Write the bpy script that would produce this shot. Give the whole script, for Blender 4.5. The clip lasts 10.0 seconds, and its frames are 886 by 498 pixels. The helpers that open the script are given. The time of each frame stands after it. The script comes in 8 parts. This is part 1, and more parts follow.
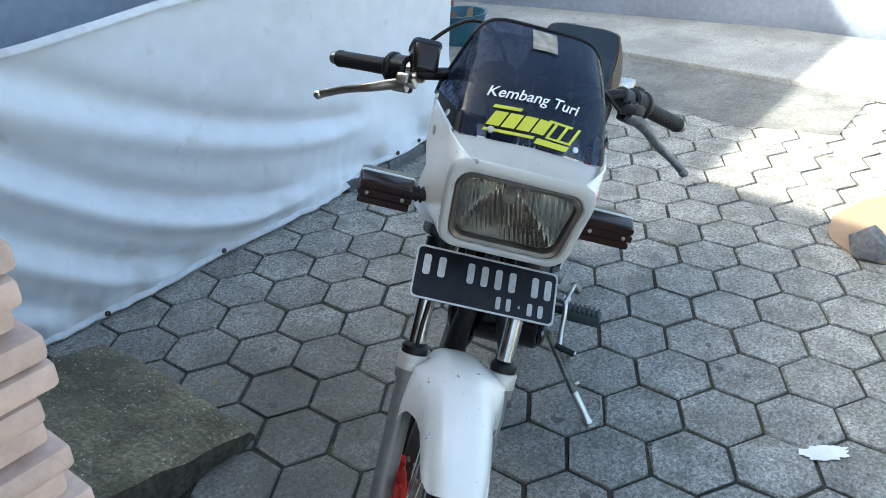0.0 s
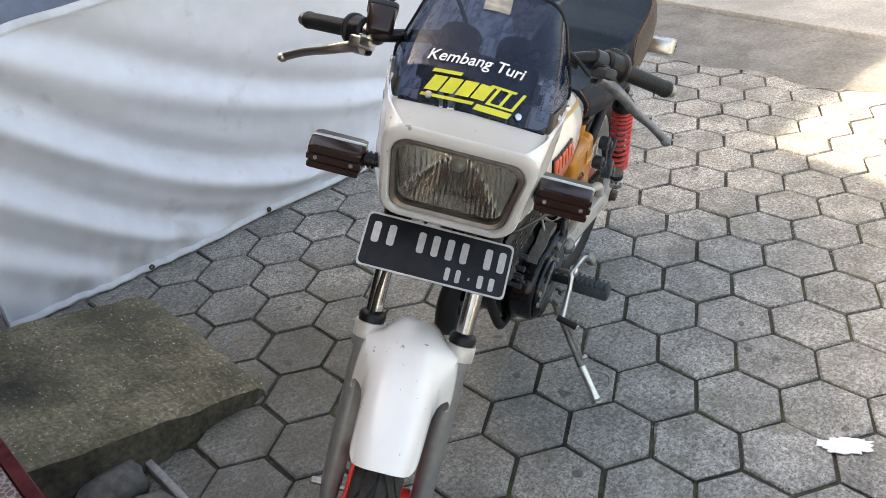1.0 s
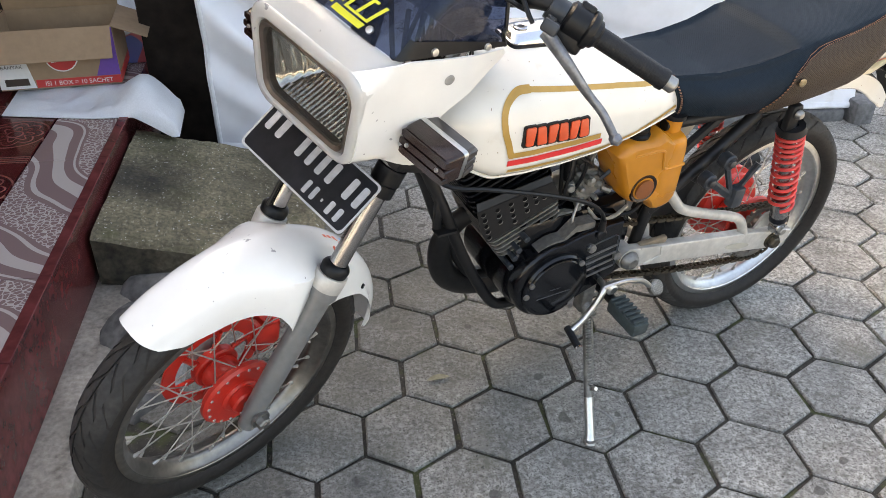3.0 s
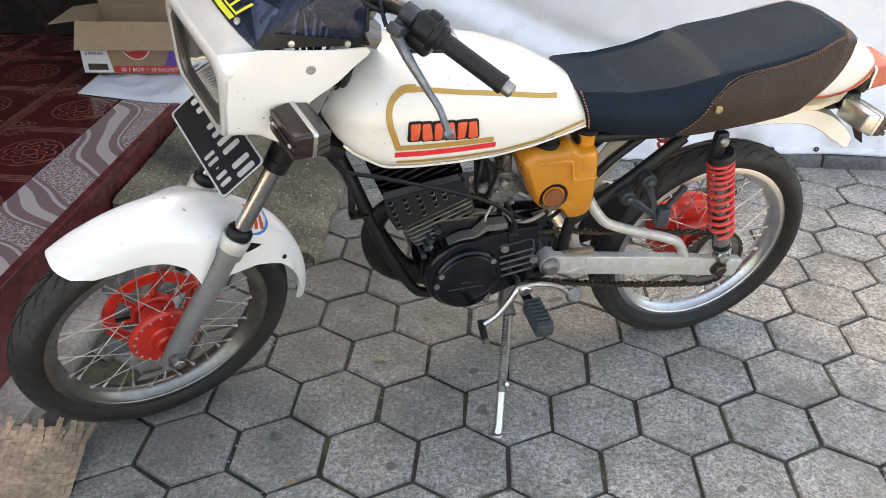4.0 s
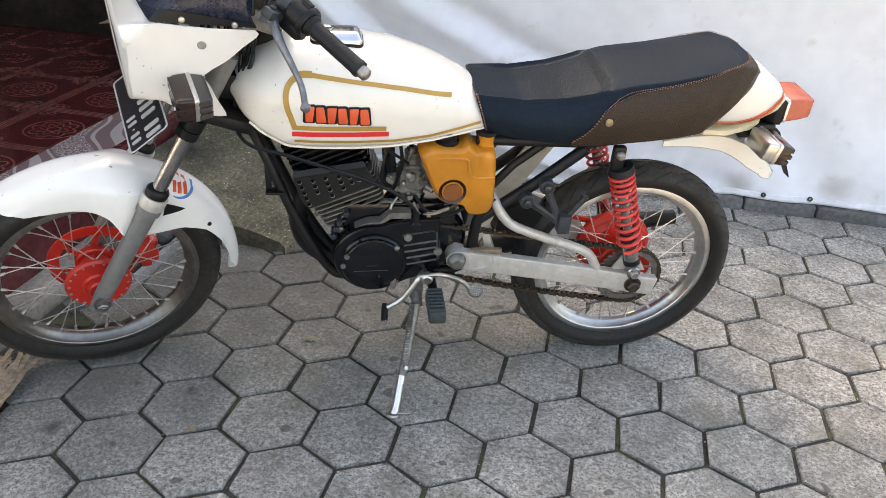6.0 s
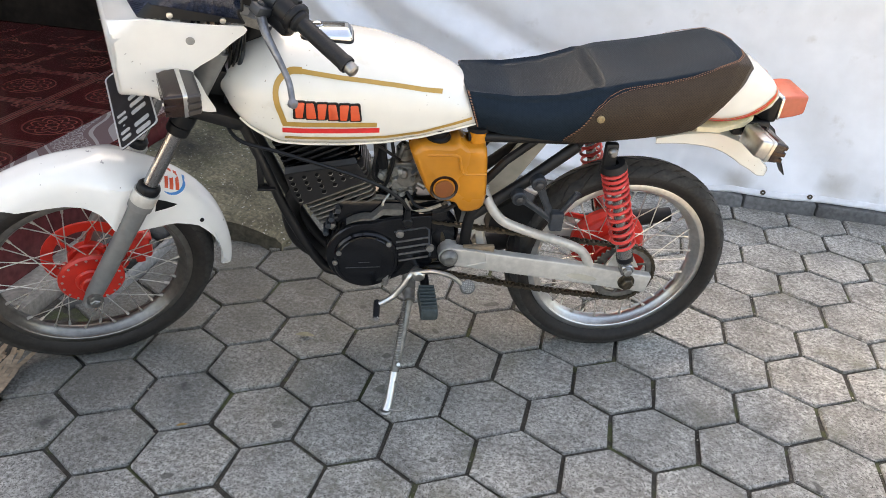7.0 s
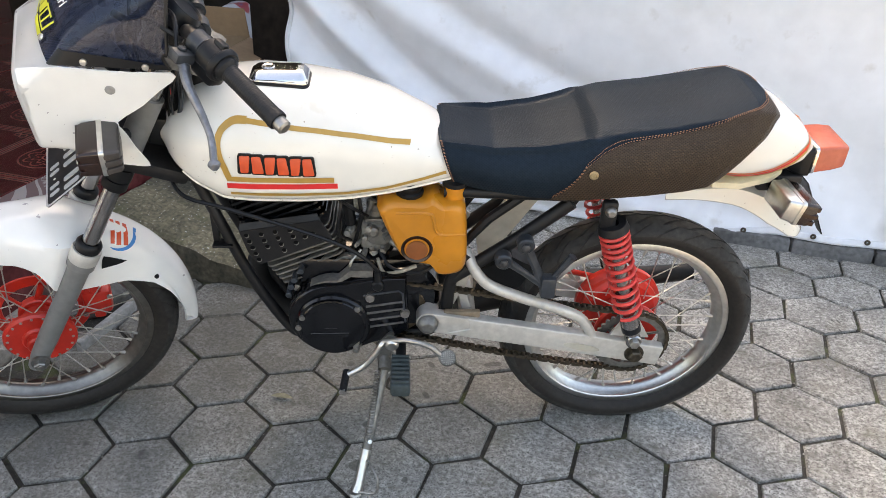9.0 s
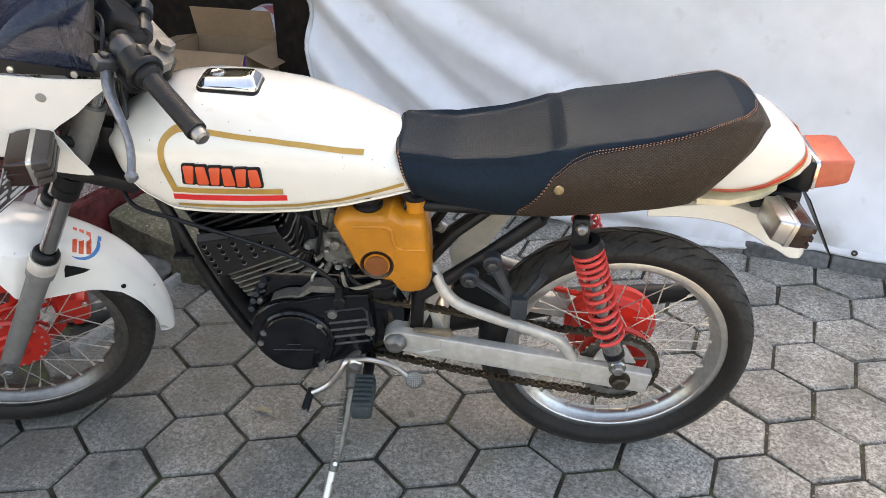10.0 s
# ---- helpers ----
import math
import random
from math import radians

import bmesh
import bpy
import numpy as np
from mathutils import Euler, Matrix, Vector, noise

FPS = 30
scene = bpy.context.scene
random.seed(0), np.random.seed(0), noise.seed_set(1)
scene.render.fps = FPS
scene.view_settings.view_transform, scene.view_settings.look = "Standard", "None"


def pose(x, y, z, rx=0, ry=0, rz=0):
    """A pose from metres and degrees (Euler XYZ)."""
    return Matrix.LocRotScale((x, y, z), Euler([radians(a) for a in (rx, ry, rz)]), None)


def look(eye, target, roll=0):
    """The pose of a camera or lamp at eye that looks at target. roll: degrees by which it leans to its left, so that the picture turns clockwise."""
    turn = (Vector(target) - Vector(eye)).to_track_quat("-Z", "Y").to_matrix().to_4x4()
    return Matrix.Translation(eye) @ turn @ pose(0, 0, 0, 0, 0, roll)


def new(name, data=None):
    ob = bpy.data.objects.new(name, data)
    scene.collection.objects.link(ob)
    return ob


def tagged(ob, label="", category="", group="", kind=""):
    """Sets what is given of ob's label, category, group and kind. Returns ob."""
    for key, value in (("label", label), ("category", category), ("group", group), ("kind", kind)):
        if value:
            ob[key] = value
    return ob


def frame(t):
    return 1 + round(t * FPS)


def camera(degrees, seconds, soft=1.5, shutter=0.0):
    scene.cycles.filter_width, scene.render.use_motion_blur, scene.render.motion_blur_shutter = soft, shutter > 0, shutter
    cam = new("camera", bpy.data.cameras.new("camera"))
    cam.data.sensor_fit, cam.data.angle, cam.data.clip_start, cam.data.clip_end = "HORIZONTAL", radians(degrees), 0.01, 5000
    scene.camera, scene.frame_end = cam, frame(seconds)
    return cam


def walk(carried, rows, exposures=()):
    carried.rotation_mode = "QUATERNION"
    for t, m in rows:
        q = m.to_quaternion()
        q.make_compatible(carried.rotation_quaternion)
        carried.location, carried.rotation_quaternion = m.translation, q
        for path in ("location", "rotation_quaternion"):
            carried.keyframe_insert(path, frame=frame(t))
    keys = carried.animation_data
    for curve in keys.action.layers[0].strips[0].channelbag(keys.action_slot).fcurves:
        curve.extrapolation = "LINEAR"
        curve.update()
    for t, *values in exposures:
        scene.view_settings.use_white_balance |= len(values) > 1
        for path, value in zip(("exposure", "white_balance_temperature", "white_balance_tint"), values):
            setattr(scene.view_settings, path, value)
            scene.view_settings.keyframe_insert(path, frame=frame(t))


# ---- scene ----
cam = camera(57.9, 10.0, soft=0.55)
PATH = [
    (0, (-2.204, -0.968, 1.428), (-0.836, 0.12, 0.458), -2.3),
    (0.5, (-2.07, -1.143, 1.426), (-0.835, 0.062, 0.415), -3.7),
    (1, (-1.999, -1.148, 1.408), (-0.857, 0.122, 0.369), -5.4),
    (1.5, (-1.907, -1.131, 1.405), (-0.896, 0.258, 0.381), -6.5),
    (1.7, (-1.826, -1.134, 1.385), (-0.907, 0.324, 0.37), -5.8),
    (2, (-1.654, -1.249, 1.281), (-0.904, 0.311, 0.28), 0.0),
    (2.2, (-1.554, -1.345, 1.254), (-0.927, 0.208, 0.16), 2.2),
    (3.3, (-1.062, -1.452, 1.263), (-0.961, 0.241, 0.203), 1.0),
    (3.5, (-0.954, -1.5, 1.263), (-0.94, 0.2, 0.21), 2.1),
    (4, (-0.788, -1.59, 1.275), (-0.874, 0.124, 0.249), 1.1),
    (4.5, (-0.707, -1.679, 1.275), (-0.835, 0.057, 0.291), 0.9),
    (5, (-0.581, -1.757, 1.279), (-0.777, -0.001, 0.343), 1.6),
    (5.5, (-0.405, -1.739, 1.266), (-0.678, 0.016, 0.346), 3.0),
    (5.7, (-0.376, -1.717, 1.241), (-0.684, 0.028, 0.313), 3.3),
    (7, (-0.324, -1.697, 1.24), (-0.666, 0.034, 0.298), 3.2),
    (7.5, (-0.271, -1.703, 1.248), (-0.613, 0.032, 0.316), 2.9),
    (8, (-0.247, -1.645, 1.243), (-0.589, 0.094, 0.316), 2.9),
    (8.5, (-0.239, -1.524, 1.24), (-0.623, 0.209, 0.317), 2.4),
    (9, (-0.207, -1.418, 1.248), (-0.708, 0.282, 0.322), 1.8),
    (9.5, (-0.121, -1.32, 1.242), (-0.745, 0.337, 0.311), 1.0),
    (10, (-0.044, -1.26, 1.234), (-0.719, 0.379, 0.307), 0.1),
]
walk(cam, [(t, look(eye, target, roll)) for t, eye, target, roll in PATH], exposures=[(0, 2.01, 6400, -2), (0.3, 2.18, 8300, 10), (1.5, 2.29, 8400, 10), (2.2, 2.42, 8550, 12), (4, 2.53, 8600, 12), (5.5, 2.40, 8600, 12), (10, 2.40, 8500, 12)])

# ---- light ----
TO_SUN = Vector((-0.8, 0.8, 1.0)).normalized()
world = bpy.data.worlds.new("sky")
scene.world = world
world.use_nodes = True
wn = world.node_tree
sky = wn.nodes.new("ShaderNodeTexSky")
sky.sky_type = "NISHITA"
sky.sun_disc = False
sky.sun_elevation = math.asin(TO_SUN.z)
sky.sun_rotation = math.atan2(TO_SUN.x, TO_SUN.y)
sky.air_density, sky.dust_density, sky.ozone_density = 1.0, 5.0, 1.0
wn.links.new(sky.outputs[0], wn.nodes["Background"].inputs[0])
wn.nodes["Background"].inputs[1].default_value = 0.15
sun_data = bpy.data.lights.new("sun", "SUN")
sun_data.energy, sun_data.angle, sun_data.color = 4.0, radians(0.55), (1.0, 0.95, 0.87)
sun = new("sun", sun_data)
sun.matrix_world = look(TO_SUN * 20, (0, 0, 0))


# ---- materials ----
def mat(name, color, rough=0.6, metal=0.0, grain=30.0, vary=0.15, bump=0.1, second=None, patch=4.0, spec=0.5, coat=0.0, island=0.0):
    """A surface with colour variation at two scales, roughness variation and fine relief."""
    m = bpy.data.materials.new(name)
    m.use_nodes = True
    nt = m.node_tree
    b = nt.nodes["Principled BSDF"]
    b.inputs["Metallic"].default_value = metal
    b.inputs["Specular IOR Level"].default_value = spec
    b.inputs["Coat Weight"].default_value = coat
    b.inputs["Coat Roughness"].default_value = 0.06
    tc = nt.nodes.new("ShaderNodeTexCoord")
    n1 = nt.nodes.new("ShaderNodeTexNoise")
    n1.inputs["Scale"].default_value, n1.inputs["Detail"].default_value = grain, 6
    n2 = nt.nodes.new("ShaderNodeTexNoise")
    n2.inputs["Scale"].default_value, n2.inputs["Detail"].default_value = patch, 4
    for n in (n1, n2):
        nt.links.new(tc.outputs["Object"], n.inputs["Vector"])
    c2 = second or tuple(c * (1 - vary) for c in color)
    c1 = tuple(min(1, c * (1 + vary * 0.6)) for c in color)
    r1 = nt.nodes.new("ShaderNodeMix")
    r1.data_type = "RGBA"
    r1.inputs[6].default_value, r1.inputs[7].default_value = (*c1, 1), (*c2, 1)
    ramp = nt.nodes.new("ShaderNodeMapRange")
    ramp.inputs[1].default_value, ramp.inputs[2].default_value = 0.35, 0.68
    nt.links.new(n2.outputs["Fac"], ramp.inputs[0])
    nt.links.new(ramp.outputs[0], r1.inputs[0])
    mul = nt.nodes.new("ShaderNodeMix")
    mul.data_type, mul.blend_type = "RGBA", "MULTIPLY"
    mul.inputs[0].default_value = 1.0
    g = nt.nodes.new("ShaderNodeMapRange")
    g.inputs[1].default_value, g.inputs[2].default_value = 0.3, 0.7
    g.inputs[3].default_value, g.inputs[4].default_value = 1 - vary, 1 + vary * 0.5
    nt.links.new(n1.outputs["Fac"], g.inputs[0])
    nt.links.new(r1.outputs[2], mul.inputs[6])
    nt.links.new(g.outputs[0], mul.inputs[7])
    col = mul.outputs[2]
    if island:
        oi = nt.nodes.new("ShaderNodeObjectInfo")
        h = nt.nodes.new("ShaderNodeHueSaturation")
        mr = nt.nodes.new("ShaderNodeMapRange")
        mr.inputs[3].default_value, mr.inputs[4].default_value = 1 - island, 1 + island
        nt.links.new(oi.outputs["Random"], mr.inputs[0])
        nt.links.new(mr.outputs[0], h.inputs["Value"])
        nt.links.new(col, h.inputs["Color"])
        col = h.outputs[0]
    nt.links.new(col, b.inputs["Base Color"])
    rr = nt.nodes.new("ShaderNodeMapRange")
    rr.inputs[3].default_value, rr.inputs[4].default_value = max(0.02, rough - 0.12 * min(1, rough * 2)), min(1, rough + 0.12 * min(1, rough * 2))
    nt.links.new(n2.outputs["Fac"], rr.inputs[0])
    nt.links.new(rr.outputs[0], b.inputs["Roughness"])
    if bump:
        bp = nt.nodes.new("ShaderNodeBump")
        bp.inputs["Strength"].default_value, bp.inputs["Distance"].default_value = min(1, bump), 0.004
        nt.links.new(n1.outputs["Fac"], bp.inputs["Height"])
        nt.links.new(bp.outputs[0], b.inputs["Normal"])
    return m


def in_world(m):
    """Lets a material's pattern run on across pieces."""
    nt = m.node_tree
    geo = nt.nodes.new("ShaderNodeNewGeometry")
    for ln_ in list(nt.links):
        if ln_.from_node.type == "TEX_COORD":
            to = ln_.to_socket
            nt.links.remove(ln_)
            nt.links.new(geo.outputs["Position"], to)
    return geo


def overlay(m, vec, scale, lo, hi, color, amount, detail=3.0, stretch=(1, 1, 1), rough=0.6):
    """Lays blotches of one colour over a material where a noise passes lo..hi."""
    nt = m.node_tree
    b = nt.nodes["Principled BSDF"]
    col = b.inputs["Base Color"].links[0].from_socket
    mp = nt.nodes.new("ShaderNodeMapping")
    mp.inputs["Scale"].default_value = stretch
    nt.links.new(vec, mp.inputs["Vector"])
    n = nt.nodes.new("ShaderNodeTexNoise")
    n.inputs["Scale"].default_value, n.inputs["Detail"].default_value, n.inputs["Roughness"].default_value = scale, detail, rough
    nt.links.new(mp.outputs[0], n.inputs["Vector"])
    mr = nt.nodes.new("ShaderNodeMapRange")
    mr.inputs[1].default_value, mr.inputs[2].default_value, mr.inputs[4].default_value = lo, hi, amount
    nt.links.new(n.outputs["Fac"], mr.inputs[0])
    mx = nt.nodes.new("ShaderNodeMix")
    mx.data_type = "RGBA"
    mx.inputs[7].default_value = (*color, 1)
    nt.links.new(mr.outputs[0], mx.inputs[0])
    nt.links.new(col, mx.inputs[6])
    nt.links.new(mx.outputs[2], b.inputs["Base Color"])


def stain_or_shade(m, vec, centre, radius, color, amount):
    """One round mark with a ragged rim, for stains and for painted shade."""
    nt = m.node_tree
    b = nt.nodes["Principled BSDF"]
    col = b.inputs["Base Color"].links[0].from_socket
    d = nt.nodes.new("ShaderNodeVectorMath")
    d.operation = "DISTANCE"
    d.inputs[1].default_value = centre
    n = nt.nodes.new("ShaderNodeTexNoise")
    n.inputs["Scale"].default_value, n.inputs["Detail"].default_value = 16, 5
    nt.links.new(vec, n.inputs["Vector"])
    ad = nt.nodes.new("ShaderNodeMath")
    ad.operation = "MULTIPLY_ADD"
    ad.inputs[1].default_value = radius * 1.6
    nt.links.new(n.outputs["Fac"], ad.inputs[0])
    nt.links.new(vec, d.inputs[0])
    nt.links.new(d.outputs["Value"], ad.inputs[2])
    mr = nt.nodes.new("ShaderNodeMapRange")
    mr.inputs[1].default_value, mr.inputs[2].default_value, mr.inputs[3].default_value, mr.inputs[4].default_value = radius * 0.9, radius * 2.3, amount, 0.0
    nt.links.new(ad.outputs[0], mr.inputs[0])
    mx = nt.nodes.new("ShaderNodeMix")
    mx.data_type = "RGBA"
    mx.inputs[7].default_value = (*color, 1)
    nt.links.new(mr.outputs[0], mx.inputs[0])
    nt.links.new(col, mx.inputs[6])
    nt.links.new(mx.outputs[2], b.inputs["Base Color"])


M = {}
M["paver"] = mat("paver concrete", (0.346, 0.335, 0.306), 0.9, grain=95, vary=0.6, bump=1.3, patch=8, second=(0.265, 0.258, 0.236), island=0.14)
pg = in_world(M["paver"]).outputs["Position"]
overlay(M["paver"], pg, 210, 0.535, 0.57, (0.10, 0.094, 0.08), 0.8, 3, rough=0.75)
overlay(M["paver"], pg, 190, 0.59, 0.66, (0.56, 0.55, 0.52), 0.45, 3, (1.1, 0.9, 1), 0.75)
overlay(M["paver"], pg, 34, 0.53, 0.62, (0.14, 0.132, 0.112), 0.5, 6)
overlay(M["paver"], pg, 12, 0.58, 0.66, (0.40, 0.385, 0.355), 0.25, 6)
overlay(M["paver"], pg, 5, 0.55, 0.66, (0.16, 0.155, 0.115), 0.55, 6)
overlay(M["paver"], pg, 1.6, 0.50, 0.68, (0.15, 0.145, 0.13), 0.45, 5)
overlay(M["paver"], pg, 120, 0.66, 0.68, (0.05, 0.047, 0.04), 0.85, 2)
overlay(M["paver"], pg, 15, 0.725, 0.74, (0.075, 0.07, 0.06), 0.75, 1)
for sx_, sy_, sr_ in ((-1.221, -0.300, 0.016), (-1.450, -0.503, 0.021), (-0.93, -0.62, 0.012), (-0.30, -0.52, 0.013)):
    stain_or_shade(M["paver"], pg, (sx_, sy_, 0), sr_, (0.035, 0.034, 0.034), 0.85)
# Broad patches paint in porch-side and under-bike shade, together with grime by the ramp.
stain_or_shade(M["paver"], pg, (-1.50, -0.10, 0), 0.42, (0.115, 0.107, 0.085), 0.72)
stain_or_shade(M["paver"], pg, (-0.85, 0.02, 0), 0.36, (0.13, 0.128, 0.105), 0.42)
stain_or_shade(M["paver"], pg, (-1.18, 0.48, 0), 0.40, (0.105, 0.094, 0.068), 0.7)
M["joint"] = mat("joint dirt", (0.050, 0.045, 0.037), 0.95, grain=60, vary=0.4, bump=0.8, patch=3)
jg = in_world(M["joint"]).outputs["Position"]
overlay(M["joint"], jg, 14, 0.52, 0.62, (0.07, 0.085, 0.03), 0.8, 5)
overlay(M["joint"], jg, 260, 0.60, 0.70, (0.22, 0.20, 0.165), 0.6, 2)
M["ground"] = mat("packed ground", (0.40, 0.385, 0.355), 0.95, grain=20, vary=0.3, bump=0.4, patch=0.7)
M["concrete"] = mat("old concrete", (0.34, 0.335, 0.32), 0.9, grain=70, vary=0.25, bump=0.5, patch=2.5, second=(0.25, 0.25, 0.24))
cg = in_world(M["concrete"]).outputs["Position"]
overlay(M["concrete"], cg, 3.2, 0.54, 0.68, (0.24, 0.235, 0.22), 0.6, 6)
overlay(M["concrete"], cg, 11, 0.60, 0.68, (0.16, 0.155, 0.14), 0.6, 6)
M["mossy"] = mat("mossy concrete", (0.215, 0.185, 0.118), 0.95, grain=90, vary=0.5, bump=1.0, patch=6, second=(0.105, 0.094, 0.058))
mg = in_world(M["mossy"]).outputs["Position"]
overlay(M["mossy"], mg, 1.0, 0.50, 0.62, (0.085, 0.077, 0.052), 0.5, 5, (95, 26, 50), 0.6)
overlay(M["mossy"], mg, 1.0, 0.60, 0.70, (0.48, 0.43, 0.32), 0.6, 4, (110, 45, 70), 0.6)
overlay(M["mossy"], mg, 9, 0.54, 0.70, (0.09, 0.095, 0.04), 0.65, 6)
overlay(M["mossy"], mg, 3.5, 0.50, 0.66, (0.10, 0.088, 0.065), 0.6, 5)
overlay(M["mossy"], mg, 120, 0.70, 0.74, (0.75, 0.73, 0.68), 0.9, 1)
stain_or_shade(M["mossy"], mg, (-1.765, 0.775, 0.165), 0.11, (0.018, 0.017, 0.016), 0.92)
M["cement"] = mat("cement smear", (0.40, 0.39, 0.365), 0.9, grain=60, vary=0.25, bump=0.4, patch=5, second=(0.32, 0.312, 0.29))
sg = in_world(M["cement"]).outputs["Position"]
overlay(M["cement"], sg, 9, 0.56, 0.66, (0.22, 0.215, 0.20), 0.5, 6)
M["bluewall"] = mat("grey-blue painted wall", (0.30, 0.33, 0.40), 0.8, grain=30, vary=0.12, bump=0.2, patch=2)
M["plaster"] = mat("off-white plaster", (0.60, 0.61, 0.62), 0.85, grain=60, vary=0.08, bump=0.15, patch=2)
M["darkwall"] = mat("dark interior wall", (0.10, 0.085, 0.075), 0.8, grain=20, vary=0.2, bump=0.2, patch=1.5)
M["unlitgap"] = mat("dark stained boards", (0.022, 0.017, 0.014), 0.95, spec=0.1, grain=25, vary=0.4, bump=0.3, patch=3)
M["roof"] = mat("fibre cement roof sheet", (0.38, 0.38, 0.37), 0.9, grain=30, vary=0.2, bump=0.2, patch=2)
M["pinkstone"] = mat("pink stone strip", (0.62, 0.45, 0.37), 0.8, grain=80, vary=0.15, bump=0.4, patch=9, island=0.08)
M["rubble"] = mat("broken stone", (0.15, 0.145, 0.135), 0.9, grain=45, vary=0.4, bump=0.9, patch=8)
M["tarp"] = mat("white vinyl tarpaulin", (0.82, 0.835, 0.875), 0.5, grain=14, vary=0.05, bump=0.05, patch=1.6, second=(0.785, 0.795, 0.82))
tg = in_world(M["tarp"]).outputs["Position"]
overlay(M["tarp"], tg, 2.2, 0.55, 0.72, (0.60, 0.59, 0.57), 0.35, 6, (1, 1, 1.6))
overlay(M["tarp"], tg, 9, 0.62, 0.72, (0.50, 0.47, 0.42), 0.35, 6)
for tx, tz, tr in ((-1.42, 0.03, 0.06), (-1.22, 0.02, 0.07), (-1.02, 0.05, 0.05), (-0.80, 0.03, 0.06), (-0.35, 0.05, 0.05), (0.2, 0.09, 0.05), (0.55, 0.10, 0.06)):
    stain_or_shade(M["tarp"], tg, (tx, 1.28, tz), tr, (0.36, 0.32, 0.26), 0.55)
M["tarphem"] = mat("welded tarpaulin hem", (0.74, 0.75, 0.77), 0.5, grain=30, vary=0.12, bump=0.1)
M["tile_trim"] = mat("dark red nosing tile", (0.15, 0.035, 0.035), 0.2, grain=40, vary=0.3, bump=0.1, patch=8)
M["card"] = mat("brown corrugated cardboard", (0.31, 0.205, 0.125), 0.85, grain=40, vary=0.1, bump=0.1, patch=5)
M["cardred"] = mat("red printed cardboard", (0.55, 0.035, 0.03), 0.5, grain=60, vary=0.08, bump=0.03)
M["cardviolet"] = mat("violet printed cardboard", (0.13, 0.05, 0.28), 0.5, grain=60, vary=0.08, bump=0.03)
M["cardwhite"] = mat("white printed cardboard", (0.68, 0.66, 0.63), 0.6, grain=60, vary=0.06, bump=0.03)
M["sack"] = mat("white woven plastic sack", (0.70, 0.72, 0.74), 0.55, grain=220, vary=0.08, bump=0.25, patch=7)
M["woven"] = mat("woven palm strip", (0.46, 0.335, 0.225), 0.75, grain=90, vary=0.3, bump=0.3, patch=12, island=0.15)
M["paper"] = mat("white paper scrap", (0.8, 0.8, 0.79), 0.8, grain=50, vary=0.08, bump=0.3)
M["basalt"] = mat("grey stone", (0.15, 0.155, 0.165), 0.85, grain=60, vary=0.35, bump=0.9, patch=9)
M["leaf"] = mat("dry leaf", (0.27, 0.25, 0.16), 0.7, grain=80, vary=0.3, bump=0.2)
M["blueplastic"] = mat("blue plastic", (0.03, 0.12, 0.17), 0.4, grain=30, vary=0.15, bump=0.05)
M["redclay"] = mat("red brick", (0.35, 0.10, 0.06), 0.9, grain=50, vary=0.3, bump=0.5)


# ---- mesh helpers ----
def part(name, bm, material, parent, label="", xf=None, smooth=True):
    """Links a bmesh as one mesh object under a thing or a part."""
    if xf is not None:
        bmesh.ops.transform(bm, matrix=xf, verts=bm.verts)
    bmesh.ops.recalc_face_normals(bm, faces=bm.faces)
    me = bpy.data.meshes.new(name)
    if smooth:
        for f in bm.faces:
            f.smooth = True
        for e in bm.edges:
            if len(e.link_faces) != 2 or e.calc_face_angle(0) > radians(38):
                e.smooth = False
    bm.to_mesh(me)
    bm.free()
    me.materials.append(material)
    ob = new(name, me)
    if parent is not None:
        ob.parent = parent
    if label:
        ob["label"] = label
    return ob


def thing(name, label, category, at=None, group="", kind=""):
    e = new(name)
    e.empty_display_size = 0.1
    if at is not None:
        e.matrix_world = at
    return tagged(e, label, category, group, kind)


def add(bm, verts, faces):
    vs = [bm.verts.new(v) for v in verts]
    fs = []
    for f in faces:
        try:
            fs.append(bm.faces.new([vs[i] for i in f]))
        except ValueError:
            pass
    return vs, fs


def block(bm, x0, x1, y0, y1, z0, z1, bevel=0.0, m=None, segs=2):
    """A box with rounded edges."""
    vs, fs = add(bm, [(x, y, z) for x in (x0, x1) for y in (y0, y1) for z in (z0, z1)],
                 [(0, 1, 3, 2), (4, 6, 7, 5), (0, 4, 5, 1), (2, 3, 7, 6), (0, 2, 6, 4), (1, 5, 7, 3)])
    geo = vs
    if bevel:
        es = list({e for f in fs for e in f.edges})
        r = bmesh.ops.bevel(bm, geom=es, offset=bevel, segments=segs, affect="EDGES", profile=0.5)
        geo = list({v for v in vs if v.is_valid} | set(r["verts"]))
    if m is not None:
        bmesh.ops.transform(bm, matrix=m, verts=[v for v in geo if v.is_valid])
    return bm


def curve(pts, n=6):
    """A smooth line through points."""
    p = [Vector(q) for q in pts]
    if len(p) < 3:
        return p
    p = [p[0] * 2 - p[1]] + p + [p[-1] * 2 - p[-2]]
    out = []
    for i in range(1, len(p) - 2):
        for k in range(n):
            t = k / n
            out.append(0.5 * ((2 * p[i]) + (p[i + 1] - p[i - 1]) * t + (2 * p[i - 1] - 5 * p[i] + 4 * p[i + 1] - p[i + 2]) * t * t
                              + (3 * p[i] - p[i - 1] - 3 * p[i + 1] + p[i + 2]) * t ** 3))
    return out + [p[-2]]


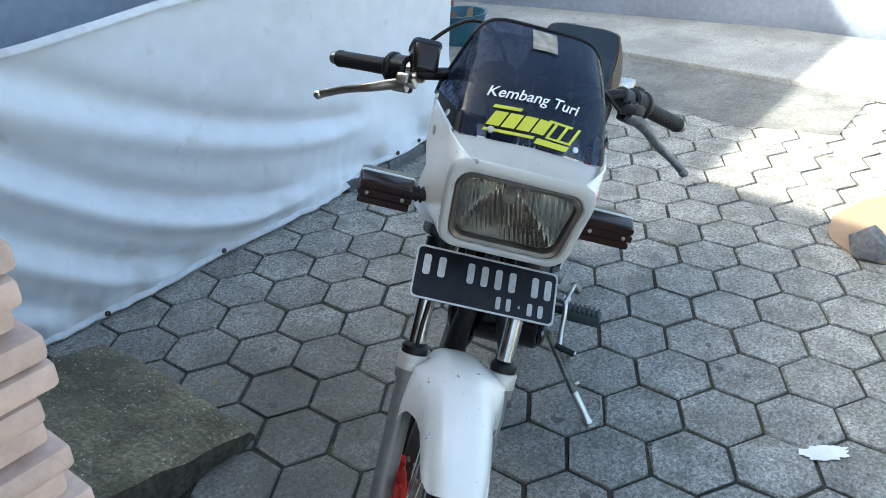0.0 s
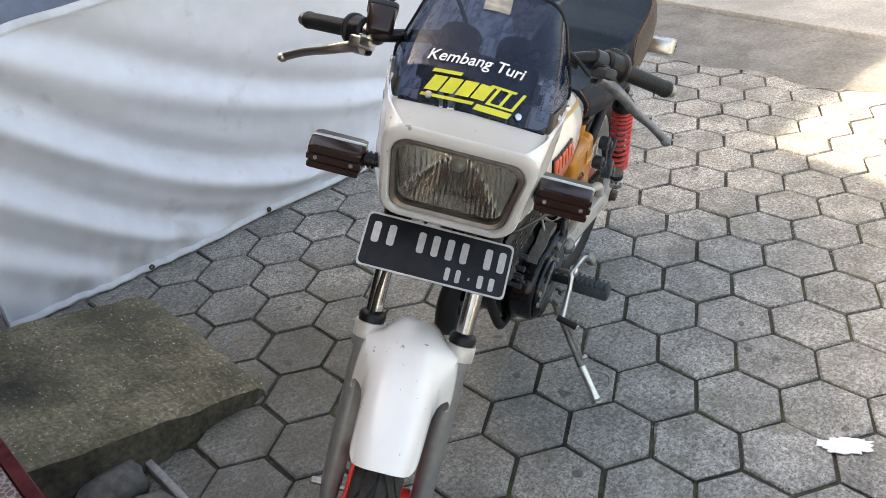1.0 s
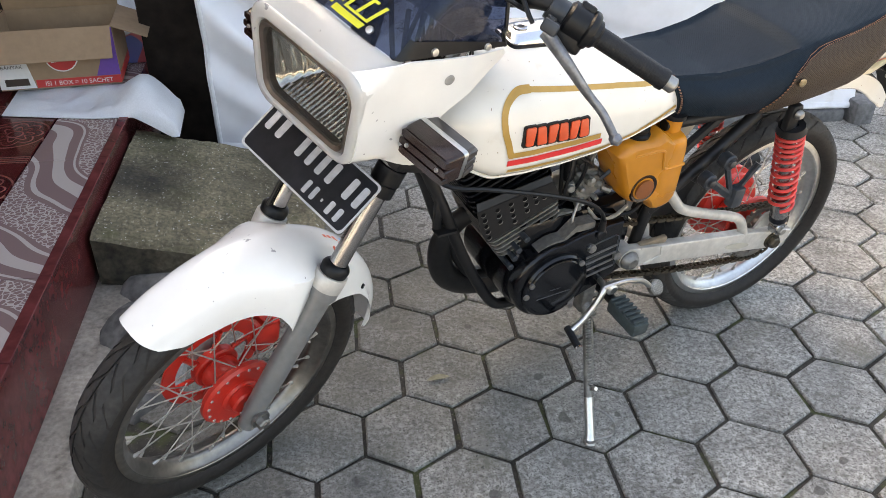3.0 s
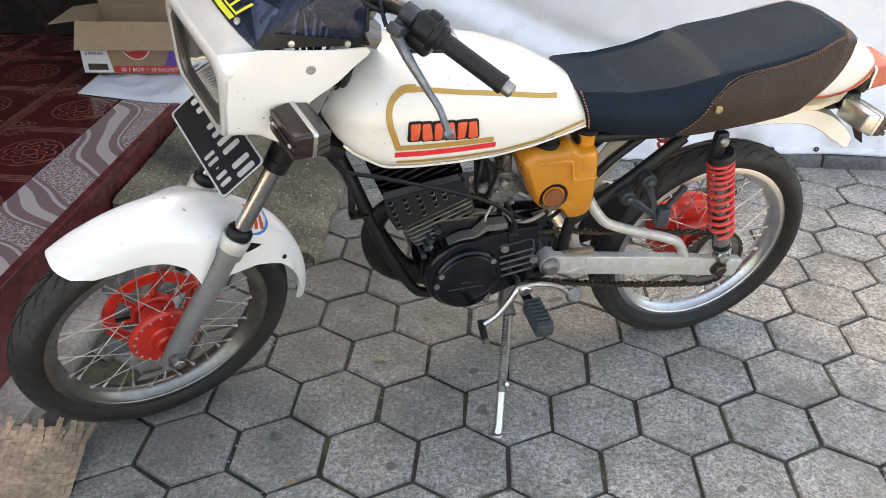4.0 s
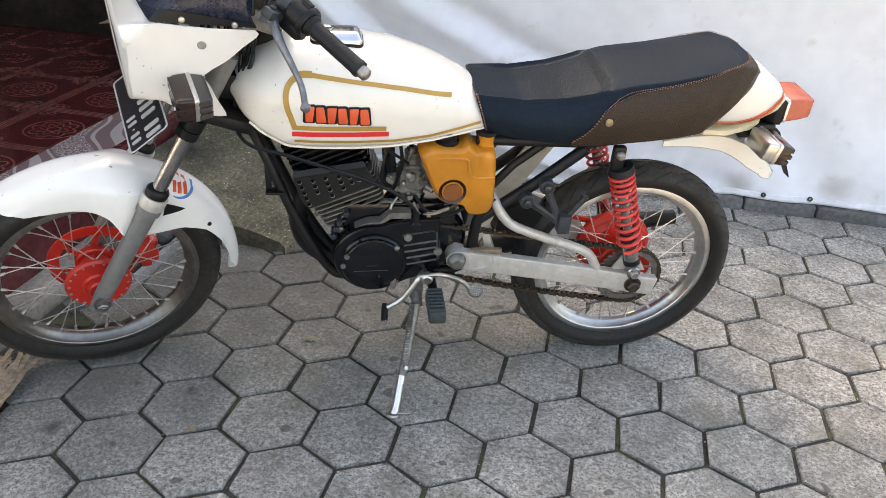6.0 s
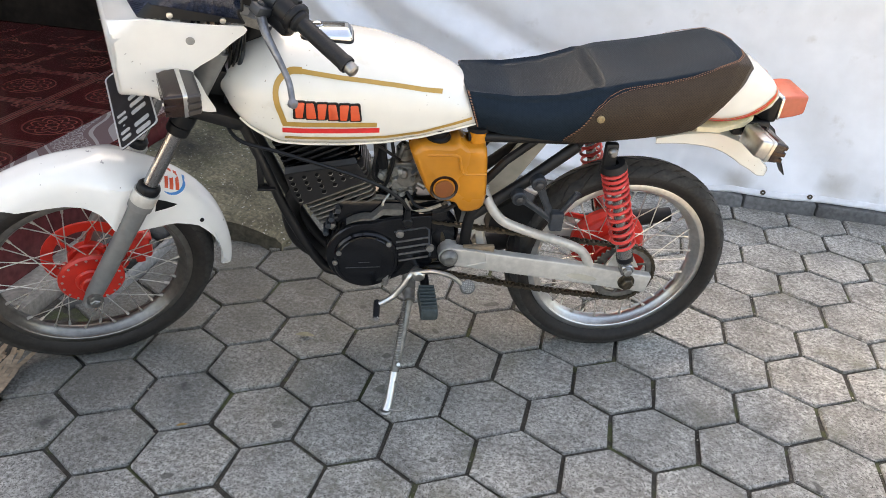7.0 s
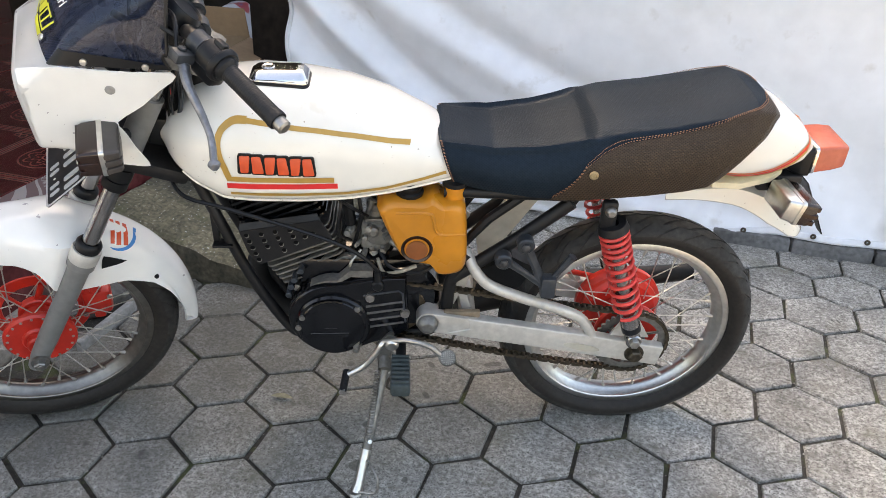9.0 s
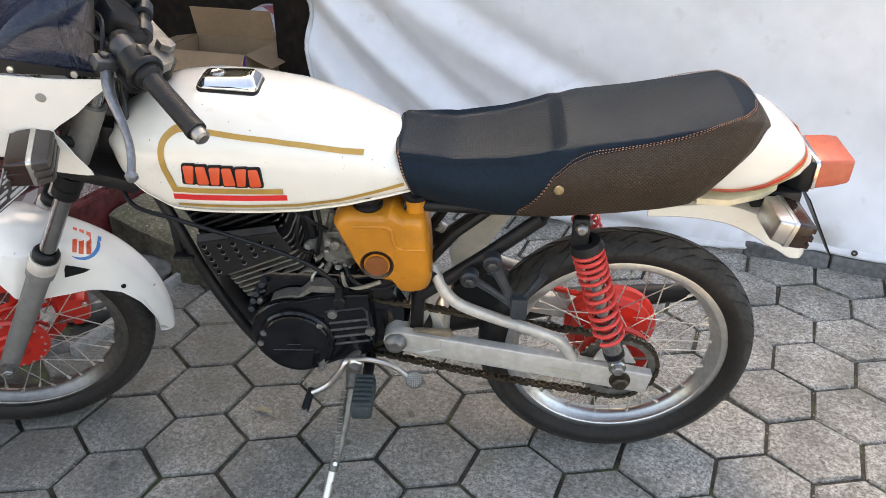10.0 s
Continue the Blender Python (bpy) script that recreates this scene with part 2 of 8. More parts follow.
def tube(bm, pts, r, segs=10, cap=True, flat=1.0):
    """A round rod along a line of points; r may be one radius or one for each point."""
    p = [Vector(q) for q in pts]
    rs = list(r) if hasattr(r, "__len__") else [r] * len(p)
    if len(rs) != len(p):
        rs = [rs[0] + (rs[-1] - rs[0]) * i / (len(p) - 1) for i in range(len(p))]
    rings, side = [], None
    for i, q in enumerate(p):
        d = (p[min(i + 1, len(p) - 1)] - p[max(i - 1, 0)]).normalized()
        if side is None:
            side = d.orthogonal().normalized()
        side = (side - d * side.dot(d)).normalized()
        up = d.cross(side)
        rings.append([bm.verts.new(q + (side * math.cos(a) + up * math.sin(a) * flat) * rs[i])
                      for a in (2 * math.pi * k / segs for k in range(segs))])
    for a, b in zip(rings, rings[1:]):
        for k in range(segs):
            bm.faces.new((a[k], a[(k + 1) % segs], b[(k + 1) % segs], b[k]))
    if cap:
        bm.faces.new(rings[0][::-1])
        bm.faces.new(rings[-1])
    return bm


def lathe(bm, profile, at=(0, 0, 0), axis="y", segs=32, closed=False):
    """Turns a profile of (radius, along) round an axis through at."""
    at = Vector(at)
    turn = {"x": Matrix(((0, 0, 1), (1, 0, 0), (0, 1, 0))), "y": Matrix(((0, 1, 0), (0, 0, 1), (1, 0, 0))), "z": Matrix.Identity(3)}[axis] if isinstance(axis, str) else Vector(axis).to_track_quat("Z", "Y").to_matrix()
    rings = []
    for r, h in profile:
        if r < 1e-6:
            rings.append([bm.verts.new(at + turn @ Vector((0, 0, h)))] * segs)
        else:
            rings.append([bm.verts.new(at + turn @ Vector((r * math.cos(a), r * math.sin(a), h))) for a in (2 * math.pi * k / segs for k in range(segs))])
    pairs = list(zip(rings, rings[1:])) + ([(rings[-1], rings[0])] if closed else [])
    for a, b in pairs:
        for k in range(segs):
            vs = []
            for v in (a[k], a[(k + 1) % segs], b[(k + 1) % segs], b[k]):
                if v not in vs:
                    vs.append(v)
            if len(vs) > 2:
                bm.faces.new(vs)
    return bm


def loft(bm, rings, cap=True, closed=True):
    """Skins rings of the same number of points."""
    rv = [[bm.verts.new(q) for q in r] for r in rings]
    n = len(rv[0])
    for a, b in zip(rv, rv[1:]):
        for k in range(n if closed else n - 1):
            bm.faces.new((a[k], a[(k + 1) % n], b[(k + 1) % n], b[k]))
    if cap and closed:
        bm.faces.new(rv[0][::-1])
        bm.faces.new(rv[-1])
    return bm


def sheet(bm, outline, place, thick, cell=0.02):
    """A plate with the given outline of (a, b), cut into cells, bent by place(a, b, depth) and given thickness."""
    t = bmesh.new()
    f = t.faces.new([t.verts.new((a, b, 0)) for a, b in outline])
    for ax in (0, 1):
        lo, hi = min(o[ax] for o in outline), max(o[ax] for o in outline)
        k = lo + cell
        while k < hi:
            no = (1, 0, 0) if ax == 0 else (0, 1, 0)
            co = (k, 0, 0) if ax == 0 else (0, k, 0)
            bmesh.ops.bisect_plane(t, geom=t.verts[:] + t.edges[:] + t.faces[:], plane_co=co, plane_no=no)
            k += cell
    t.verts.index_update()
    top = [bm.verts.new(place(v.co.x, v.co.y, thick)) for v in t.verts]
    bot = [bm.verts.new(place(v.co.x, v.co.y, 0.0)) for v in t.verts]
    for f in t.faces:
        ix = [v.index for v in f.verts]
        bm.faces.new([top[i] for i in ix])
        bm.faces.new([bot[i] for i in reversed(ix)])
    for e in t.edges:
        if len(e.link_faces) == 1:
            a, b = e.verts[0].index, e.verts[1].index
            bm.faces.new((top[a], top[b], bot[b], bot[a]))
    t.free()
    return bm


def lerp1(x, xs, ys):
    return float(np.interp(x, xs, ys))


def rounded(hw, hh, r, n=5, hw2=None):
    """A rounded rectangle as points (a, b); hw2: half width at the bottom."""
    hw2 = hw if hw2 is None else hw2
    out = []
    for cx, cy, a0 in ((hw - r, hh - r, 0), (-(hw - r), hh - r, 90), (-(hw2 - r), -(hh - r), 180), (hw2 - r, -(hh - r), 270)):
        for k in range(n):
            a = radians(a0 + 90 * k / (n - 1))
            out.append((cx + r * math.cos(a), cy + r * math.sin(a)))
    return out


# ---- ground and setting ----
HEX_W = 0.2
HEX_R = HEX_W / math.sqrt(3)

# Ground colour is raised so its sunlit parts bounce light into the yard.
bm = bmesh.new()
add(bm, [(x, y, -0.05) for x, y in ((-60, -60), (60, -60), (60, 60), (-60, 60))], [(0, 1, 2, 3)])
tagged(part("ground", bm, M["ground"], None, smooth=False), "ground round the yard, made pale to bounce sunlight in", "ground", kind="structure")

bm = bmesh.new()
block(bm, -1.76, 2.36, -3.4, 1.095, -0.049, -0.009)
block(bm, -1.50, 2.36, 1.096, 1.27, -0.049, -0.009)
block(bm, 0.80, 2.36, 1.272, 4.0, -0.049, -0.009)
paving = tagged(part("floor_paving", bm, M["joint"], None, smooth=False), "grey hexagonal concrete pavers with dark dirty joints", "paving", kind="structure")

# strip behind the paving, low wall and upper terrace
bm = bmesh.new()
far_m = pose(2.36, 0, 0, 0, 0, -3)
block(bm, 0.0, 1.1, -6, 7, -0.04, 0.032, 0.010, far_m)
tagged(part("pavement", bm, M["concrete"], None), "raised bare concrete strip along the low wall", "pavement", kind="structure")
bm = bmesh.new()
wall_m = pose(3.42, 0.9, 0, 0, 0, 8)
block(bm, 0.0, 0.16, -8, 7, -0.04, 0.42, 0.01, wall_m)
tagged(part("wall_east", bm, M["bluewall"], None), "low grey-blue painted wall beside the yard", "wall", kind="structure")
bm = bmesh.new()
block(bm, 0.164, 14, -8, 7, -0.04, 0.41, 0.0, wall_m)
tagged(part("terrace", bm, M["concrete"], None), "sunlit concrete terrace above the low wall", "terrace", kind="structure")

bm = bmesh.new()
edge_l = [(1.60 + 0.10 * noise.noise(Vector((y * 3.1, 0, 4))) + 0.05 * noise.noise(Vector((y * 11, 2, 4))) + 0.22 * max(0.0, 0.35 - y), y) for y in np.linspace(-0.25, 3.9, 90)]
rows_ = []
for x, y in edge_l:
    hi = 2.352 + 0.05 * y
    rows_.append([(x + (hi - x) * k / 8, y, 0.0008 + 0.0035 * min(1, k / 2) + 0.002 * noise.noise(Vector((x * 3 + k, y * 4, 1)))) for k in range(9)])
loft(bm, rows_, cap=False, closed=False)
bmesh.ops.solidify(bm, geom=bm.faces[:], thickness=0.003)
tagged(part("cement_apron", bm, M["cement"], None), "thin smear of cement over the last pavers", "cement", kind="structure")

# porch
PORCH_X, PORCH_Z = -1.86, 0.25
bm = bmesh.new()
block(bm, -6.0, PORCH_X - 0.012, -1.76, 6.0, -0.049, PORCH_Z - 0.012, 0.0)
porch = tagged(part("porch_floor", bm, M["tile_trim"], None, smooth=False), "raised porch floor of dark red flowered tiles", "porch", kind="structure")
bm = bmesh.new()
block(bm, PORCH_X - 0.02, -1.765, -1.76, 1.2, -0.049, 0.035, 0.012)
M["footing"] = mat("dirty footing concrete", (0.36, 0.325, 0.275), 0.95, grain=80, vary=0.3, bump=0.8, patch=7, second=(0.24, 0.215, 0.18))
fg = in_world(M["footing"]).outputs["Position"]
overlay(M["footing"], fg, 14, 0.57, 0.66, (0.09, 0.08, 0.065), 0.6, 6)
tagged(part("porch_footing", bm, M["footing"], None), "rough concrete footing at the foot of the porch", "footing", kind="structure")

# walls and roofs around the yard; most are unseen and added to shape light
# Added walls; their dark colour gives the house interior its unlit look.
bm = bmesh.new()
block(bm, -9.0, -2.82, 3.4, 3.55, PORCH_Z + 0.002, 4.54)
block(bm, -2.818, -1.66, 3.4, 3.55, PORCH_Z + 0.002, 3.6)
tagged(part("wall_back", bm, M["darkwall"], None, smooth=False), "added dark wall closing the unlit back of the porch", "wall", kind="structure")
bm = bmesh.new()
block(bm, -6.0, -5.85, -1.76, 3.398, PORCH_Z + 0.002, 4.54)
tagged(part("wall_west", bm, M["darkwall"], None, smooth=False), "unseen dark wall added to block light behind the porch", "wall", kind="structure")
bm = bmesh.new()
block(bm, -1.655, 0.80, 1.75, 1.9, -0.049, 2.0)
tagged(part("wall_north", bm, M["bluewall"], None, smooth=False), "grey-blue painted wall behind the tarpaulin", "wall", kind="structure")
# Unseen eave, placed so that its shadow edge bounds the sunlit patch.
bm = bmesh.new()
eave = [(-9.0, 1.1), (-3.24, 1.1), (-2.75, 3.95), (-2.75, 9.0), (-9.0, 9.0)]
loft(bm, [[(x, y, z) for x, y in eave] for z in (4.55, 4.625)])
tagged(part("roof", bm, M["roof"], None, smooth=False), "unseen upper roof sheets added to shade the yard", "roof", kind="structure")
# Unseen low roof, added to keep sky light off the porch.
bm = bmesh.new()
block(bm, -5.848, -2.0, -1.76, 1.79, 2.72, 2.80)
tagged(part("porch_roof", bm, M["roof"], None, smooth=False), "unseen low roof sheets added to shade the porch", "roof", kind="structure")
# Unseen blocks, sized to cast the north edge of the sunlit patch.
bm = bmesh.new()
block(bm, -8.0, 0.45, 4.1, 8.0, -0.049, 5.0)
block(bm, 0.455, 2.5, 4.1, 8.0, -0.049, 3.6)
tagged(part("house_north", bm, M["plaster"], None, smooth=False), "unseen plastered blocks added to cast shade across the yard", "house", kind="structure")

# Near-black panels added where the space behind is only unlit.
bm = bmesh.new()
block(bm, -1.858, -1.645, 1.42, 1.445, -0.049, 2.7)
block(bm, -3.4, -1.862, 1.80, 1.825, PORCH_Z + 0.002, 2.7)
tagged(part("wall_boards", bm, M["unlitgap"], None, smooth=False), "near-black panels standing in for the unlit space behind the tarpaulin's free edge", "wall", kind="structure")

# ramp
bm = bmesh.new()
rx0, rx1, ry0, ry1 = PORCH_X + 0.004, -1.265, 0.42, 1.09
nx, ny = 24, 22
rows_top = []
for i in range(nx + 1):
    row = []
    for j in range(ny + 1):
        x, y = rx0 + (rx1 - rx0) * i / nx, ry0 + (ry1 - ry0) * j / ny
        z = 0.185 + (0.035 - 0.185) * i / nx
        q = Vector((x, y, z))
        z += 0.006 * noise.noise(q * 9) + 0.004 * noise.noise(q * 31)
        edge = 0.03 * noise.noise(Vector((x * 14, y * 14, 3)))
        if i == nx:
            x += edge * 0.7 - 0.012 * (j in (0, ny))
            z -= 0.012
        if j == 0:
            y += edge * 0.5
            z -= 0.008
        row.append(bm.verts.new((x, y, z)))
    rows_top.append(row)
low = [[bm.verts.new((v.co.x, v.co.y, -0.04)) for v in row] for row in rows_top]
for i in range(nx):
    for j in range(ny):
        bm.faces.new((rows_top[i][j], rows_top[i + 1][j], rows_top[i + 1][j + 1], rows_top[i][j + 1]))
for i in range(nx):
    bm.faces.new((rows_top[i][ny], low[i][ny], low[i + 1][ny], rows_top[i + 1][ny]))
for j in range(ny):
    for i in (0, nx):
        bm.faces.new((rows_top[i][j], rows_top[i][j + 1], low[i][j + 1], low[i][j]))
side_line = [(v.co.copy(), w.co.copy()) for v, w in ((r_[0], l_[0]) for r_, l_ in zip(rows_top, low))]
ramp = tagged(part("ramp", bm, M["mossy"], None), "rough mossy concrete ramp up to the porch", "ramp", kind="structure")
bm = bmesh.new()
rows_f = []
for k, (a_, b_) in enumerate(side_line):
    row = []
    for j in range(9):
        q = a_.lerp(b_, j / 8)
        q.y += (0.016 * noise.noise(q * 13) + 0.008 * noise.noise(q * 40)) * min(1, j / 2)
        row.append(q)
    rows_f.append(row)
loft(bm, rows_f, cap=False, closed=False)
# Side shade is painted in: this mossy concrete is darker than the top.
M["shadeside"] = mat("damp algae-stained concrete", (0.115, 0.100, 0.070), 0.9, grain=60, vary=0.5, bump=1.0, patch=7, second=(0.040, 0.036, 0.027))
part("ramp_side", bm, M["shadeside"], ramp, "rough mossy side face, darkened for its shade")


# tarpaulin screen with its kerb
def tarp_y(x, z):
    """Folds: swags that start at the upper free corner and run down along the foot, over a soft belly."""
    h = z / 0.92
    q = x + 1.64
    folds = 0.0
    for xe, ze, z0, pw, amp, w in ((-0.68, 0.03, 0.66, 1.7, 0.036, 0.048), (-0.25, 0.12, 0.92, 1.8, 0.044, 0.050), (0.15, 0.30, 1.10, 1.6, 0.028, 0.055), (-1.17, 0.04, 0.38, 1.35, 0.018, 0.042), (0.30, 0.08, 0.55, 1.5, 0.008, 0.06)):
        t = max(0.0, (xe - x) / (xe + 1.64))
        zl = ze + (z0 - ze) * t ** pw
        d = (z - zl) / (w * (0.6 + 0.8 * t))
        folds += amp * (math.exp(-d * d) - 0.8 * math.exp(-(d + 1.8) ** 2)) * max(0.0, min(1.0, (xe + 0.06 - x) / 0.3))
    pull = 0.018 * math.sin(2 * math.pi * (x * 1.0 + z * 0.9) / 0.5) * math.exp(-((x - 0.35) / 0.45) ** 2) * math.exp(-z / 0.35)
    rays = 0.0
    foot_f = math.exp(-z / 0.10)
    rays += foot_f * 0.006 * math.sin(2 * math.pi * (x * 7.5 + 1.5 * math.sin(x * 5) - z * 5)) * (1 if x < 0 else 0.4)
    rays += 0.010 * math.exp(-z / 0.09) * noise.noise(Vector((x * 9 + z * 10, z * 16, 5.0))) * (1 if x < -0.6 else 0.4)
    crease = rays + 0.008 * noise.noise(Vector((x * 2.2 + z * 1.2, z * 3.0, 0.3))) + 0.003 * noise.noise(Vector((x * 9, z * 9, 2.0)))
    foot = 0.012 * noise.noise(Vector((x * 12, 0.5, 7))) * math.exp(-z / 0.07)
    belly = 0.06 * math.sin(math.pi * min(1, max(0, h))) * (0.5 + 0.5 * math.tanh((x + 0.2) * 1.2))
    return 1.275 + belly + (folds + pull) * min(1, (z + 0.03) / 0.12) + crease + foot + 0.05 * max(0.0, -x - 1.2)


bm = bmesh.new()
TX0, TX1, TZ1 = -1.64, 0.80, 0.93


def tarp_top(x):
    return TZ1 - 0.05 * min(1.0, max(0.0, (-0.75 - x) / 0.65))



nx, nz = 250, 110
grid = []
for i in range(nx + 1):
    x = TX0 + (TX1 - TX0) * i / nx
    z0 = 0.012 + (0.045 * max(0, min(1, (x + 0.1) / 0.3)))
    grid.append([bm.verts.new((x, tarp_y(x, z0 + (tarp_top(x) - z0) * j / nz), z0 + (tarp_top(x) - z0) * j / nz)) for j in range(nz + 1)])
for i in range(nx):
    for j in range(nz):
        bm.faces.new((grid[i][j], grid[i + 1][j], grid[i + 1][j + 1], grid[i][j + 1]))
r = bmesh.ops.extrude_face_region(bm, geom=bm.faces[:])
bmesh.ops.translate(bm, verts=[v for v in r["geom"] if isinstance(v, bmesh.types.BMVert)], vec=(0, 0.004, 0))
tarp = tagged(part("tarpaulin", bm, M["tarp"], None), "white vinyl tarpaulin hung as a screen, sagging in soft folds", "tarpaulin")
for low_hem in (True, False):
    bm = bmesh.new()
    line = []
    for x in np.linspace(TX0 + 0.01, TX1 - 0.01, 70):
        z = 0.018 + 0.045 * max(0, min(1, (x + 0.1) / 0.3)) if low_hem else tarp_top(x) - 0.012
        line.append((x, tarp_y(x, z) - 0.004, z))
    tube(bm, line, 0.013 if low_hem else 0.016, 8, flat=0.6)
    part("hem", bm, M["tarphem"], tarp, "welded hem with a rope inside")
bm = bmesh.new()
for x in np.linspace(TX0 + 0.01, TX1 - 0.02, 1):
    tube(bm, [(x, tarp_y(x, z) - 0.004, z) for z in np.linspace(0.03, 0.9, 24)], 0.008, 8)
part("edge_hem", bm, M["tarphem"], tarp)
eye_bm = bmesh.new()
lathe(eye_bm, [(0.004, -0.003), (0.009, -0.003), (0.010, 0), (0.009, 0.003), (0.004, 0.003)], axis="y", segs=14, closed=True)
eye_me = bpy.data.meshes.new("eyelet")
eye_bm.to_mesh(eye_me)
eye_bm.free()
M["brass"] = mat("tarnished brass", (0.12, 0.10, 0.08), 0.5, 0.8, grain=60, vary=0.3)
eye_me.materials.append(M["brass"])
for x in (-1.17, -0.68, 0.08, 0.3, 0.47):
    o = new("eyelet", eye_me)
    o.parent = tarp
    z = 0.022 + 0.05 * max(0, min(1, (x + 0.1) / 0.3))
    o.location = (x, tarp_y(x, z) - 0.016, z)

bm = bmesh.new()
for k in range(3):
    x0 = -0.02 + k * 0.262
    block(bm, x0, x0 + 0.258, 1.262, 1.36, -0.04, 0.046 + 0.004 * (k % 2), 0.012, pose(0, 0, 0, 0, 0, 0))
M["kerb"] = mat("dark wet concrete", (0.15, 0.15, 0.15), 0.85, grain=60, vary=0.35, bump=0.5, patch=5)
tagged(part("kerb", bm, M["kerb"], None), "dark concrete kerb under the tarpaulin", "kerb", kind="structure")
bm = bmesh.new()
block(bm, 0.775, 0.86, 1.22, 1.34, -0.04, 0.09, 0.02)
tagged(part("kerb_end", bm, M["kerb"], None), "rounded end block of the kerb", "kerb", kind="structure")

# porch tiles: dark field tiles and a pale patterned border
def tile_flower(name, base, line, scale, rough):
    """Glazed tile with a printed rosette in each square and a fine frame line."""
    m = bpy.data.materials.new(name)
    m.use_nodes = True
    nt = m.node_tree
    b = nt.nodes["Principled BSDF"]
    tc = nt.nodes.new("ShaderNodeTexCoord")
    sep = nt.nodes.new("ShaderNodeSeparateXYZ")
    nt.links.new(tc.outputs["Object"], sep.inputs[0])

    def op(kind, a, c=None):
        n = nt.nodes.new("ShaderNodeMath")
        n.operation = kind
        for k, v in enumerate((a, c)):
            if v is None:
                continue
            if isinstance(v, (int, float)):
                n.inputs[k].default_value = v
            else:
                nt.links.new(v, n.inputs[k])
        return n.outputs[0]
    x, y = op("MULTIPLY", sep.outputs[0], scale), op("MULTIPLY", sep.outputs[1], scale)
    rad = op("SQRT", op("ADD", op("MULTIPLY", x, x), op("MULTIPLY", y, y)))
    ang = op("ARCTAN2", y, x)
    petal = op("ADD", 0.33, op("MULTIPLY", 0.11, op("ABSOLUTE", op("COSINE", op("MULTIPLY", ang, 4.0)))))
    petal2 = op("ADD", 0.24, op("MULTIPLY", 0.06, op("COSINE", op("MULTIPLY", ang, 8.0))))
    ax_, ay_ = op("ABSOLUTE", x), op("ABSOLUTE", y)
    big = op("MAXIMUM", ax_, ay_)
    cx_, cy_ = op("SUBTRACT", ax_, 0.74), op("SUBTRACT", ay_, 0.74)
    curl = op("SQRT", op("ADD", op("MULTIPLY", cx_, cx_), op("MULTIPLY", cy_, cy_)))
    c2 = op("SQRT", op("ADD", op("MULTIPLY", op("SUBTRACT", ax_, 0.58), op("SUBTRACT", ax_, 0.58)), op("MULTIPLY", op("SUBTRACT", ay_, 0.78), op("SUBTRACT", ay_, 0.78))))
    d = op("ABSOLUTE", op("SUBTRACT", rad, petal))
    for other in (op("SUBTRACT", rad, petal2), op("SUBTRACT", rad, 0.12), op("SUBTRACT", rad, 0.53), op("SUBTRACT", big, 0.90), op("SUBTRACT", big, 0.965), op("SUBTRACT", curl, 0.075), op("SUBTRACT", c2, 0.06)):
        d = op("MINIMUM", d, op("ABSOLUTE", other))
    lines = op("LESS_THAN", d, 0.017)
    nz_ = nt.nodes.new("ShaderNodeTexNoise")
    nz_.inputs["Scale"].default_value = 18
    nt.links.new(tc.outputs["Object"], nz_.inputs["Vector"])
    fac = op("MULTIPLY", lines, op("MULTIPLY", nz_.outputs["Fac"], 1.3))
    mx = nt.nodes.new("ShaderNodeMix")
    mx.data_type = "RGBA"
    mx.inputs[6].default_value, mx.inputs[7].default_value = (*base, 1), (*line, 1)
    nt.links.new(fac, mx.inputs[0])
    nt.links.new(mx.outputs[2], b.inputs["Base Color"])
    b.inputs["Roughness"].default_value = rough
    mr = nt.nodes.new("ShaderNodeMapRange")
    mr.inputs[3].default_value, mr.inputs[4].default_value = rough * 0.7, rough * 1.9
    nt.links.new(nz_.outputs["Fac"], mr.inputs[0])
    nt.links.new(mr.outputs[0], b.inputs["Roughness"])
    return m


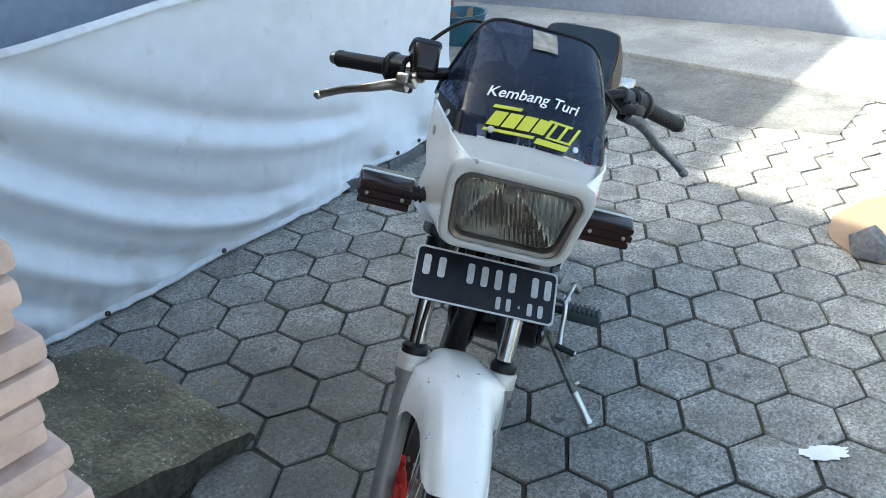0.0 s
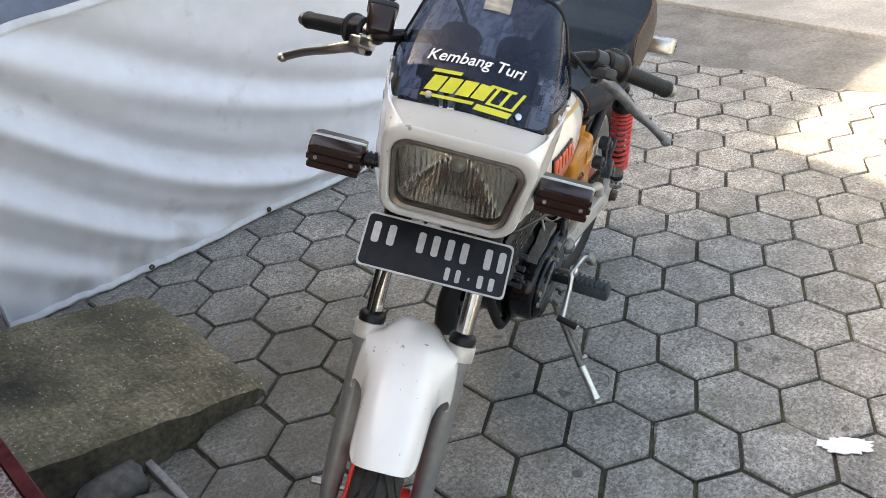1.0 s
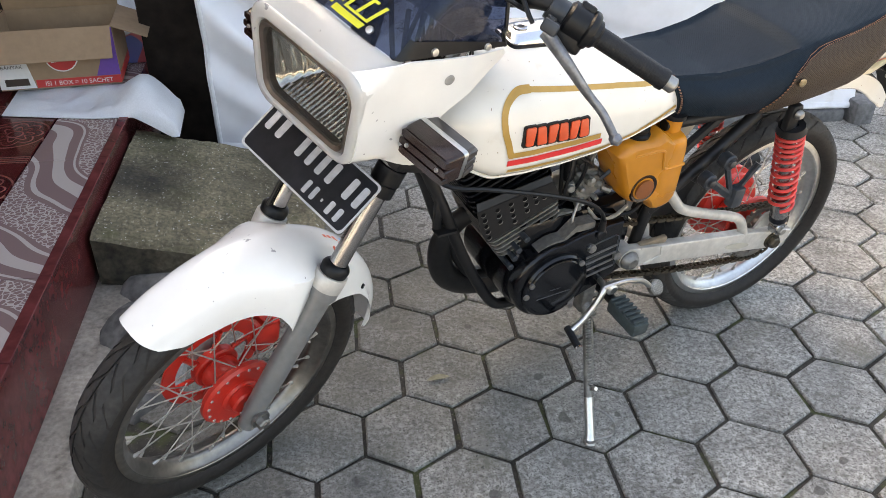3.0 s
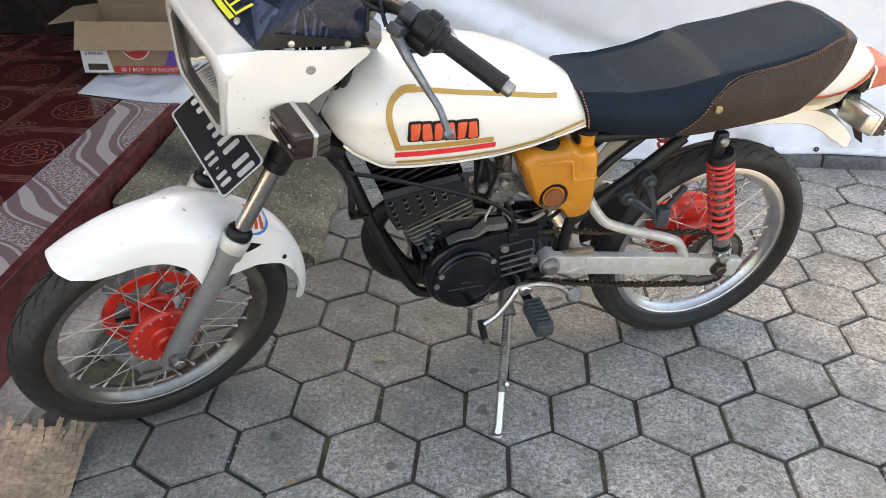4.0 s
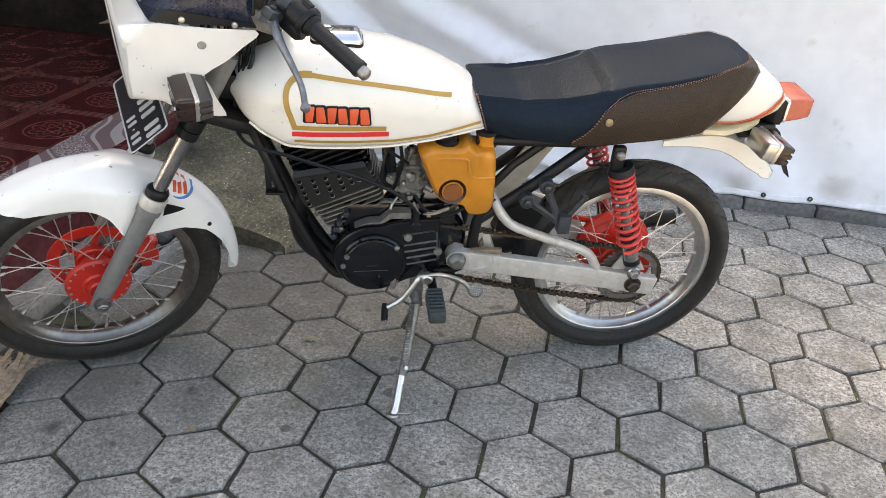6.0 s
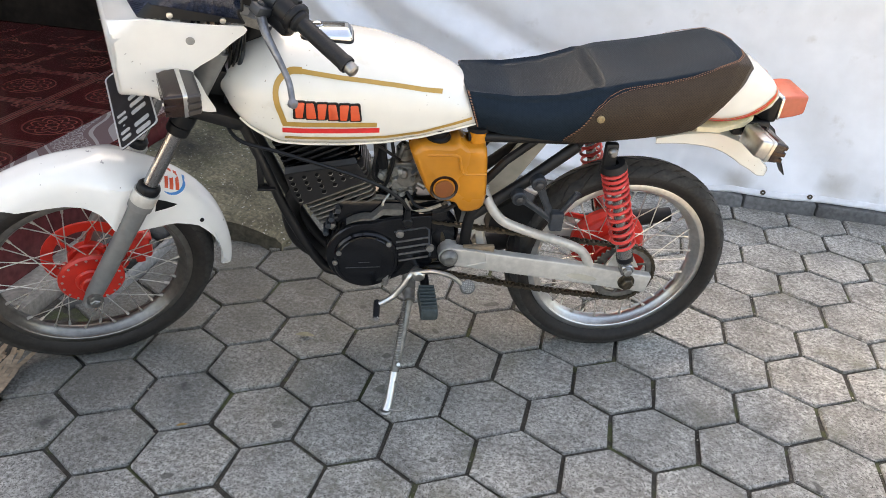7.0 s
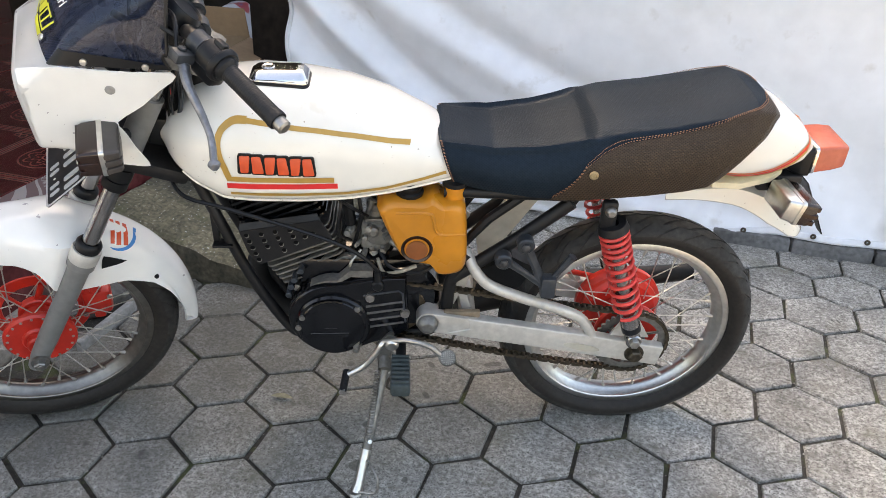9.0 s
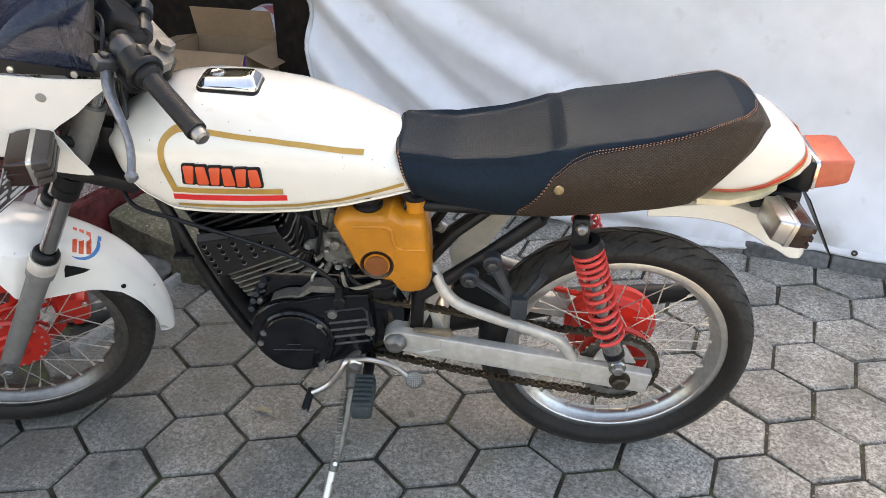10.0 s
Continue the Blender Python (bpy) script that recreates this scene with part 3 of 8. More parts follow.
def swirl_tile(name, base, line):
    """Border tile printed with pale scrolls."""
    m = bpy.data.materials.new(name)
    m.use_nodes = True
    nt = m.node_tree
    b = nt.nodes["Principled BSDF"]
    geo = nt.nodes.new("ShaderNodeNewGeometry")
    wv = nt.nodes.new("ShaderNodeTexWave")
    wv.wave_type, wv.bands_direction = "BANDS", "DIAGONAL"
    wv.inputs["Scale"].default_value, wv.inputs["Distortion"].default_value = 1.5, 5.5
    wv.inputs["Detail"].default_value, wv.inputs["Detail Scale"].default_value = 0.6, 1.6
    vo = nt.nodes.new("ShaderNodeTexVoronoi")
    vo.feature = "DISTANCE_TO_EDGE"
    vo.inputs["Scale"].default_value = 75
    for n in (wv, vo):
        nt.links.new(geo.outputs["Position"], n.inputs["Vector"])

    def op(kind, a, c):
        n = nt.nodes.new("ShaderNodeMath")
        n.operation = kind
        for k, v in enumerate((a, c)):
            if isinstance(v, (int, float)):
                n.inputs[k].default_value = v
            else:
                nt.links.new(v, n.inputs[k])
        return n.outputs[0]
    f = wv.outputs["Fac"]
    curves = op("LESS_THAN", op("ABSOLUTE", op("SUBTRACT", f, 0.62), 0), 0.055)
    petals = op("GREATER_THAN", f, 0.955)
    net = op("MULTIPLY", op("LESS_THAN", f, 0.42), op("LESS_THAN", vo.outputs["Distance"], 0.085))
    fac = op("MULTIPLY", op("MAXIMUM", op("MAXIMUM", curves, petals), net), 0.75)
    mx = nt.nodes.new("ShaderNodeMix")
    mx.data_type = "RGBA"
    mx.inputs[6].default_value, mx.inputs[7].default_value = (*base, 1), (*line, 1)
    nt.links.new(fac, mx.inputs[0])
    nt.links.new(mx.outputs[2], b.inputs["Base Color"])
    b.inputs["Roughness"].default_value = 0.22
    return m


M["tile_field"] = tile_flower("dark red tile with rosette", (0.085, 0.013, 0.013), (0.26, 0.12, 0.10), 2 / 0.36, 0.10)
M["tile_border"] = swirl_tile("mauve border tile with pale scrolls", (0.24, 0.16, 0.155), (0.58, 0.52, 0.48))


def tile_mesh(name, sx, sy, t, material):
    b = bmesh.new()
    block(b, -sx / 2, sx / 2, -sy / 2, sy / 2, 0, t, 0.0015, segs=1)
    me = bpy.data.meshes.new(name)
    b.to_mesh(me)
    b.free()
    me.materials.append(material)
    return me


field_me = tile_mesh("tile", 0.357, 0.357, 0.012, M["tile_field"])
cut_bm = bmesh.new()
block(cut_bm, -0.1785, 0.088, -0.1785, 0.1785, 0, 0.012, 0.0015, segs=1)
cut_me = bpy.data.meshes.new("tile")
cut_bm.to_mesh(cut_me)
cut_bm.free()
cut_me.materials.append(M["tile_field"])
border_me = tile_mesh("border_tile", 0.187, 0.297, 0.012, M["tile_border"])
nose_me = tile_mesh("nosing_tile", 0.028, 0.297, 0.016, M["tile_trim"])
for j in range(14):
    y = -1.5 + 0.3 * j
    for me, x in ((border_me, PORCH_X - 0.028 - 0.094), (nose_me, PORCH_X - 0.012)):
        o = new(me.name, me)
        o.parent, o.location = porch, (x, y, PORCH_Z - 0.0118 + (0.002 if me is nose_me else 0))
for j in range(14):
    for i in range(7):
        o = new("tile", field_me if i else cut_me)
        o.parent, o.location = porch, (-2.170 - 0.36 * i, -1.571 + 0.36 * j, PORCH_Z - 0.0118)

# stone-strip pillar on the porch
pillar = thing("pillar", "porch pillar clad in pale pink stone strips", "pillar", pose(-2.186, -0.30, PORCH_Z + 0.002), kind="structure")
bm = bmesh.new()
block(bm, -0.14, 0.14, -0.14, 0.14, 0, 2.46)
part("core", bm, M["pinkstone"], pillar, smooth=False)
rng = random.Random(4)
for k in range(100):
    bm = bmesh.new()
    h = 0.0225
    wob = 0.008 * rng.random()
    block(bm, -0.158 - wob, 0.158 + wob, -0.158 - wob, 0.158 + wob, k * 0.0242, k * 0.0242 + h, 0.006, pose(0, 0, 0, rng.uniform(-0.4, 0.4), rng.uniform(-0.4, 0.4), rng.uniform(-0.6, 0.6)))
    part("stone_strip", bm, M["pinkstone"], pillar)


# ---- motorcycle: materials ----
M["white"] = mat("cream-white gloss paint", (0.75, 0.728, 0.665), 0.18, grain=25, vary=0.03, bump=0.0, patch=3, coat=0.6)
ptc = M["white"].node_tree.nodes.new("ShaderNodeTexCoord").outputs["Object"]
overlay(M["white"], ptc, 150, 0.772, 0.782, (0.22, 0.17, 0.12), 0.9, 1)
overlay(M["white"], ptc, 9, 0.66, 0.70, (0.66, 0.62, 0.53), 0.5, 5)
M["whiteplastic"] = mat("white painted plastic", (0.82, 0.815, 0.79), 0.2, grain=25, vary=0.03, bump=0.0, patch=3, coat=0.4)
wtc = M["whiteplastic"].node_tree.nodes.new("ShaderNodeTexCoord").outputs["Object"]
overlay(M["whiteplastic"], wtc, 26, 0.695, 0.71, (0.30, 0.30, 0.31), 0.8, 5)
overlay(M["whiteplastic"], wtc, 90, 0.73, 0.75, (0.25, 0.24, 0.24), 0.8, 2)
M["black"] = mat("black engine enamel", (0.0045, 0.005, 0.0065), 0.13, spec=0.4, grain=60, vary=0.3, bump=0.05, patch=9)
M["blackmat"] = mat("matt black steel", (0.009, 0.009, 0.010), 0.5, spec=0.35, grain=70, vary=0.4, bump=0.12, patch=8)
M["blackplastic"] = mat("black plastic", (0.008, 0.0085, 0.0095), 0.38, spec=0.28, grain=90, vary=0.25, bump=0.08, patch=8)
M["greyblack"] = mat("worn blue-black metal", (0.040, 0.047, 0.056), 0.45, 0.3, grain=60, vary=0.35, bump=0.12, patch=10)
M["rubber"] = mat("tyre rubber", (0.040, 0.038, 0.036), 0.7, spec=0.35, grain=90, vary=0.35, bump=0.2, patch=7, second=(0.017, 0.0165, 0.016))
M["sidewall"] = mat("black tyre sidewall", (0.015, 0.013, 0.012), 0.6, spec=0.3, grain=90, vary=0.3, bump=0.15, patch=8, second=(0.032, 0.027, 0.023))
M["levergrey"] = mat("hammered dull alloy", (0.23, 0.24, 0.26), 0.40, 0.75, grain=120, vary=0.35, bump=0.4, patch=30)
M["boltgrey"] = mat("dull zinc bolt", (0.34, 0.33, 0.31), 0.55, grain=90, vary=0.2, bump=0.1)
M["straw"] = mat("yellowed white paint", (0.72, 0.62, 0.42), 0.4, grain=40, vary=0.15, bump=0.02)
M["griprubber"] = mat("ribbed grip rubber", (0.011, 0.012, 0.014), 0.5, spec=0.3, grain=260, vary=0.3, bump=0.25)
M["pegrubber"] = mat("green-grey peg rubber", (0.035, 0.05, 0.052), 0.7, grain=120, vary=0.3, bump=0.2)
M["chrome"] = mat("chrome", (0.78, 0.78, 0.78), 0.10, 1.0, grain=30, vary=0.06, bump=0.0)
M["stanchion"] = mat("worn hard chrome", (0.42, 0.41, 0.40), 0.2, 1.0, grain=60, vary=0.12, bump=0.02, patch=14)
M["spokesteel"] = mat("bright zinc spoke", (0.56, 0.54, 0.50), 0.34, 0.75, grain=60, vary=0.2, bump=0.0)
M["capmetal"] = mat("satin chrome", (0.60, 0.60, 0.60), 0.24, 0.9, grain=60, vary=0.1, bump=0.02)
M["ribmetal"] = mat("rubbed black enamel", (0.075, 0.075, 0.078), 0.4, 0.5, grain=90, vary=0.4, bump=0.1, patch=14)
M["finmetal"] = mat("cast alloy fin", (0.19, 0.18, 0.165), 0.5, 0.5, grain=120, vary=0.3, bump=0.2, patch=20)
M["carbmetal"] = mat("pale oxidised zinc casting", (0.23, 0.23, 0.215), 0.5, 0.4, grain=110, vary=0.3, bump=0.25, patch=18)
M["darkhole"] = mat("shadowed bore", (0.003, 0.003, 0.003), 0.9, spec=0.1, grain=60, vary=0.2, bump=0.0)
M["alloy"] = mat("brushed aluminium", (0.62, 0.62, 0.60), 0.32, 1.0, grain=90, vary=0.12, bump=0.05, patch=12)
M["swing"] = mat("painted silver", (0.58, 0.555, 0.51), 0.40, 0.3, grain=70, vary=0.15, bump=0.06, patch=9)
M["forkgrey"] = mat("grey fork paint", (0.24, 0.24, 0.235), 0.4, 0.35, grain=60, vary=0.12, bump=0.04)
M["darkrim"] = mat("dark anodised rim", (0.23, 0.215, 0.195), 0.32, 0.9, grain=70, vary=0.2, bump=0.04, patch=12)
M["red"] = mat("red enamel", (0.62, 0.03, 0.018), 0.32, grain=40, vary=0.15, bump=0.03)
M["redspring"] = mat("red powder-coated spring", (0.68, 0.055, 0.045), 0.4, grain=60, vary=0.2, bump=0.08)
M["orange"] = mat("orange plastic tank", (0.54, 0.205, 0.018), 0.28, grain=30, vary=0.12, bump=0.02, patch=7)
M["brown"] = mat("brown smoked plastic", (0.025, 0.011, 0.008), 0.22, grain=40, vary=0.25, bump=0.05)
M["lampred"] = mat("red lamp lens", (0.50, 0.115, 0.065), 0.25, grain=70, vary=0.12, bump=0.12)
M["steel"] = mat("worn steel", (0.36, 0.35, 0.33), 0.38, 0.9, grain=80, vary=0.3, bump=0.1)
M["chain"] = mat("oily chain steel", (0.09, 0.075, 0.055), 0.45, 0.8, grain=120, vary=0.4, bump=0.2)
M["engine_alloy"] = mat("dull cast alloy", (0.24, 0.235, 0.22), 0.5, 0.75, grain=80, vary=0.3, bump=0.2, patch=14)
M["gold"] = mat("gold pinstripe", (0.47, 0.275, 0.065), 0.35, 0.15, grain=60, vary=0.1, bump=0.0)
M["stripe_red"] = mat("red stripe", (0.72, 0.03, 0.03), 0.3, grain=60, vary=0.06, bump=0.0)
M["stripe_orange"] = mat("orange-red stripe", (0.75, 0.16, 0.04), 0.3, grain=60, vary=0.06, bump=0.0)
M["badge"] = mat("orange-red badge enamel", (0.70, 0.09, 0.03), 0.3, grain=60, vary=0.08, bump=0.0)
M["plate"] = mat("black plate paint", (0.008, 0.009, 0.012), 0.42, spec=0.25, grain=40, vary=0.4, bump=0.04, second=(0.016, 0.017, 0.021))
M["platewhite"] = mat("embossed white paint", (0.50, 0.51, 0.52), 0.5, grain=90, vary=0.15, bump=0.0)
M["yellow"] = mat("yellow sticker", (0.62, 0.62, 0.05), 0.4, grain=60, vary=0.06, bump=0.0)
M["stickerwhite"] = mat("white sticker film", (0.82, 0.82, 0.82), 0.4, grain=60, vary=0.04, bump=0.0)
M["stickerorange"] = mat("orange sticker film", (0.72, 0.33, 0.03), 0.4, grain=60, vary=0.05, bump=0.0)
M["stickerblue"] = mat("blue sticker film", (0.03, 0.22, 0.55), 0.4, grain=60, vary=0.05, bump=0.0)
M["stickergrey"] = mat("faded holographic sticker", (0.34, 0.30, 0.24), 0.4, grain=120, vary=0.5, bump=0.05, patch=60)
M["brassbright"] = mat("worn brass", (0.40, 0.31, 0.18), 0.4, 0.6, grain=60, vary=0.2)
M["thread"] = mat("tan stitching", (0.34, 0.17, 0.10), 0.8, grain=200, vary=0.2)


def leather(name, color, dots, pit, rough, relief, spec):
    """Vinyl with rows of small embossed pits."""
    m = mat(name, color, rough, grain=150, vary=0.2, bump=0.12, patch=5, spec=spec)
    nt = m.node_tree
    tc = nt.nodes.new("ShaderNodeTexCoord")
    vo = nt.nodes.new("ShaderNodeTexVoronoi")
    vo.voronoi_dimensions = "2D"
    vo.inputs["Scale"].default_value, vo.inputs["Randomness"].default_value = dots, 0.0
    sx, cb = nt.nodes.new("ShaderNodeSeparateXYZ"), nt.nodes.new("ShaderNodeMapping")
    cmb = nt.nodes.new("ShaderNodeCombineXYZ")
    cb.inputs["Rotation"].default_value = (0, 0, radians(45))
    nt.links.new(tc.outputs["Object"], sx.inputs[0])
    nt.links.new(sx.outputs[0], cmb.inputs[0])
    ab, sb = nt.nodes.new("ShaderNodeMath"), nt.nodes.new("ShaderNodeMath")
    ab.operation, sb.operation = "ABSOLUTE", "SUBTRACT"
    nt.links.new(sx.outputs[1], ab.inputs[0])
    nt.links.new(sx.outputs[2], sb.inputs[0])
    nt.links.new(ab.outputs[0], sb.inputs[1])
    nt.links.new(sb.outputs[0], cmb.inputs[1])
    nt.links.new(cmb.outputs[0], cb.inputs["Vector"])
    nt.links.new(cb.outputs[0], vo.inputs["Vector"])
    bp = nt.nodes.new("ShaderNodeBump")
    bp.inputs["Strength"].default_value, bp.inputs["Distance"].default_value = relief, 0.002
    mr = nt.nodes.new("ShaderNodeMapRange")
    mr.inputs[1].default_value, mr.inputs[2].default_value = 0.1, 0.4
    nt.links.new(vo.outputs["Distance"], mr.inputs[0])
    nt.links.new(mr.outputs[0], bp.inputs["Height"])
    nt.links.new(bp.outputs[0], nt.nodes["Principled BSDF"].inputs["Normal"])
    b = nt.nodes["Principled BSDF"]
    col = b.inputs["Base Color"].links[0].from_socket
    mx = nt.nodes.new("ShaderNodeMix")
    mx.data_type, mx.blend_type = "RGBA", "MULTIPLY"
    mx.inputs[0].default_value = 1.0
    m2 = nt.nodes.new("ShaderNodeMapRange")
    m2.inputs[1].default_value, m2.inputs[2].default_value, m2.inputs[3].default_value, m2.inputs[4].default_value = 0.2, 0.36, pit, 1.0
    nt.links.new(vo.outputs["Distance"], m2.inputs[0])
    nt.links.new(col, mx.inputs[6])
    nt.links.new(m2.outputs[0], mx.inputs[7])
    nt.links.new(mx.outputs[2], b.inputs["Base Color"])
    return m


# Blue base and specular tint paint the sky's sheen into black vinyl.
M["vinyl"] = leather("blue-black seat vinyl", (0.012, 0.019, 0.027), 230, 0.75, 0.46, 0.16, 0.09)
M["vinyl"].node_tree.nodes["Principled BSDF"].inputs["Specular Tint"].default_value = (0.55, 0.75, 1.0, 1)
# Brown base paints the ground's reflection into the same vinyl.
M["vinylside"] = leather("brown-black side vinyl", (0.056, 0.038, 0.026), 210, 0.5, 0.46, 0.4, 0.2)


def glassy(name, color, rough, clear):
    m = bpy.data.materials.new(name)
    m.use_nodes = True
    nt = m.node_tree
    b = nt.nodes["Principled BSDF"]
    b.inputs["Base Color"].default_value = (*color, 1)
    b.inputs["Roughness"].default_value = rough
    b.inputs["Specular IOR Level"].default_value = 0.9
    tr = nt.nodes.new("ShaderNodeBsdfTransparent")
    tr.inputs[0].default_value = (*[min(1, c * 3 + 0.12) for c in color], 1) if clear < 0.5 else (0.95, 0.96, 0.96, 1)
    mx = nt.nodes.new("ShaderNodeMixShader")
    mx.inputs[0].default_value = clear
    nt.links.new(b.outputs[0], mx.inputs[1])
    nt.links.new(tr.outputs[0], mx.inputs[2])
    nt.links.new(mx.outputs[0], nt.nodes["Material Output"].inputs[0])
    return m


M["screen"] = glassy("smoked blue acrylic", (0.030, 0.044, 0.082), 0.03, 0.42)
M["signalgrey"] = mat("smoke-grey plastic", (0.060, 0.050, 0.045), 0.3, grain=60, vary=0.2, bump=0.03)
M["bezel"] = mat("dull lamp rim", (0.20, 0.17, 0.145), 0.3, 0.75, grain=60, vary=0.2, bump=0.03)
M["reflector"] = mat("aged silvered reflector", (0.66, 0.62, 0.56), 0.08, 1.0, grain=40, vary=0.06, bump=0.0, patch=14)
lnt = M["reflector"].node_tree
ltc, lmp, lwv, lbp = lnt.nodes.new("ShaderNodeTexCoord"), lnt.nodes.new("ShaderNodeMapping"), lnt.nodes.new("ShaderNodeTexWave"), lnt.nodes.new("ShaderNodeBump")
lmp.inputs["Rotation"].default_value = (0, 0, radians(-18))
lwv.wave_type, lwv.bands_direction = "BANDS", "Y"
lwv.inputs["Scale"].default_value = 40
lbp.inputs["Strength"].default_value, lbp.inputs["Distance"].default_value = 0.36, 0.002
lnt.links.new(ltc.outputs["Object"], lmp.inputs["Vector"])
lnt.links.new(lmp.outputs[0], lwv.inputs["Vector"])
lnt.links.new(lwv.outputs["Fac"], lbp.inputs["Height"])
lnt.links.new(lbp.outputs[0], lnt.nodes["Principled BSDF"].inputs["Normal"])
M["lens"] = glassy("clear lamp glass", (0.03, 0.03, 0.03), 0.03, 0.86)

# ---- motorcycle: frames of reference ----
# u ahead, v left, w up from the rear contact point; the machine leans on its stand
BIKE_HEAD, BIKE_LEAN = 199.3, 7.6
hd, ln = radians(BIKE_HEAD), radians(BIKE_LEAN)
fwd = Vector((math.cos(hd), math.sin(hd), 0))
lft = Vector((-fwd.y, fwd.x, 0))
by = lft * math.cos(ln) - Vector((0, 0, 1)) * math.sin(ln)
bz = Vector((0, 0, 1)) * math.cos(ln) + lft * math.sin(ln)
BIKE = Matrix((fwd, by, bz)).transposed().to_4x4()
BIKE.translation = (-0.259, 0.208, 0)
# steered parts: d ahead of the steering axis, e left, s up along it
RAKE, STEER, AXIS = radians(29), radians(20), 1.168
pv = Vector((math.cos(RAKE), 0, math.sin(RAKE)))
av = Vector((-math.sin(RAKE), 0, math.cos(RAKE)))
yv = Vector((0, 1, 0))
FORK = Matrix((pv * math.cos(STEER) + yv * math.sin(STEER), -pv * math.sin(STEER) + yv * math.cos(STEER), av)).transposed().to_4x4()
FORK.translation = pv * AXIS
bike = thing("motorcycle", "white two-stroke motorcycle with black seat, leaning on its side stand", "motorcycle", BIKE)


def bpart(name, bm, material, label="", parent=None, steer=False):
    return part(name, bm, M[material] if isinstance(material, str) else material, parent or bike, label, FORK if steer else None)


def rev_y(bm, at, r, y0, y1, bevel=0.003, segs=28, hole=0.0):
    """A round disc or boss across the machine."""
    b = min(bevel, abs(y1 - y0) / 2.01)
    prof = [(hole, y0), (r - b, y0), (r, y0 + b), (r, y1 - b), (r - b, y1), (hole, y1)]
    if hole:
        lathe(bm, prof, at, "y", segs, closed=True)
    else:
        lathe(bm, prof, at, "y", segs)
    return bm


def bolt(bm, at, r=0.006, h=0.005, axis=(0, 1, 0)):
    lathe(bm, [(0, 0), (r, 0), (r, h * 0.8), (r * 0.8, h), (0, h)], at, axis, 6)


# ---- wheels ----
def wheel(name, label, centre, rim_mat, steer, tyre_w):
    c = Vector(centre)
    bm = bmesh.new()
    rw = 0.028
    half = [(0.2050, 0.0), (0.2070, 0.010), (0.2160, rw - 0.010), (0.2255, rw - 0.006), (0.2290, rw - 0.003), (0.2280, rw - 0.0008), (0.2262, rw), (0.2150, rw), (0.2140, rw - 0.0016),
            (0.2128, rw - 0.0022), (0.2120, rw - 0.0050), (0.2030, 0.0115), (0.2016, 0.0100), (0.1985, 0.0050), (0.1972, 0.0)]
    lathe(bm, half + [(r_, -y_) for r_, y_ in reversed(half[1:-1])], c, "y", 96, closed=True)
    w = bpart(name, bm, rim_mat, label, steer=steer)
    bm = bmesh.new()
    hw = tyre_w / 2
    prof = [(0.223, -0.020), (0.2285, -rw + 0.001), (0.240, -hw * 0.93), (0.252, -hw), (0.263, -hw * 0.93), (0.2735, -hw * 0.66), (0.2795, -hw * 0.33), (0.2815, 0),
            (0.2795, hw * 0.33), (0.2735, hw * 0.66), (0.263, hw * 0.93), (0.252, hw), (0.240, hw * 0.93), (0.2285, rw - 0.001), (0.223, 0.020)]
    lathe(bm, prof, c, "y", 96, closed=True)
    bpart("tyre", bm, "sidewall", "", w, steer)
    # raised tread blocks between slanted grooves
    bm = bmesh.new()
    n = 30
    tread = [(-0.97, 0.2585), (-0.80, 0.2695), (-0.55, 0.2762), (-0.28, 0.2805), (-0.05, 0.2822)]
    for k in range(n):
        for sgn in (1, -1):
            a0 = 2 * math.pi * (k + (0.5 if sgn < 0 else 0)) / n
            for lo, hi, gap in ((0, 3, 0.86), (2, 5, 0.80)):
                rows_ = []
                for q, (f, rr) in enumerate(tread[lo:hi]):
                    skew = (q + lo) * 0.075
                    off = 0.5 if lo else 0.0
                    row = []
                    for s_ in (0.0, 0.33, 0.66, 1.0):
                        a = a0 + 2 * math.pi / n * (s_ * gap + off) + skew
                        row.append(c + Vector(((rr + 0.0022) * math.cos(a), sgn * -f * hw, (rr + 0.0022) * math.sin(a))))
                    rows_.append(row)
                loft(bm, rows_, cap=False, closed=False)
    r_ = bmesh.ops.extrude_face_region(bm, geom=bm.faces[:])
    for v in r_["geom"]:
        if isinstance(v, bmesh.types.BMVert):
            q = v.co - c
            q2 = Vector((q.x, 0, q.z)).normalized()
            v.co = v.co - q2 * 0.004
    bpart("tread", bm, "rubber", "", w, steer)
    # spokes, laced in crossing pairs
    for k in range(36):
        a = 2 * math.pi * (k + 0.5) / 36
        sgn = 1 if k % 2 else -1
        lean = (0.62 if (k // 2) % 2 else -0.62)
        hub_r, hub_y = (0.062, 0.030 * sgn)
        p0 = c + Vector((hub_r * math.cos(a + lean), hub_y, hub_r * math.sin(a + lean)))
        p1 = c + Vector((0.1995 * math.cos(a), 0.005 * sgn, 0.1995 * math.sin(a)))
        bm = bmesh.new()
        tube(bm, [p0, p0.lerp(p1, 0.5), p0.lerp(p1, 0.93)], 0.0014, 6)
        sp = bpart("spoke", bm, "spokesteel", "", w, steer)
        bm = bmesh.new()
        tube(bm, [p0.lerp(p1, 0.92), p1], [0.0026, 0.0042], 8)
        bpart("nipple", bm, "spokesteel", "", sp, steer)
    return w, c


rear, rc = wheel("rear_wheel", "silver spoked rear wheel with a black road tyre", (0, 0, 0.28), "alloy", False, 0.088)
bm = bmesh.new()
rev_y(bm, rc, 0.072, 0.024, 0.036, 0.004, 36)
rev_y(bm, rc, 0.050, -0.03, 0.024, 0.004, 30)
rev_y(bm, rc, 0.088, -0.075, -0.03, 0.01, 40)
bpart("hub", bm, "red", "red drum hub", rear)
bm = bmesh.new()
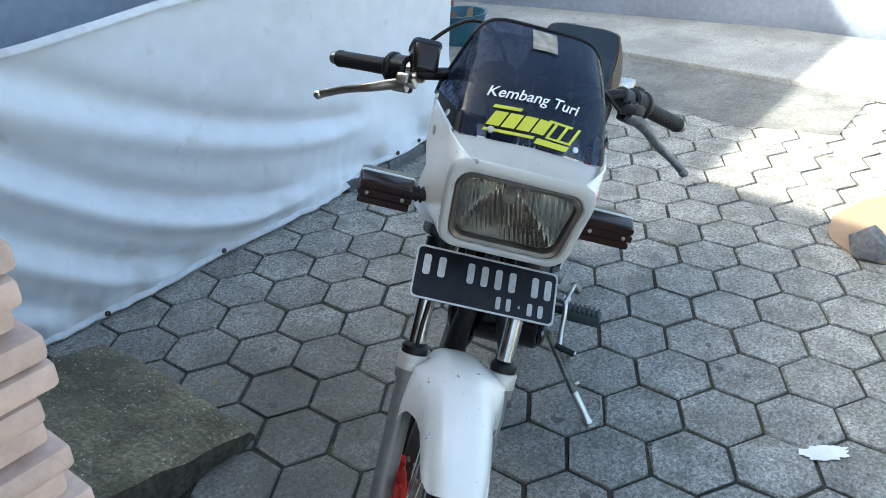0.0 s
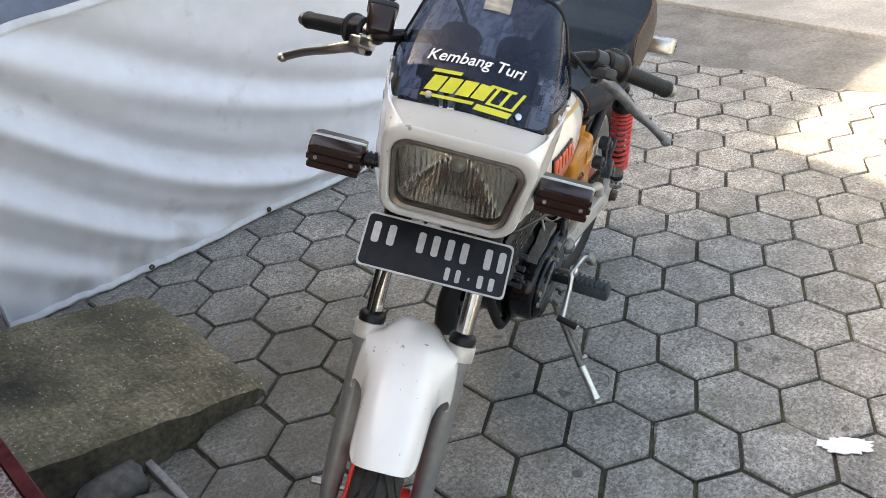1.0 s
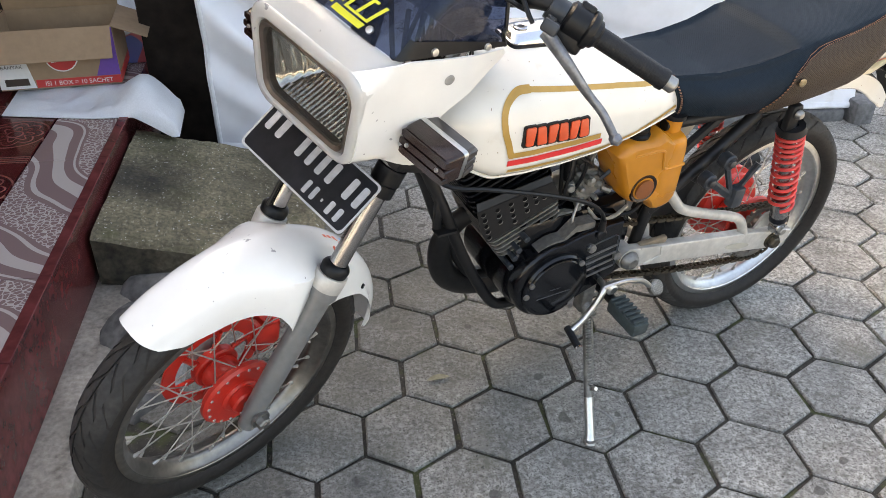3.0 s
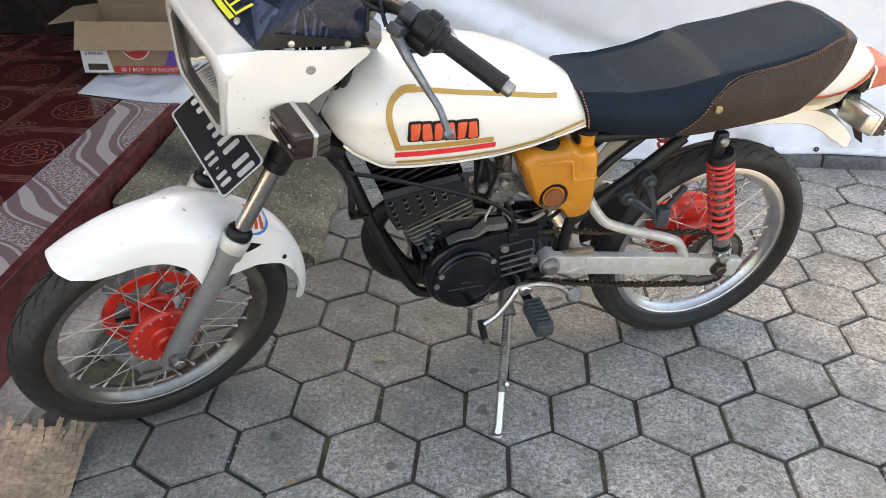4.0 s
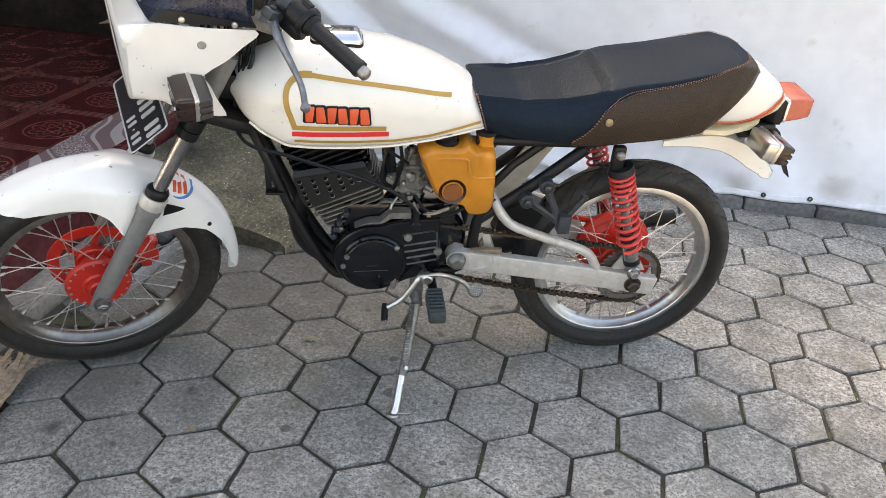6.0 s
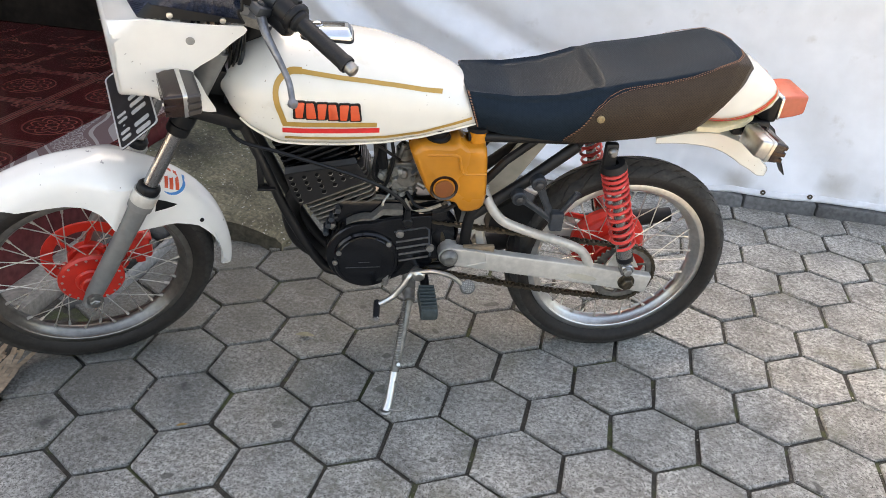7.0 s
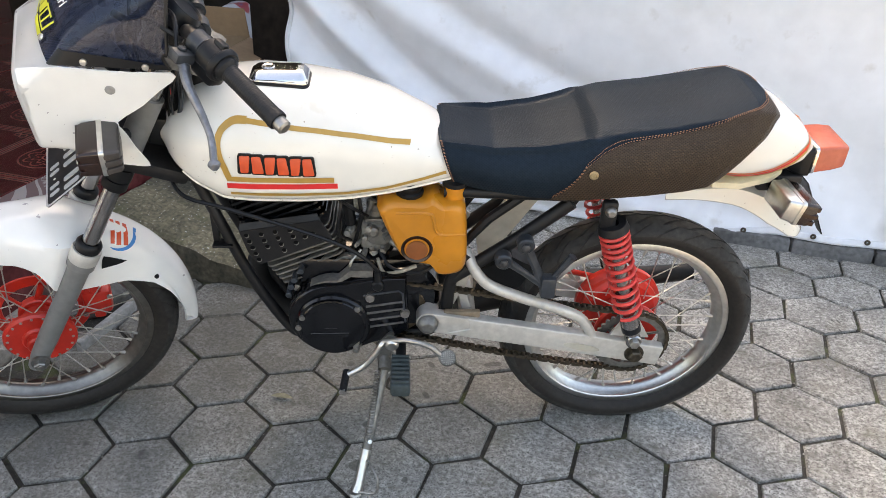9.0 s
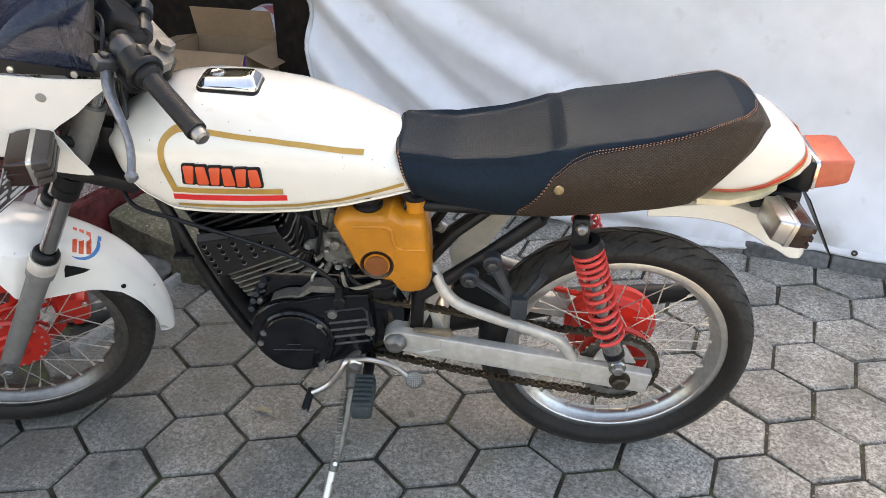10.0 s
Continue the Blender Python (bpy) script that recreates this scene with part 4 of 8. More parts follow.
rev_y(bm, rc, 0.0075, -0.135, 0.125, 0.002, 12)
bolt(bm, rc + Vector((0, 0.112, 0)), 0.016, 0.014)
lathe(bm, [(0, 0), (0.021, 0), (0.021, 0.004), (0, 0.004)], rc + Vector((0, 0.108, 0)), "y", 24)
bolt(bm, rc + Vector((0, -0.12, 0)), 0.016, -0.014)
bpart("axle", bm, "chain", "", rear)
bm = bmesh.new()
teeth = 36
pro = []
for k in range(teeth * 4):
    pro.append((2 * math.pi * k / (teeth * 4), 0.0775 + (0.005 if k % 4 in (1, 2) else 0)))
outer = [[(rr * math.cos(a), y, rr * math.sin(a) + 0.28) for a, rr in pro] for y in (0.066, 0.072)]
inner = [[(0.062 * math.cos(a), y, 0.062 * math.sin(a) + 0.28) for a, rr in pro] for y in (0.072, 0.066)]
loft(bm, [inner[1], outer[0], outer[1], inner[0], inner[1]], cap=False)
for k in range(6):
    a = 2 * math.pi * k / 6 + 0.3
    tube(bm, [(0.03 * math.cos(a), 0.069, 0.28 + 0.03 * math.sin(a)), (0.064 * math.cos(a + 0.35), 0.069, 0.28 + 0.064 * math.sin(a + 0.35))], [0.011, 0.008], 8, flat=0.35)
rev_y(bm, rc, 0.034, 0.040, 0.074, 0.003, 24)
bpart("sprocket", bm, "engine_alloy", "worn steel sprocket", rear)

FA = (0.092, 0.0, -0.369)
front, fc = wheel("front_wheel", "dark-rimmed spoked front wheel with a black road tyre", FA, "darkrim", True, 0.078)
bm = bmesh.new()
rev_y(bm, fc, 0.072, 0.022, 0.040, 0.005, 36)
rev_y(bm, fc, 0.036, -0.03, 0.046, 0.004, 28)
rev_y(bm, fc, 0.026, 0.04, 0.062, 0.004, 24)
fhub = bpart("hub", bm, "red", "red wheel hub", front, True)
for k in range(18):
    a = 2 * math.pi * k / 18
    bm = bmesh.new()
    lathe(bm, [(0, 0), (0.0034, 0), (0.0026, 0.0018), (0, 0.002)], fc + Vector((0.063 * math.cos(a), 0.0398, 0.063 * math.sin(a))), "y", 8)
    bpart("spoke_head", bm, "spokesteel", "", fhub, True)
bm = bmesh.new()
rev_y(bm, fc, 0.102, -0.052, -0.047, 0.001, 56, 0.076)
rev_y(bm, fc, 0.045, -0.05, -0.03, 0.003, 28)
bpart("brake_disc", bm, "red", "red painted brake disc", front, True)
for k in range(6):
    bm = bmesh.new()
    a = k * math.pi / 3
    tube(bm, [fc + Vector((0.03 * math.cos(a), -0.044, 0.03 * math.sin(a))), fc + Vector((0.080 * math.cos(a + 0.3), -0.049, 0.080 * math.sin(a + 0.3)))], 0.011, 8, flat=0.45)
    bpart("disc_arm", bm, "red", "", front, True)
bm = bmesh.new()
rev_y(bm, fc, 0.007, -0.12, 0.12, 0.002, 12)
bolt(bm, fc + Vector((0, 0.105, 0)), 0.013, 0.014)
lathe(bm, [(0, 0), (0.018, 0), (0.018, 0.006), (0, 0.006)], fc + Vector((0, 0.1, 0)), "y", 20)
bpart("axle", bm, "steel", "", front, True)


# ---- fork, fender, nose ----
FE, FD = 0.0825, 0.088
for e in (FE, -FE):
    bm = bmesh.new()
    tube(bm, [(FD, e, -0.09), (FD, e, 0.40)], 0.0155, 20)
    f = bpart("fork_tube", bm, "stanchion", "worn chromed fork stanchion", steer=True)
    bm = bmesh.new()
    tube(bm, [(FD + 0.004, e, -0.404), (FD + 0.004, e, -0.369), (FD + 0.003, e, -0.30), (FD, e, -0.10), (FD, e, -0.062)], [0.015, 0.019, 0.0205, 0.0215, 0.0215], 20)
    tube(bm, [(FD, e, -0.10), (FD, e, -0.056)], 0.0265, 20)
    bpart("fork_leg", bm, "forkgrey", "grey painted lower fork leg", f, True)
    bm = bmesh.new()
    lathe(bm, [(0.0215, -0.030), (0.0272, -0.028), (0.0278, -0.002), (0.0268, 0.0), (0.0215, 0.0)], (FD, e, -0.0555), "z", 28, closed=True)
    bpart("collar", bm, "swing", "pale metal collar", f, True)
    bm = bmesh.new()
    lathe(bm, [(0.0165, 0.0), (0.0235, 0.0), (0.0245, 0.012), (0.021, 0.018), (0.0165, 0.02)], (FD, e, -0.055), "z", 24, closed=True)
    bpart("dust_seal", bm, "blackplastic", "", f, True)
    bm = bmesh.new()
    tube(bm, [(FD, e, 0.105), (FD, e, 0.125)], 0.0235, 20)
    tube(bm, [(FD, e, 0.128), (FD, e, 0.155)], 0.0245, 20)
    bpart("rubber_ring", bm, "blackplastic", "", f, True)
    bm = bmesh.new()
    tube(bm, [(FD, e, 0.157), (FD, e, 0.305)], 0.0225, 20)
    tube(bm, [(FD, e, 0.375), (FD, e, 0.412)], 0.021, 20)
    bpart("upper_clamp", bm, "forkgrey", "", f, True)
bm = bmesh.new()
block(bm, -0.025, FD + 0.024, -FE - 0.026, FE + 0.026, 0.155, 0.185, 0.01)
bpart("lower_yoke", bm, "blackmat", steer=True)
bm = bmesh.new()
loft(bm, [[(x_, y_, z_) for x_, y_ in ((-0.016, -0.03), (-0.016, 0.03), (0.03, FE + 0.018), (FD + 0.010, FE + 0.026), (FD + 0.022, FE), (FD + 0.004, 0.03), (FD + 0.004, -0.03), (FD + 0.022, -FE), (FD + 0.010, -FE - 0.026), (0.03, -FE - 0.018))] for z_ in (0.378, 0.396)])
for e in (FE, -FE):
    lathe(bm, [(0, 0), (0.013, 0), (0.013, 0.006), (0, 0.008)], (FD, e, 0.411), "z", 6)
lathe(bm, [(0, 0), (0.016, 0), (0.016, 0.012), (0, 0.014)], (0, 0, 0.398), "z", 6)
bpart("upper_yoke", bm, "engine_alloy", "dull aluminium top yoke", steer=True)

# fender: one arched shell round the tyre, its flanks drawn down into lugs inside the fork legs
def fender_edge(a):
    """Radius of the lower rim at angle a round the axle."""
    return lerp1(a, [0.45, 0.56, 0.70, 0.84, 1.05, 1.20, 1.30, 1.38, 1.45, 1.52, 1.62, 1.72, 1.80, 1.90, 2.02, 2.19, 2.36, 2.75, 2.90],
                 [0.300, 0.284, 0.265, 0.254, 0.247, 0.242, 0.234, 0.216, 0.197, 0.185, 0.179, 0.182, 0.192, 0.212, 0.247, 0.279, 0.291, 0.303, 0.306])


def fender_pt(a, q, lift=0.0):
    """q: -1..1 across, 0 on the crown and 1 on the rim."""
    crown = lerp1(a, [0.45, 0.8, 1.3, 2.0, 2.5, 2.9], [0.319, 0.320, 0.330, 0.330, 0.326, 0.326])
    half = lerp1(a, [0.45, 0.7, 1.0, 1.35, 1.6, 1.85, 2.2, 2.5, 2.9], [0.047, 0.055, 0.059, 0.060, 0.0605, 0.059, 0.055, 0.050, 0.036])
    th = abs(q) * math.pi / 2
    rim = fender_edge(a)
    flare = lerp1(a, [1.02, 1.15, 1.26, 1.36, 1.43, 1.50, 1.57, 1.68, 1.80], [0.0, 0.006, 0.017, 0.027, 0.030, 0.022, 0.012, 0.004, 0.0])
    e = (half + lift) * math.sin(th) ** 0.72 + flare * min(1.0, max(0.0, (abs(q) - 0.28) / 0.34)) ** 1.3
    flat = min(1.0, abs(q) / 0.62)
    top = crown - 0.030 * (1 - math.cos(flat * math.pi / 2)) ** 1.3
    r = top if abs(q) < 0.62 else top + (rim - top) * ((abs(q) - 0.62) / 0.38) ** 1.15
    r += lift * math.cos(th)
    return Vector((FA[0] + r * math.cos(a), math.copysign(e, q), FA[2] + r * math.sin(a)))


def fender_angle(t, q):
    """Angle at share t of the length; both ends are rounded off across the width."""
    lo = 0.545 + 0.13 * abs(q) ** 3.0
    hi = 2.80 - 0.16 * abs(q) ** 3.2
    return lo + (hi - lo) * t


bm = bmesh.new()
na, nf = 96, 26
rings = []
for i in range(na + 1):
    fs = [-1 + 2 * k / nf for k in range(nf + 1)]
    rings.append([fender_pt(fender_angle(i / na, q), q) for q in fs] + [fender_pt(fender_angle(i / na, q), q * 0.995, -0.0032) for q in reversed(fs)])
loft(bm, rings)
ff = bpart("front_fender", bm, "whiteplastic", "glossy white plastic front fender", steer=True)


def fender_spot(d, s_, lift):
    """Point on the left flank over (d, s_)."""
    a = math.atan2(s_ - FA[2], d - FA[0])
    r = math.hypot(s_ - FA[2], d - FA[0])
    lo_, hi_ = 0.0, 1.0
    for _ in range(24):
        m_ = (lo_ + hi_) / 2
        p_ = fender_pt(a, m_)
        if math.hypot(p_.x - FA[0], p_.z - FA[2]) > r:
            lo_ = m_
        else:
            hi_ = m_
    return fender_pt(a, m_, lift)


for sgn in (1, -1):
    side_of = Matrix.Diagonal((1, sgn, 1))
    # The opening isn't cut; a black patch paints its shaded inside.
    bm = bmesh.new()
    rows_ = []
    for k in range(9):
        t = k / 8
        rows_.append([side_of @ fender_spot(0.047 - 0.046 * t, -0.091 - 0.004 * t - h * 0.036 * (1 - t) ** 0.8 * min(1, 0.3 + t * 6), 0.0012) for h in (0.0, 0.25, 0.5, 0.75, 1.0)])
    loft(bm, rows_, cap=False, closed=False)
    bpart("opening", bm, "blackplastic", "black three-cornered patch painted as the shaded opening beside the fork leg", ff, True)
    bm = bmesh.new()
    p_ = side_of @ fender_spot(-0.070, -0.126, 0.0)
    lathe(bm, [(0, 0), (0.0052, 0), (0.0045, 0.003), (0, 0.0035)], p_, (-0.3, sgn, 0.2), 12)
    bpart("rivet", bm, "blackplastic", "", ff, True)
# round maker's mark as plain shapes on the left flank
LOGO = (0.022, -0.045)
bm = bmesh.new()
arc_ = []
for k in range(27):
    t = radians(110 + 200 * k / 26)
    arc_.append((t, 0.031, 0.0075 * max(0.0, math.sin(math.pi * k / 26)) ** 0.7))
loft(bm, [[fender_spot(LOGO[0] + (r_ - h * w_) * math.cos(t), LOGO[1] + (r_ - h * w_) * math.sin(t), 0.0009) for h in (0.0, 0.5, 1.0)] for t, r_, w_ in arc_], cap=False, closed=False)
bpart("sticker_ring", bm, "stickerblue", "", ff, True)
for k, (x0, x1, y0, y1) in enumerate(((0.020, 0.012, -0.018, 0.006), (0.008, -0.001, -0.020, 0.004), (-0.006, -0.015, -0.020, 0.002))):
    bm = bmesh.new()
    loft(bm, [[fender_spot(LOGO[0] + x0 + (x1 - x0) * h + 0.006 * g, LOGO[1] + y0 + (y1 - y0) * g, 0.0009) for h in (0.0, 0.5, 1.0)] for g in (0.0, 0.33, 0.66, 1.0)], cap=False, closed=False)
    bpart("sticker_bar", bm, "badge", "", ff, True)
for x0, y0, x1, y1 in ((0.036, 0.012, 0.030, 0.022), (0.020, 0.012, 0.012, 0.022)):
    bm = bmesh.new()
    loft(bm, [[fender_spot(LOGO[0] + x0 + (x1 - x0) * h, LOGO[1] + y0 + (y1 - y0) * g, 0.0009) for h in (0.0, 1.0)] for g in (0.0, 1.0)], cap=False, closed=False)
    bpart("sticker_dash", bm, "stickerblue", "", ff, True)
# red caliper behind the right leg
bm = bmesh.new()
block(bm, -0.030, 0.030, -0.080, -0.036, -0.034, 0.034, 0.009, pose(-0.012, 0, -0.318, 0, 25, 0))
block(bm, -0.012, 0.012, -0.086, -0.040, -0.050, 0.050, 0.005, pose(-0.012, 0, -0.318, 0, 25, 0))
cal = bpart("brake_caliper", bm, "red", "red brake caliper", steer=True)
for w_ in (-0.036, 0.036):
    bm = bmesh.new()
    bolt(bm, (-0.012 - 0.42 * w_, -0.034, -0.318 + 0.9 * w_), 0.006, 0.006)
    bpart("caliper_bolt", bm, "steel", "", cal, True)

# nose cowl round the headlamp
FC = Vector((0.243, 0, 0.222))
FU = Vector((0.5, 0, 0.866))
FN = Vector((0.866, 0, -0.5))


def face(a, b, out):
    return FC + Vector((0, 1, 0)) * a + FU * b + FN * out


def ring_at(hw, hh, r, out, hw2, lift=0.0):
    return [face(a, b + lift, out) for a, b in rounded(hw, hh, r, 6, hw2)]


NQ0, NTOP, NBOT, NR = -0.009, 0.087, -0.073, 0.034


def shell_half(b):
    """Half width of the cowl's front ring at height b on the face."""
    return 0.110 + 0.010 * (b - NBOT) / (NTOP - NBOT)


def shell_pt(d, s_, sgn, t):
    """Side of the shell: meets the front ring and widens towards the rear."""
    rel = Vector((d, 0, s_)) - FC
    b, q = rel.dot(FU), -rel.dot(FN)
    k = max(0.0, min(1.0, (q - NQ0) / 0.17))
    k = k * k * (3 - 2 * k) * 0.55 + k * 0.45
    w = shell_half(b)
    e = w + (0.150 - 0.16 * max(0, 0.25 - s_) - w) * k
    rt = NR * max(0.0, 1 - max(0, q - NQ0) / 0.05)
    tb = NTOP + 0.016 * max(0.0, min(1.0, (q - NQ0) / 0.05))
    rb = NR * max(0.0, 1 - max(0, q - NQ0) / 0.08)
    for r, over in ((rt, b - (tb - rt)), (rb, (NBOT + rb) - b)):
        if r > 0.001 and over > 0:
            e -= r - math.sqrt(max(0.0, r * r - min(r, over) ** 2))
    return Vector((d, sgn * (e + t - 0.003), s_))


bm = bmesh.new()
loft(bm, [ring_at(0.1030, 0.0625, 0.026, -0.004, 0.0950, 0.003), ring_at(0.1035, 0.0630, 0.026, 0.0125, 0.0955, 0.003), ring_at(0.1060, 0.0655, 0.028, 0.0155, 0.0980, 0.0035), ring_at(0.1120, 0.0710, 0.030, 0.0163, 0.1035, 0.0045), ring_at(0.1172, 0.0765, 0.033, 0.0148, 0.1075, 0.006),
          ring_at(0.1193, 0.0793, 0.0338, 0.0118, 0.1095, 0.0068), ring_at(0.120, 0.080, NR, 0.0085, 0.110, 0.007), ring_at(0.1195, 0.0798, NR, 0.004, 0.1095, 0.007)], cap=False)
bmesh.ops.solidify(bm, geom=bm.faces[:], thickness=0.003)
nose = bpart("nose_cowl", bm, "whiteplastic", "white headlamp cowl with chipped paint", steer=True)


def face_line(b, q):
    v = FC + FU * b - FN * q
    return (v.x, v.z)


for sgn in (1, -1):
    bm = bmesh.new()
    ol = [face_line(NBOT + 0.001, -0.0085), (0.172, 0.178), (0.117, 0.184), (0.070, 0.201), (0.061, 0.207), (0.066, 0.214), (0.096, 0.238), (0.117, 0.258), (0.132, 0.268), (0.137, 0.276), (0.130, 0.293), (0.112, 0.325), (0.098, 0.358), (0.085, 0.382), (0.084, 0.391), (0.093, 0.395), (0.165, 0.368), (0.245, 0.336), face_line(0.098, 0.032)]
    ol += [face_line(NTOP - 0.001 - (NTOP - NBOT - 0.002) * k / 14, -0.0085) for k in range(14)]
    sheet(bm, ol, lambda a, b, t, s=sgn: shell_pt(a, b, s, t), 0.003, 0.009)
    bpart("side_panel", bm, "whiteplastic", "white cowl side panel", nose, True)
    bm = bmesh.new()
    bp_ = shell_pt(0.166, 0.331, sgn, 0.003)
    bn_ = (shell_pt(0.171, 0.331, sgn, 0.003) - bp_).cross(shell_pt(0.166, 0.336, sgn, 0.003) - bp_).normalized()
    if bn_.y * sgn < 0:
        bn_ = -bn_
    lathe(bm, [(0, -0.003), (0.0080, -0.003), (0.0080, 0.0008), (0.0068, 0.0018), (0.0035, 0.0020), (0, 0.0016)], bp_, bn_, 20)
    bpart("panel_bolt", bm, "boltgrey", "", nose, True)
# headlamp: thin bezel, bowl, bulb cap and thick fluted glass
bm = bmesh.new()
loft(bm, [ring_at(0.1026, 0.0621, 0.026, -0.012, 0.0946, 0.003), ring_at(0.1026, 0.0621, 0.026, 0.0105, 0.0946, 0.003), ring_at(0.1000, 0.0595, 0.025, 0.0135, 0.0920, 0.003), ring_at(0.0945, 0.0540, 0.023, 0.0105, 0.0868, 0.003), ring_at(0.0930, 0.0525, 0.022, 0.004, 0.0853, 0.003), ring_at(0.0930, 0.0525, 0.022, -0.012, 0.0853, 0.003)], cap=False)
hl = bpart("headlamp", bm, "bezel", "rectangular headlamp with fluted glass", steer=True)
bm = bmesh.new()
rgs = []
for k in range(11):
    t = k / 10
    rgs.append([face(a * (1 - 0.92 * t), b * (1 - 0.90 * t), -0.003 - 0.088 * (1 - (1 - t) ** 2)) + FU * 0.003 for a, b in rounded(0.0925, 0.0520, 0.022, 6, 0.0848)])
loft(bm, rgs, cap=False)
bpart("reflector", bm, "reflector", "", hl, True)
bm = bmesh.new()
lathe(bm, [(0, 0), (0.012, 0.0), (0.013, 0.018), (0.008, 0.024), (0, 0.026)], face(0, 0, -0.074), FN, 16)
bpart("bulb_shield", bm, "steel", "", hl, True)
bm = bmesh.new()
rgs = []
for t, o in ((0.92, 0.0085), (0.75, 0.0080), (0.5, 0.0070), (0.25, 0.0050), (0.0, 0.0005), (0.0, 0.0045), (0.05, 0.0095), (0.25, 0.0115), (0.5, 0.0135), (0.75, 0.0145), (0.92, 0.0150)):
    rgs.append([face(a * (1 - t), b * (1 - t) + 0.003, o) for a, b in rounded(0.0928, 0.0523, 0.022, 6, 0.0851)])
loft(bm, rgs)
lens = bpart("glass", bm, "lens", "clear fluted lamp glass", hl, True)
lens.visible_shadow = False

# windscreen: front sheet with wrapped sides
def screen_pt(phi, h):
    """phi: -1..1 round the sheet, h: 0 base to 1 top."""
    a, s = abs(phi), (1 if phi >= 0 else -1)
    if a < 0.62:
        q = a / 0.62
        base = Vector((0.274 - 0.018 * q * q, 0.117 * q, 0.333 - 0.004 * q))
        top = Vector((0.150 - 0.012 * q ** 3, 0.113 * q, 0.540 - 0.030 * q ** 7))
    else:
        q = (a - 0.62) / 0.38
        base = Vector((0.256 - 0.160 * q, 0.117 + 0.034 * q ** 0.7, 0.329 + 0.072 * q ** 0.9))
        top = Vector((0.138 - 0.030 * q, 0.113 + 0.034 * q, 0.510 - 0.090 * q))
    p = base.lerp(top, h)
    p += Vector((0.028, 0, 0.012)) * math.sin(math.pi * h) * (1 - 0.6 * a)
    return Vector((p.x, p.y * s, p.z))


bm = bmesh.new()
crown = []
for j in range(7):
    t = j / 6
    row = []
    for i in range(31):
        f = -1 + i / 15
        w = 0.120 - NR + NR * min(1.0, max(0.0, (abs(f) - 0.72) / 0.28)) ** 1.0
        ang = min(1.0, max(0.0, (abs(f) - 0.72) / 0.28)) * math.pi / 2
        if abs(f) <= 0.72:
            a_, b_ = f / 0.72 * (0.120 - NR), NTOP
        else:
            a_, b_ = math.copysign(0.120 - NR + NR * math.sin(ang), f), NTOP - NR + NR * math.cos(ang)
        p0 = face(a_, b_, 0.0085)
        p1 = screen_pt(f * 0.64, 0.0) + Vector((-0.002, 0, -0.002))
        p = p0.lerp(p1, t) + FU * 0.004 * math.sin(math.pi * t) * (1 - abs(f) ** 4)
        row.append(p)
    crown.append(row)
loft(bm, crown, cap=False, closed=False)
bmesh.ops.solidify(bm, geom=bm.faces[:], thickness=0.003)
bpart("top_panel", bm, "whiteplastic", "white cowl top with chipped paint", nose, True)
bm = bmesh.new()
rows_o = [[screen_pt(-1 + 2 * i / 48, j / 14) for i in range(49)] for j in range(15)]
loft(bm, rows_o, cap=False, closed=False)
bmesh.ops.solidify(bm, geom=bm.faces[:], thickness=0.003)
screen = bpart("windscreen", bm, "screen", "smoked dark-blue windscreen with stickers", steer=True)
bm = bmesh.new()
tube(bm, curve([screen_pt(-1 + 2 * i / 24, 1.0) for i in range(25)], 2), 0.0032, 6)
tube(bm, curve([screen_pt(s_, h / 6) for s_ in (1,) for h in range(7)], 2), 0.003, 6)
tube(bm, curve([screen_pt(-1, h / 6) for h in range(7)], 2), 0.003, 6)
bpart("edge_trim", bm, "blackplastic", "", screen, True)
for sgn in (1, -1):
    bm = bmesh.new()
    loft(bm, [[screen_pt(sgn * (0.60 + 0.40 * i / 16), h) + Vector((0.0012, sgn * 0.0030, 0)) for h in (0.0, 0.05, 0.10, 0.15)] for i in range(17)], cap=False, closed=False)
    bpart("base_trim", bm, "blackplastic", "black rubber strip along the foot of the screen", screen, True)
for phi in (-0.36, 0.36, 0.72, 0.92, -0.72, -0.92):
    bm = bmesh.new()
    p, q = screen_pt(phi, 0.05), screen_pt(phi + 0.01, 0.05)
    n = (screen_pt(phi + 0.01, 0.05) - p).cross(screen_pt(phi, 0.08) - p).normalized()
    if n.x < 0 and abs(phi) < 0.5 or n.y * phi < 0 and abs(phi) > 0.5:
        n = -n
    lathe(bm, [(0, 0), (0.0058, 0), (0.005, 0.003), (0, 0.004)], p + n * 0.0035, n, 12)
    bpart("screen_screw", bm, "alloy", "", screen, True)


def screen_patch(bm, e0, e1, h0, h1, lift=0.004, shear=0.0, n=4):
    """A thin patch that follows the front of the screen; e across in metres, h up the screen."""
    a = []
    for j in range(n + 1):
        h = h0 + (h1 - h0) * j / n
        row = []
        for i in range(n + 1):
            e = e0 + (e1 - e0) * i / n + shear * (h - h0)
            w_ = 0.117 + (0.113 - 0.117) * h
            p = screen_pt(max(-0.6, min(0.6, e / w_ * 0.62)), h)
            row.append(p + Vector((0.75, 0, 0.45)) * lift)
        a.append(row)
    loft(bm, a, cap=False, closed=False)


# shop stickers as plain shapes
sticker_bits = [(-0.066 + 0.0235 * k, -0.0455 + 0.0235 * k, 0.125, 0.225) for k in range(4)]
sticker_bits += [(0.030, 0.070, 0.222, 0.238), (0.030, 0.070, 0.112, 0.126), (0.028, 0.033, 0.112, 0.238), (0.048, 0.053, 0.127, 0.221), (0.066, 0.071, 0.112, 0.238)]
